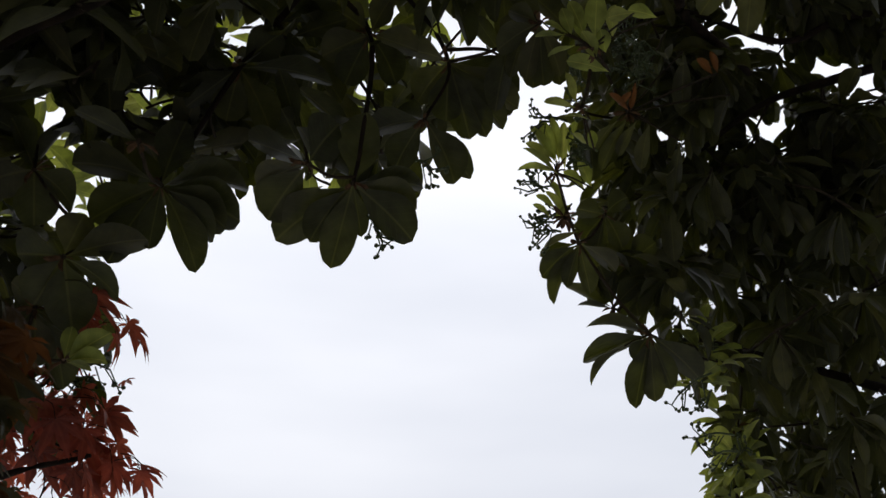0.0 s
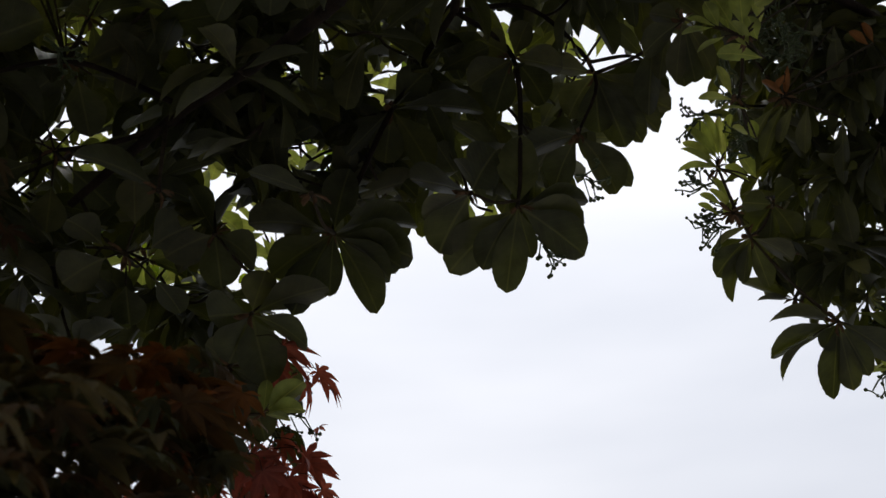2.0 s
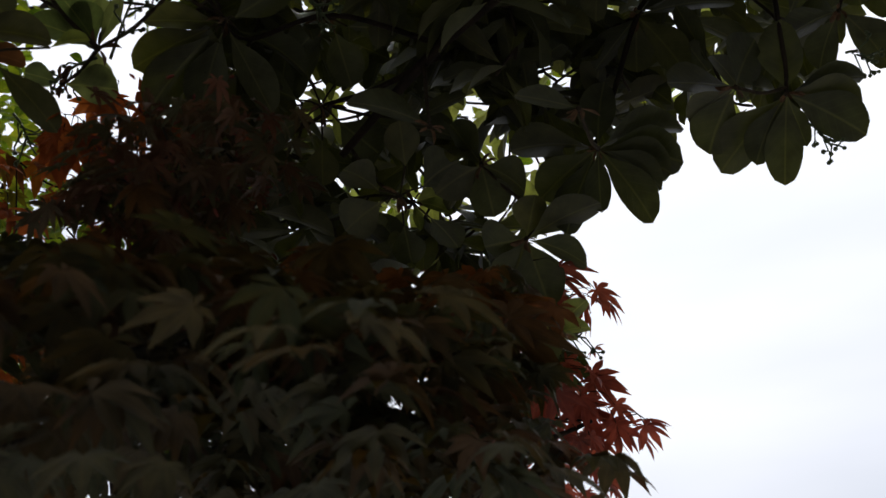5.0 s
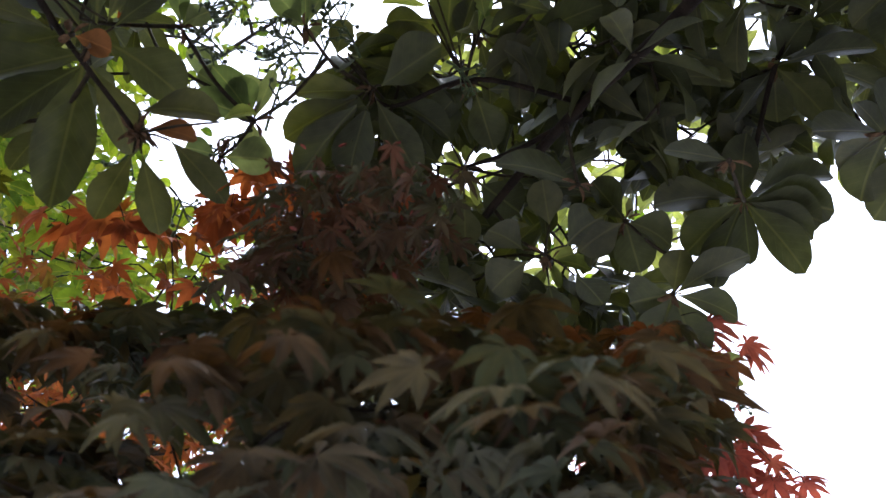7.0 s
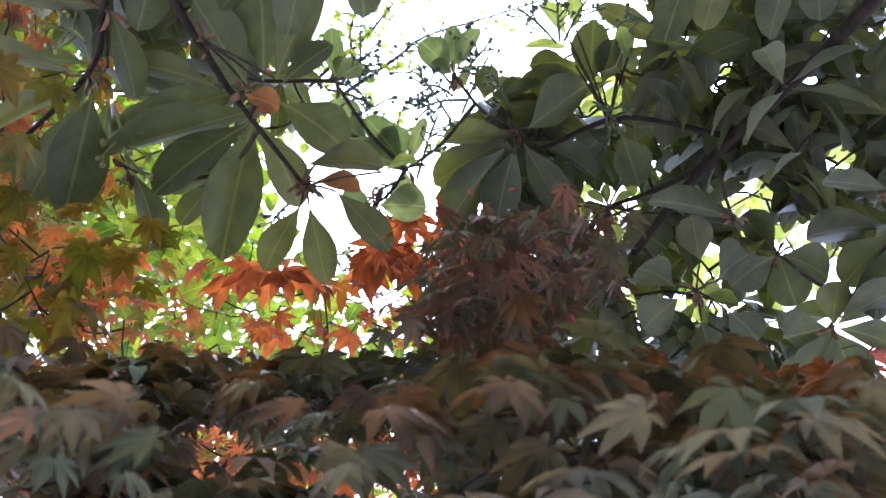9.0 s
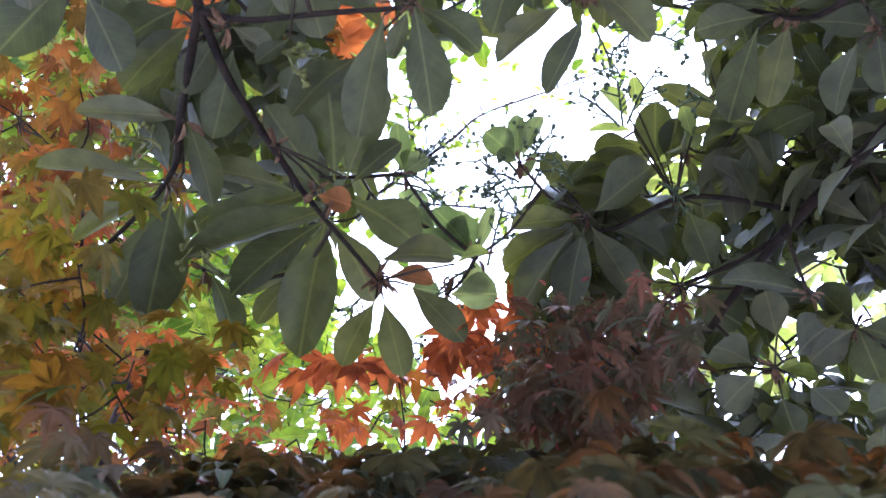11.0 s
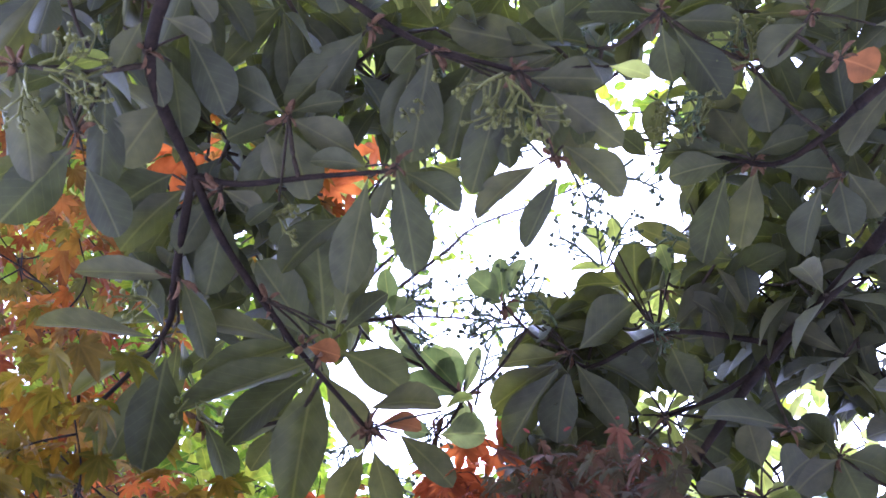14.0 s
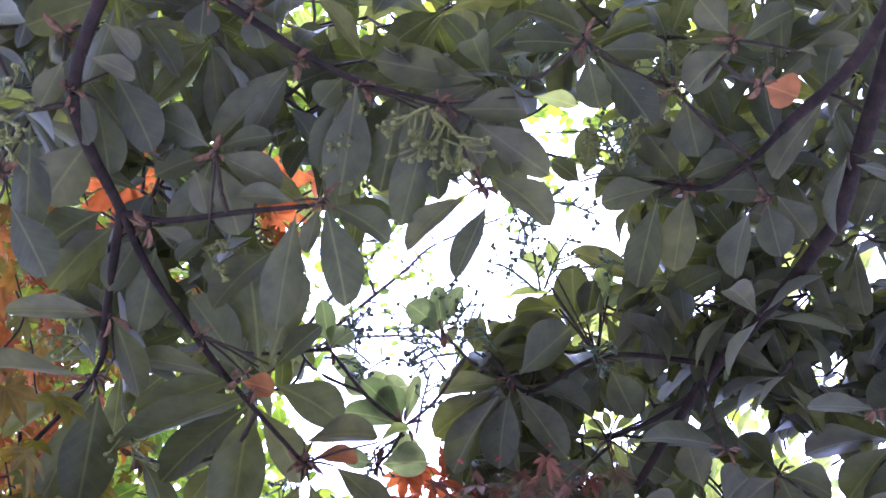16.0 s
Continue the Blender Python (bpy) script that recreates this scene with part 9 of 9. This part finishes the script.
back_f = [(-2.60, 0.70, 4.96, 96), (-1.84, 0.52, 4.37, 5), (-1.93, 1.02, 3.93, 96), (-2.57, 1.74, 4.40, 60), (-2.17, 1.25, 4.56, 99), (-2.82, 1.86, 2.97, 18), (-2.67, 1.67, 3.94, 50), (-2.25, 2.53, 3.13, 67), (-2.30, 1.52, 3.66, 93), (-3.33, 1.81, 3.29, 64), (-3.25, 1.89, 3.01, 96), (-2.98, 2.12, 3.06, 59), (-2.36, 1.90, 3.01, 38), (-3.11, 1.60, 3.80, 84), (-2.46, 1.42, 4.02, 78), (-2.44, 2.71, 3.42, 34), (-3.19, 1.83, 3.31, 26), (-2.92, 1.46, 3.74, 78), (-2.98, 1.91, 4.19, 38), (-2.46, 2.46, 3.27, 96)]
back_g = [(-3.16, 2.43, 3.25, 40), (-2.84, 1.55, 3.31, 38), (-3.38, 1.77, 3.55, 71), (-3.54, 1.46, 4.35, 55), (-3.47, 2.11, 3.24, 76), (-3.34, 2.30, 3.24, 32), (-2.72, 2.50, 3.11, 35), (-2.91, 1.71, 3.02, 83), (-2.61, 1.90, 2.95, 31), (-2.22, 2.11, 2.94, 29), (-2.86, 1.44, 3.86, 56), (-2.88, 2.21, 3.16, 73), (-2.52, 2.94, 3.24, 48), (-3.12, 1.91, 3.08, 67), (-3.24, 1.37, 3.78, 8), (-2.68, 1.11, 3.70, 22), (-3.56, 1.92, 3.70, 8), (-3.03, 1.69, 4.26, 59), (-2.52, 1.37, 3.63, 19), (-3.38, 2.09, 3.41, 0)]
back_h = [(-2.85, 1.74, 4.04, 98), (-1.34, 1.19, 4.38, 45), (-0.81, 1.58, 4.79, 91), (-1.62, 1.25, 5.10, 28), (-1.17, 1.72, 4.75, 60), (-2.10, 0.37, 4.48, 93), (-2.60, 0.34, 5.16, 62), (-1.86, 0.95, 4.34, 97), (-2.11, 0.74, 4.70, 26), (-1.26, 1.47, 5.15, 41), (-1.12, 1.35, 4.20, 10), (-1.67, 1.02, 4.84, 8), (-1.82, 1.16, 4.31, 74), (-2.02, 0.56, 4.37, 26), (-1.37, 1.34, 4.46, 36), (-1.50, 0.98, 4.83, 60), (-1.64, 0.86, 4.46, 6), (-2.88, 0.73, 4.79, 33), (-0.95, 1.36, 4.55, 81), (-1.54, 1.04, 4.68, 56)]
back_i = [(-1.94, 0.96, 5.12, 97), (-2.38, 0.51, 4.56, 19), (-1.14, 1.20, 4.42, 17), (-1.79, 0.72, 4.28, 19), (-1.90, 0.91, 4.54, 8), (-1.95, 0.56, 4.67, 32), (-1.71, 1.38, 4.69, 49), (-2.84, 0.59, 4.52, 41), (-2.10, 0.54, 4.23, 72), (-2.20, 1.16, 4.65, 47), (-2.52, 0.84, 4.41, 7), (-2.71, 0.62, 4.55, 19), (-2.88, 0.73, 4.06, 27), (-2.68, 0.91, 4.43, 58), (-2.06, 1.06, 4.52, 88), (-2.86, 0.95, 4.38, 72), (-2.51, 1.10, 4.67, 2), (-1.75, 1.00, 4.36, 1), (-1.91, 1.18, 4.54, 34), (-1.95, 1.01, 4.61, 98)]
# from (-4.93, 0.52, 2.81) on, unseen sprays added to block light from the left
back_j = [(-2.01, 1.15, 4.37, 61), (-2.05, 0.85, 4.55, 70), (-2.32, 0.64, 4.28, 15), (-2.05, 0.87, 4.02, 39), (-2.21, 1.01, 4.55, 20), (-2.21, 1.07, 4.40, 82), (-2.66, 0.75, 3.97, 91), (-1.77, 1.13, 4.51, 36), (-2.74, 0.86, 4.63, 98), (-1.96, 1.01, 4.81, 30), (-3.02, 0.88, 4.37, 81), (-2.21, 1.14, 4.28, 75), (-2.89, 1.06, 4.48, 8), (-2.32, 0.94, 4.72, 45), (-2.79, 0.70, 4.16, 4), (-3.03, 0.60, 4.60, 35), (-1.72, 0.97, 4.03, 58), (-4.93, 0.52, 2.81, 75), (-3.01, 0.44, 3.52, 32), (-3.59, -1.31, 4.62, 32)]
left_block_k = [(-4.83, -0.02, 3.56, 5), (-3.44, -1.01, 5.01, 29), (-2.94, 0.29, 3.96, 37), (-3.46, 0.14, 3.95, 12), (-4.59, -0.04, 3.34, 6), (-2.44, 0.17, 3.75, 41), (-3.16, 0.43, 2.77, 31), (-2.92, 0.80, 3.01, 6), (-4.48, 1.89, 3.32, 10), (-3.54, 1.28, 2.71, 11), (-3.67, 0.65, 2.65, 14), (-3.07, -0.78, 3.82, 9), (-4.32, 1.69, 3.41, 70), (-4.36, 0.27, 2.99, 9), (-3.48, -0.21, 3.20, 78), (-3.61, 0.19, 4.62, 1), (-2.84, -0.14, 5.46, 31), (-5.12, -0.31, 3.68, 12), (-3.81, 0.97, 3.78, 24), (-4.45, -1.02, 4.63, 73)]
left_block_l = [(-4.35, -0.00, 4.22, 80), (-3.82, 0.63, 2.76, 42), (-4.08, 1.14, 3.14, 41), (-3.50, 0.20, 4.32, 48), (-5.00, 1.04, 2.89, 73), (-4.07, 0.18, 4.01, 40), (-5.52, -0.63, 4.60, 91), (-3.39, -0.87, 5.35, 71), (-2.56, -0.68, 4.26, 34), (-3.62, 0.59, 3.60, 61), (-5.27, 1.32, 3.08, 6), (-3.82, -0.36, 3.71, 83), (-3.49, 0.87, 3.39, 10), (-3.94, -1.39, 5.08, 5), (-4.64, 0.71, 2.71, 62), (-3.02, 0.42, 3.20, 28), (-2.90, 0.03, 5.12, 15), (-3.83, 0.10, 3.02, 86), (-2.76, -0.67, 4.28, 45), (-4.24, -1.11, 5.34, 89)]
left_block_m = [(-3.80, -0.97, 4.95, 78), (-3.88, 0.57, 3.35, 46), (-2.55, 0.27, 3.32, 41), (-2.75, 0.22, 4.06, 52), (-4.10, 0.25, 4.40, 95), (-4.21, -0.86, 5.18, 4), (-2.71, 0.63, 2.98, 66), (-2.66, -0.49, 4.32, 60), (-5.72, 0.14, 3.28, 98), (-3.67, -0.14, 3.86, 56), (-3.50, 0.30, 3.94, 10), (-4.37, -0.27, 3.91, 77), (-2.73, 0.55, 3.12, 5), (-3.59, 0.17, 3.76, 80), (-2.96, -0.62, 3.93, 26), (-4.02, 0.42, 2.93, 87), (-5.71, -0.08, 3.76, 80), (-3.23, 1.00, 3.69, 36), (-2.70, -0.04, 4.32, 88), (-3.89, 0.28, 3.00, 70)]
left_block_n = [(-3.47, 0.77, 4.28, 78), (-6.10, 0.34, 3.48, 64), (-3.53, -0.08, 3.95, 58), (-4.03, -0.60, 4.34, 99), (-3.20, 0.19, 5.19, 97), (-2.80, -0.23, 3.93, 68), (-4.67, 0.20, 3.96, 50), (-4.37, 1.12, 3.99, 60), (-3.80, -0.04, 3.00, 40), (-3.17, 0.02, 3.56, 97), (-4.32, 1.12, 3.40, 50), (-3.13, -0.21, 3.40, 79), (-4.20, 0.02, 3.77, 15), (-4.49, -0.33, 4.37, 36), (-4.49, 1.08, 3.28, 57), (-3.72, 0.63, 3.16, 90), (-4.27, 0.91, 3.85, 93)]
back = back_a + back_b + back_c + back_d + back_e + back_f + back_g + back_h + back_i + back_j + left_block_k + left_block_l + left_block_m + left_block_n
s = Shape()
grow(back_nodes, [Vector(q[:3]) for q in back], s, 0.0018, 0.004)
tagged(part("twig_mass", s.mesh("twig_mass", M_BARK, False), back_tree, "thin dark twigs", Matrix()), kind="stuff")
s = Shape()
spray_fill(s, back, SMALL, random.Random(43), dict(reach=0.40, leaf=0.06, count=40, flat=0.7, ratio=0.62, hang=0.3))
tagged(part("foliage", s.mesh("foliage", M_GREEN), back_tree, "thin green oval leaves, some added unseen to block side light", Matrix()), kind="stuff")

# ---- a sparse tree farther off, seen through the gap
foot = Vector(far_foot[0])
far_tree = thing("distant_tree", (foot.x - 0.3, foot.y + 0.1, 0), "distant tree with bare thin twigs and few small leaves", "tree")
far_nodes = []
wood("trunk", far_tree, [(foot.x - 0.3, foot.y + 0.1, -0.05), (foot.x - 0.25, foot.y + 0.1, 1.5), tuple(foot)], 0.07, 0.022, [], 12)
for line, r0, r1 in ((far_foot, 0.022, 0.008), (far_twig, 0.011, 0.006), (far_twig_long, 0.011, 0.005), (far_twig_low, 0.009, 0.005), (far_twig_top, 0.009, 0.005)):
    wood("limb", far_tree, line, r0, r1, far_nodes, 6)
r, tips = random.Random(77), []
for q in far_nodes[20:]:
    for _ in range(2):
        tips.append(q + Vector((r.gauss(0, 0.12), r.gauss(0, 0.12), r.gauss(0, 0.10))))
s, t_leaf = Shape(), Shape()
for e in tips:
    near = min(far_nodes, key=lambda q: (q - e).length)
    s.tube([near, near.lerp(e, 0.5) + Vector((0, 0, 0.012)), e], 0.004, 0.003, 4)
    for _ in range(r.choice((1, 2, 3))):
        base = near.lerp(e, r.uniform(0.5, 1.0))
        d = Vector((r.gauss(0, 1), r.gauss(0, 1), r.gauss(-0.3, 0.6))).normalized()
        t_leaf.leaf(SMALL[1], leaf_frame(base, base + d * r.uniform(0.030, 0.055), r.uniform(0.016, 0.030), r.uniform(-40, 40)))
tagged(part("twig_mass", s.mesh("twig_mass", M_BARK, False), far_tree, "thin bare twigs", Matrix()), kind="stuff")
tagged(part("foliage", t_leaf.mesh("foliage", M_GREEN), far_tree, "few small green leaves", Matrix()), kind="stuff")
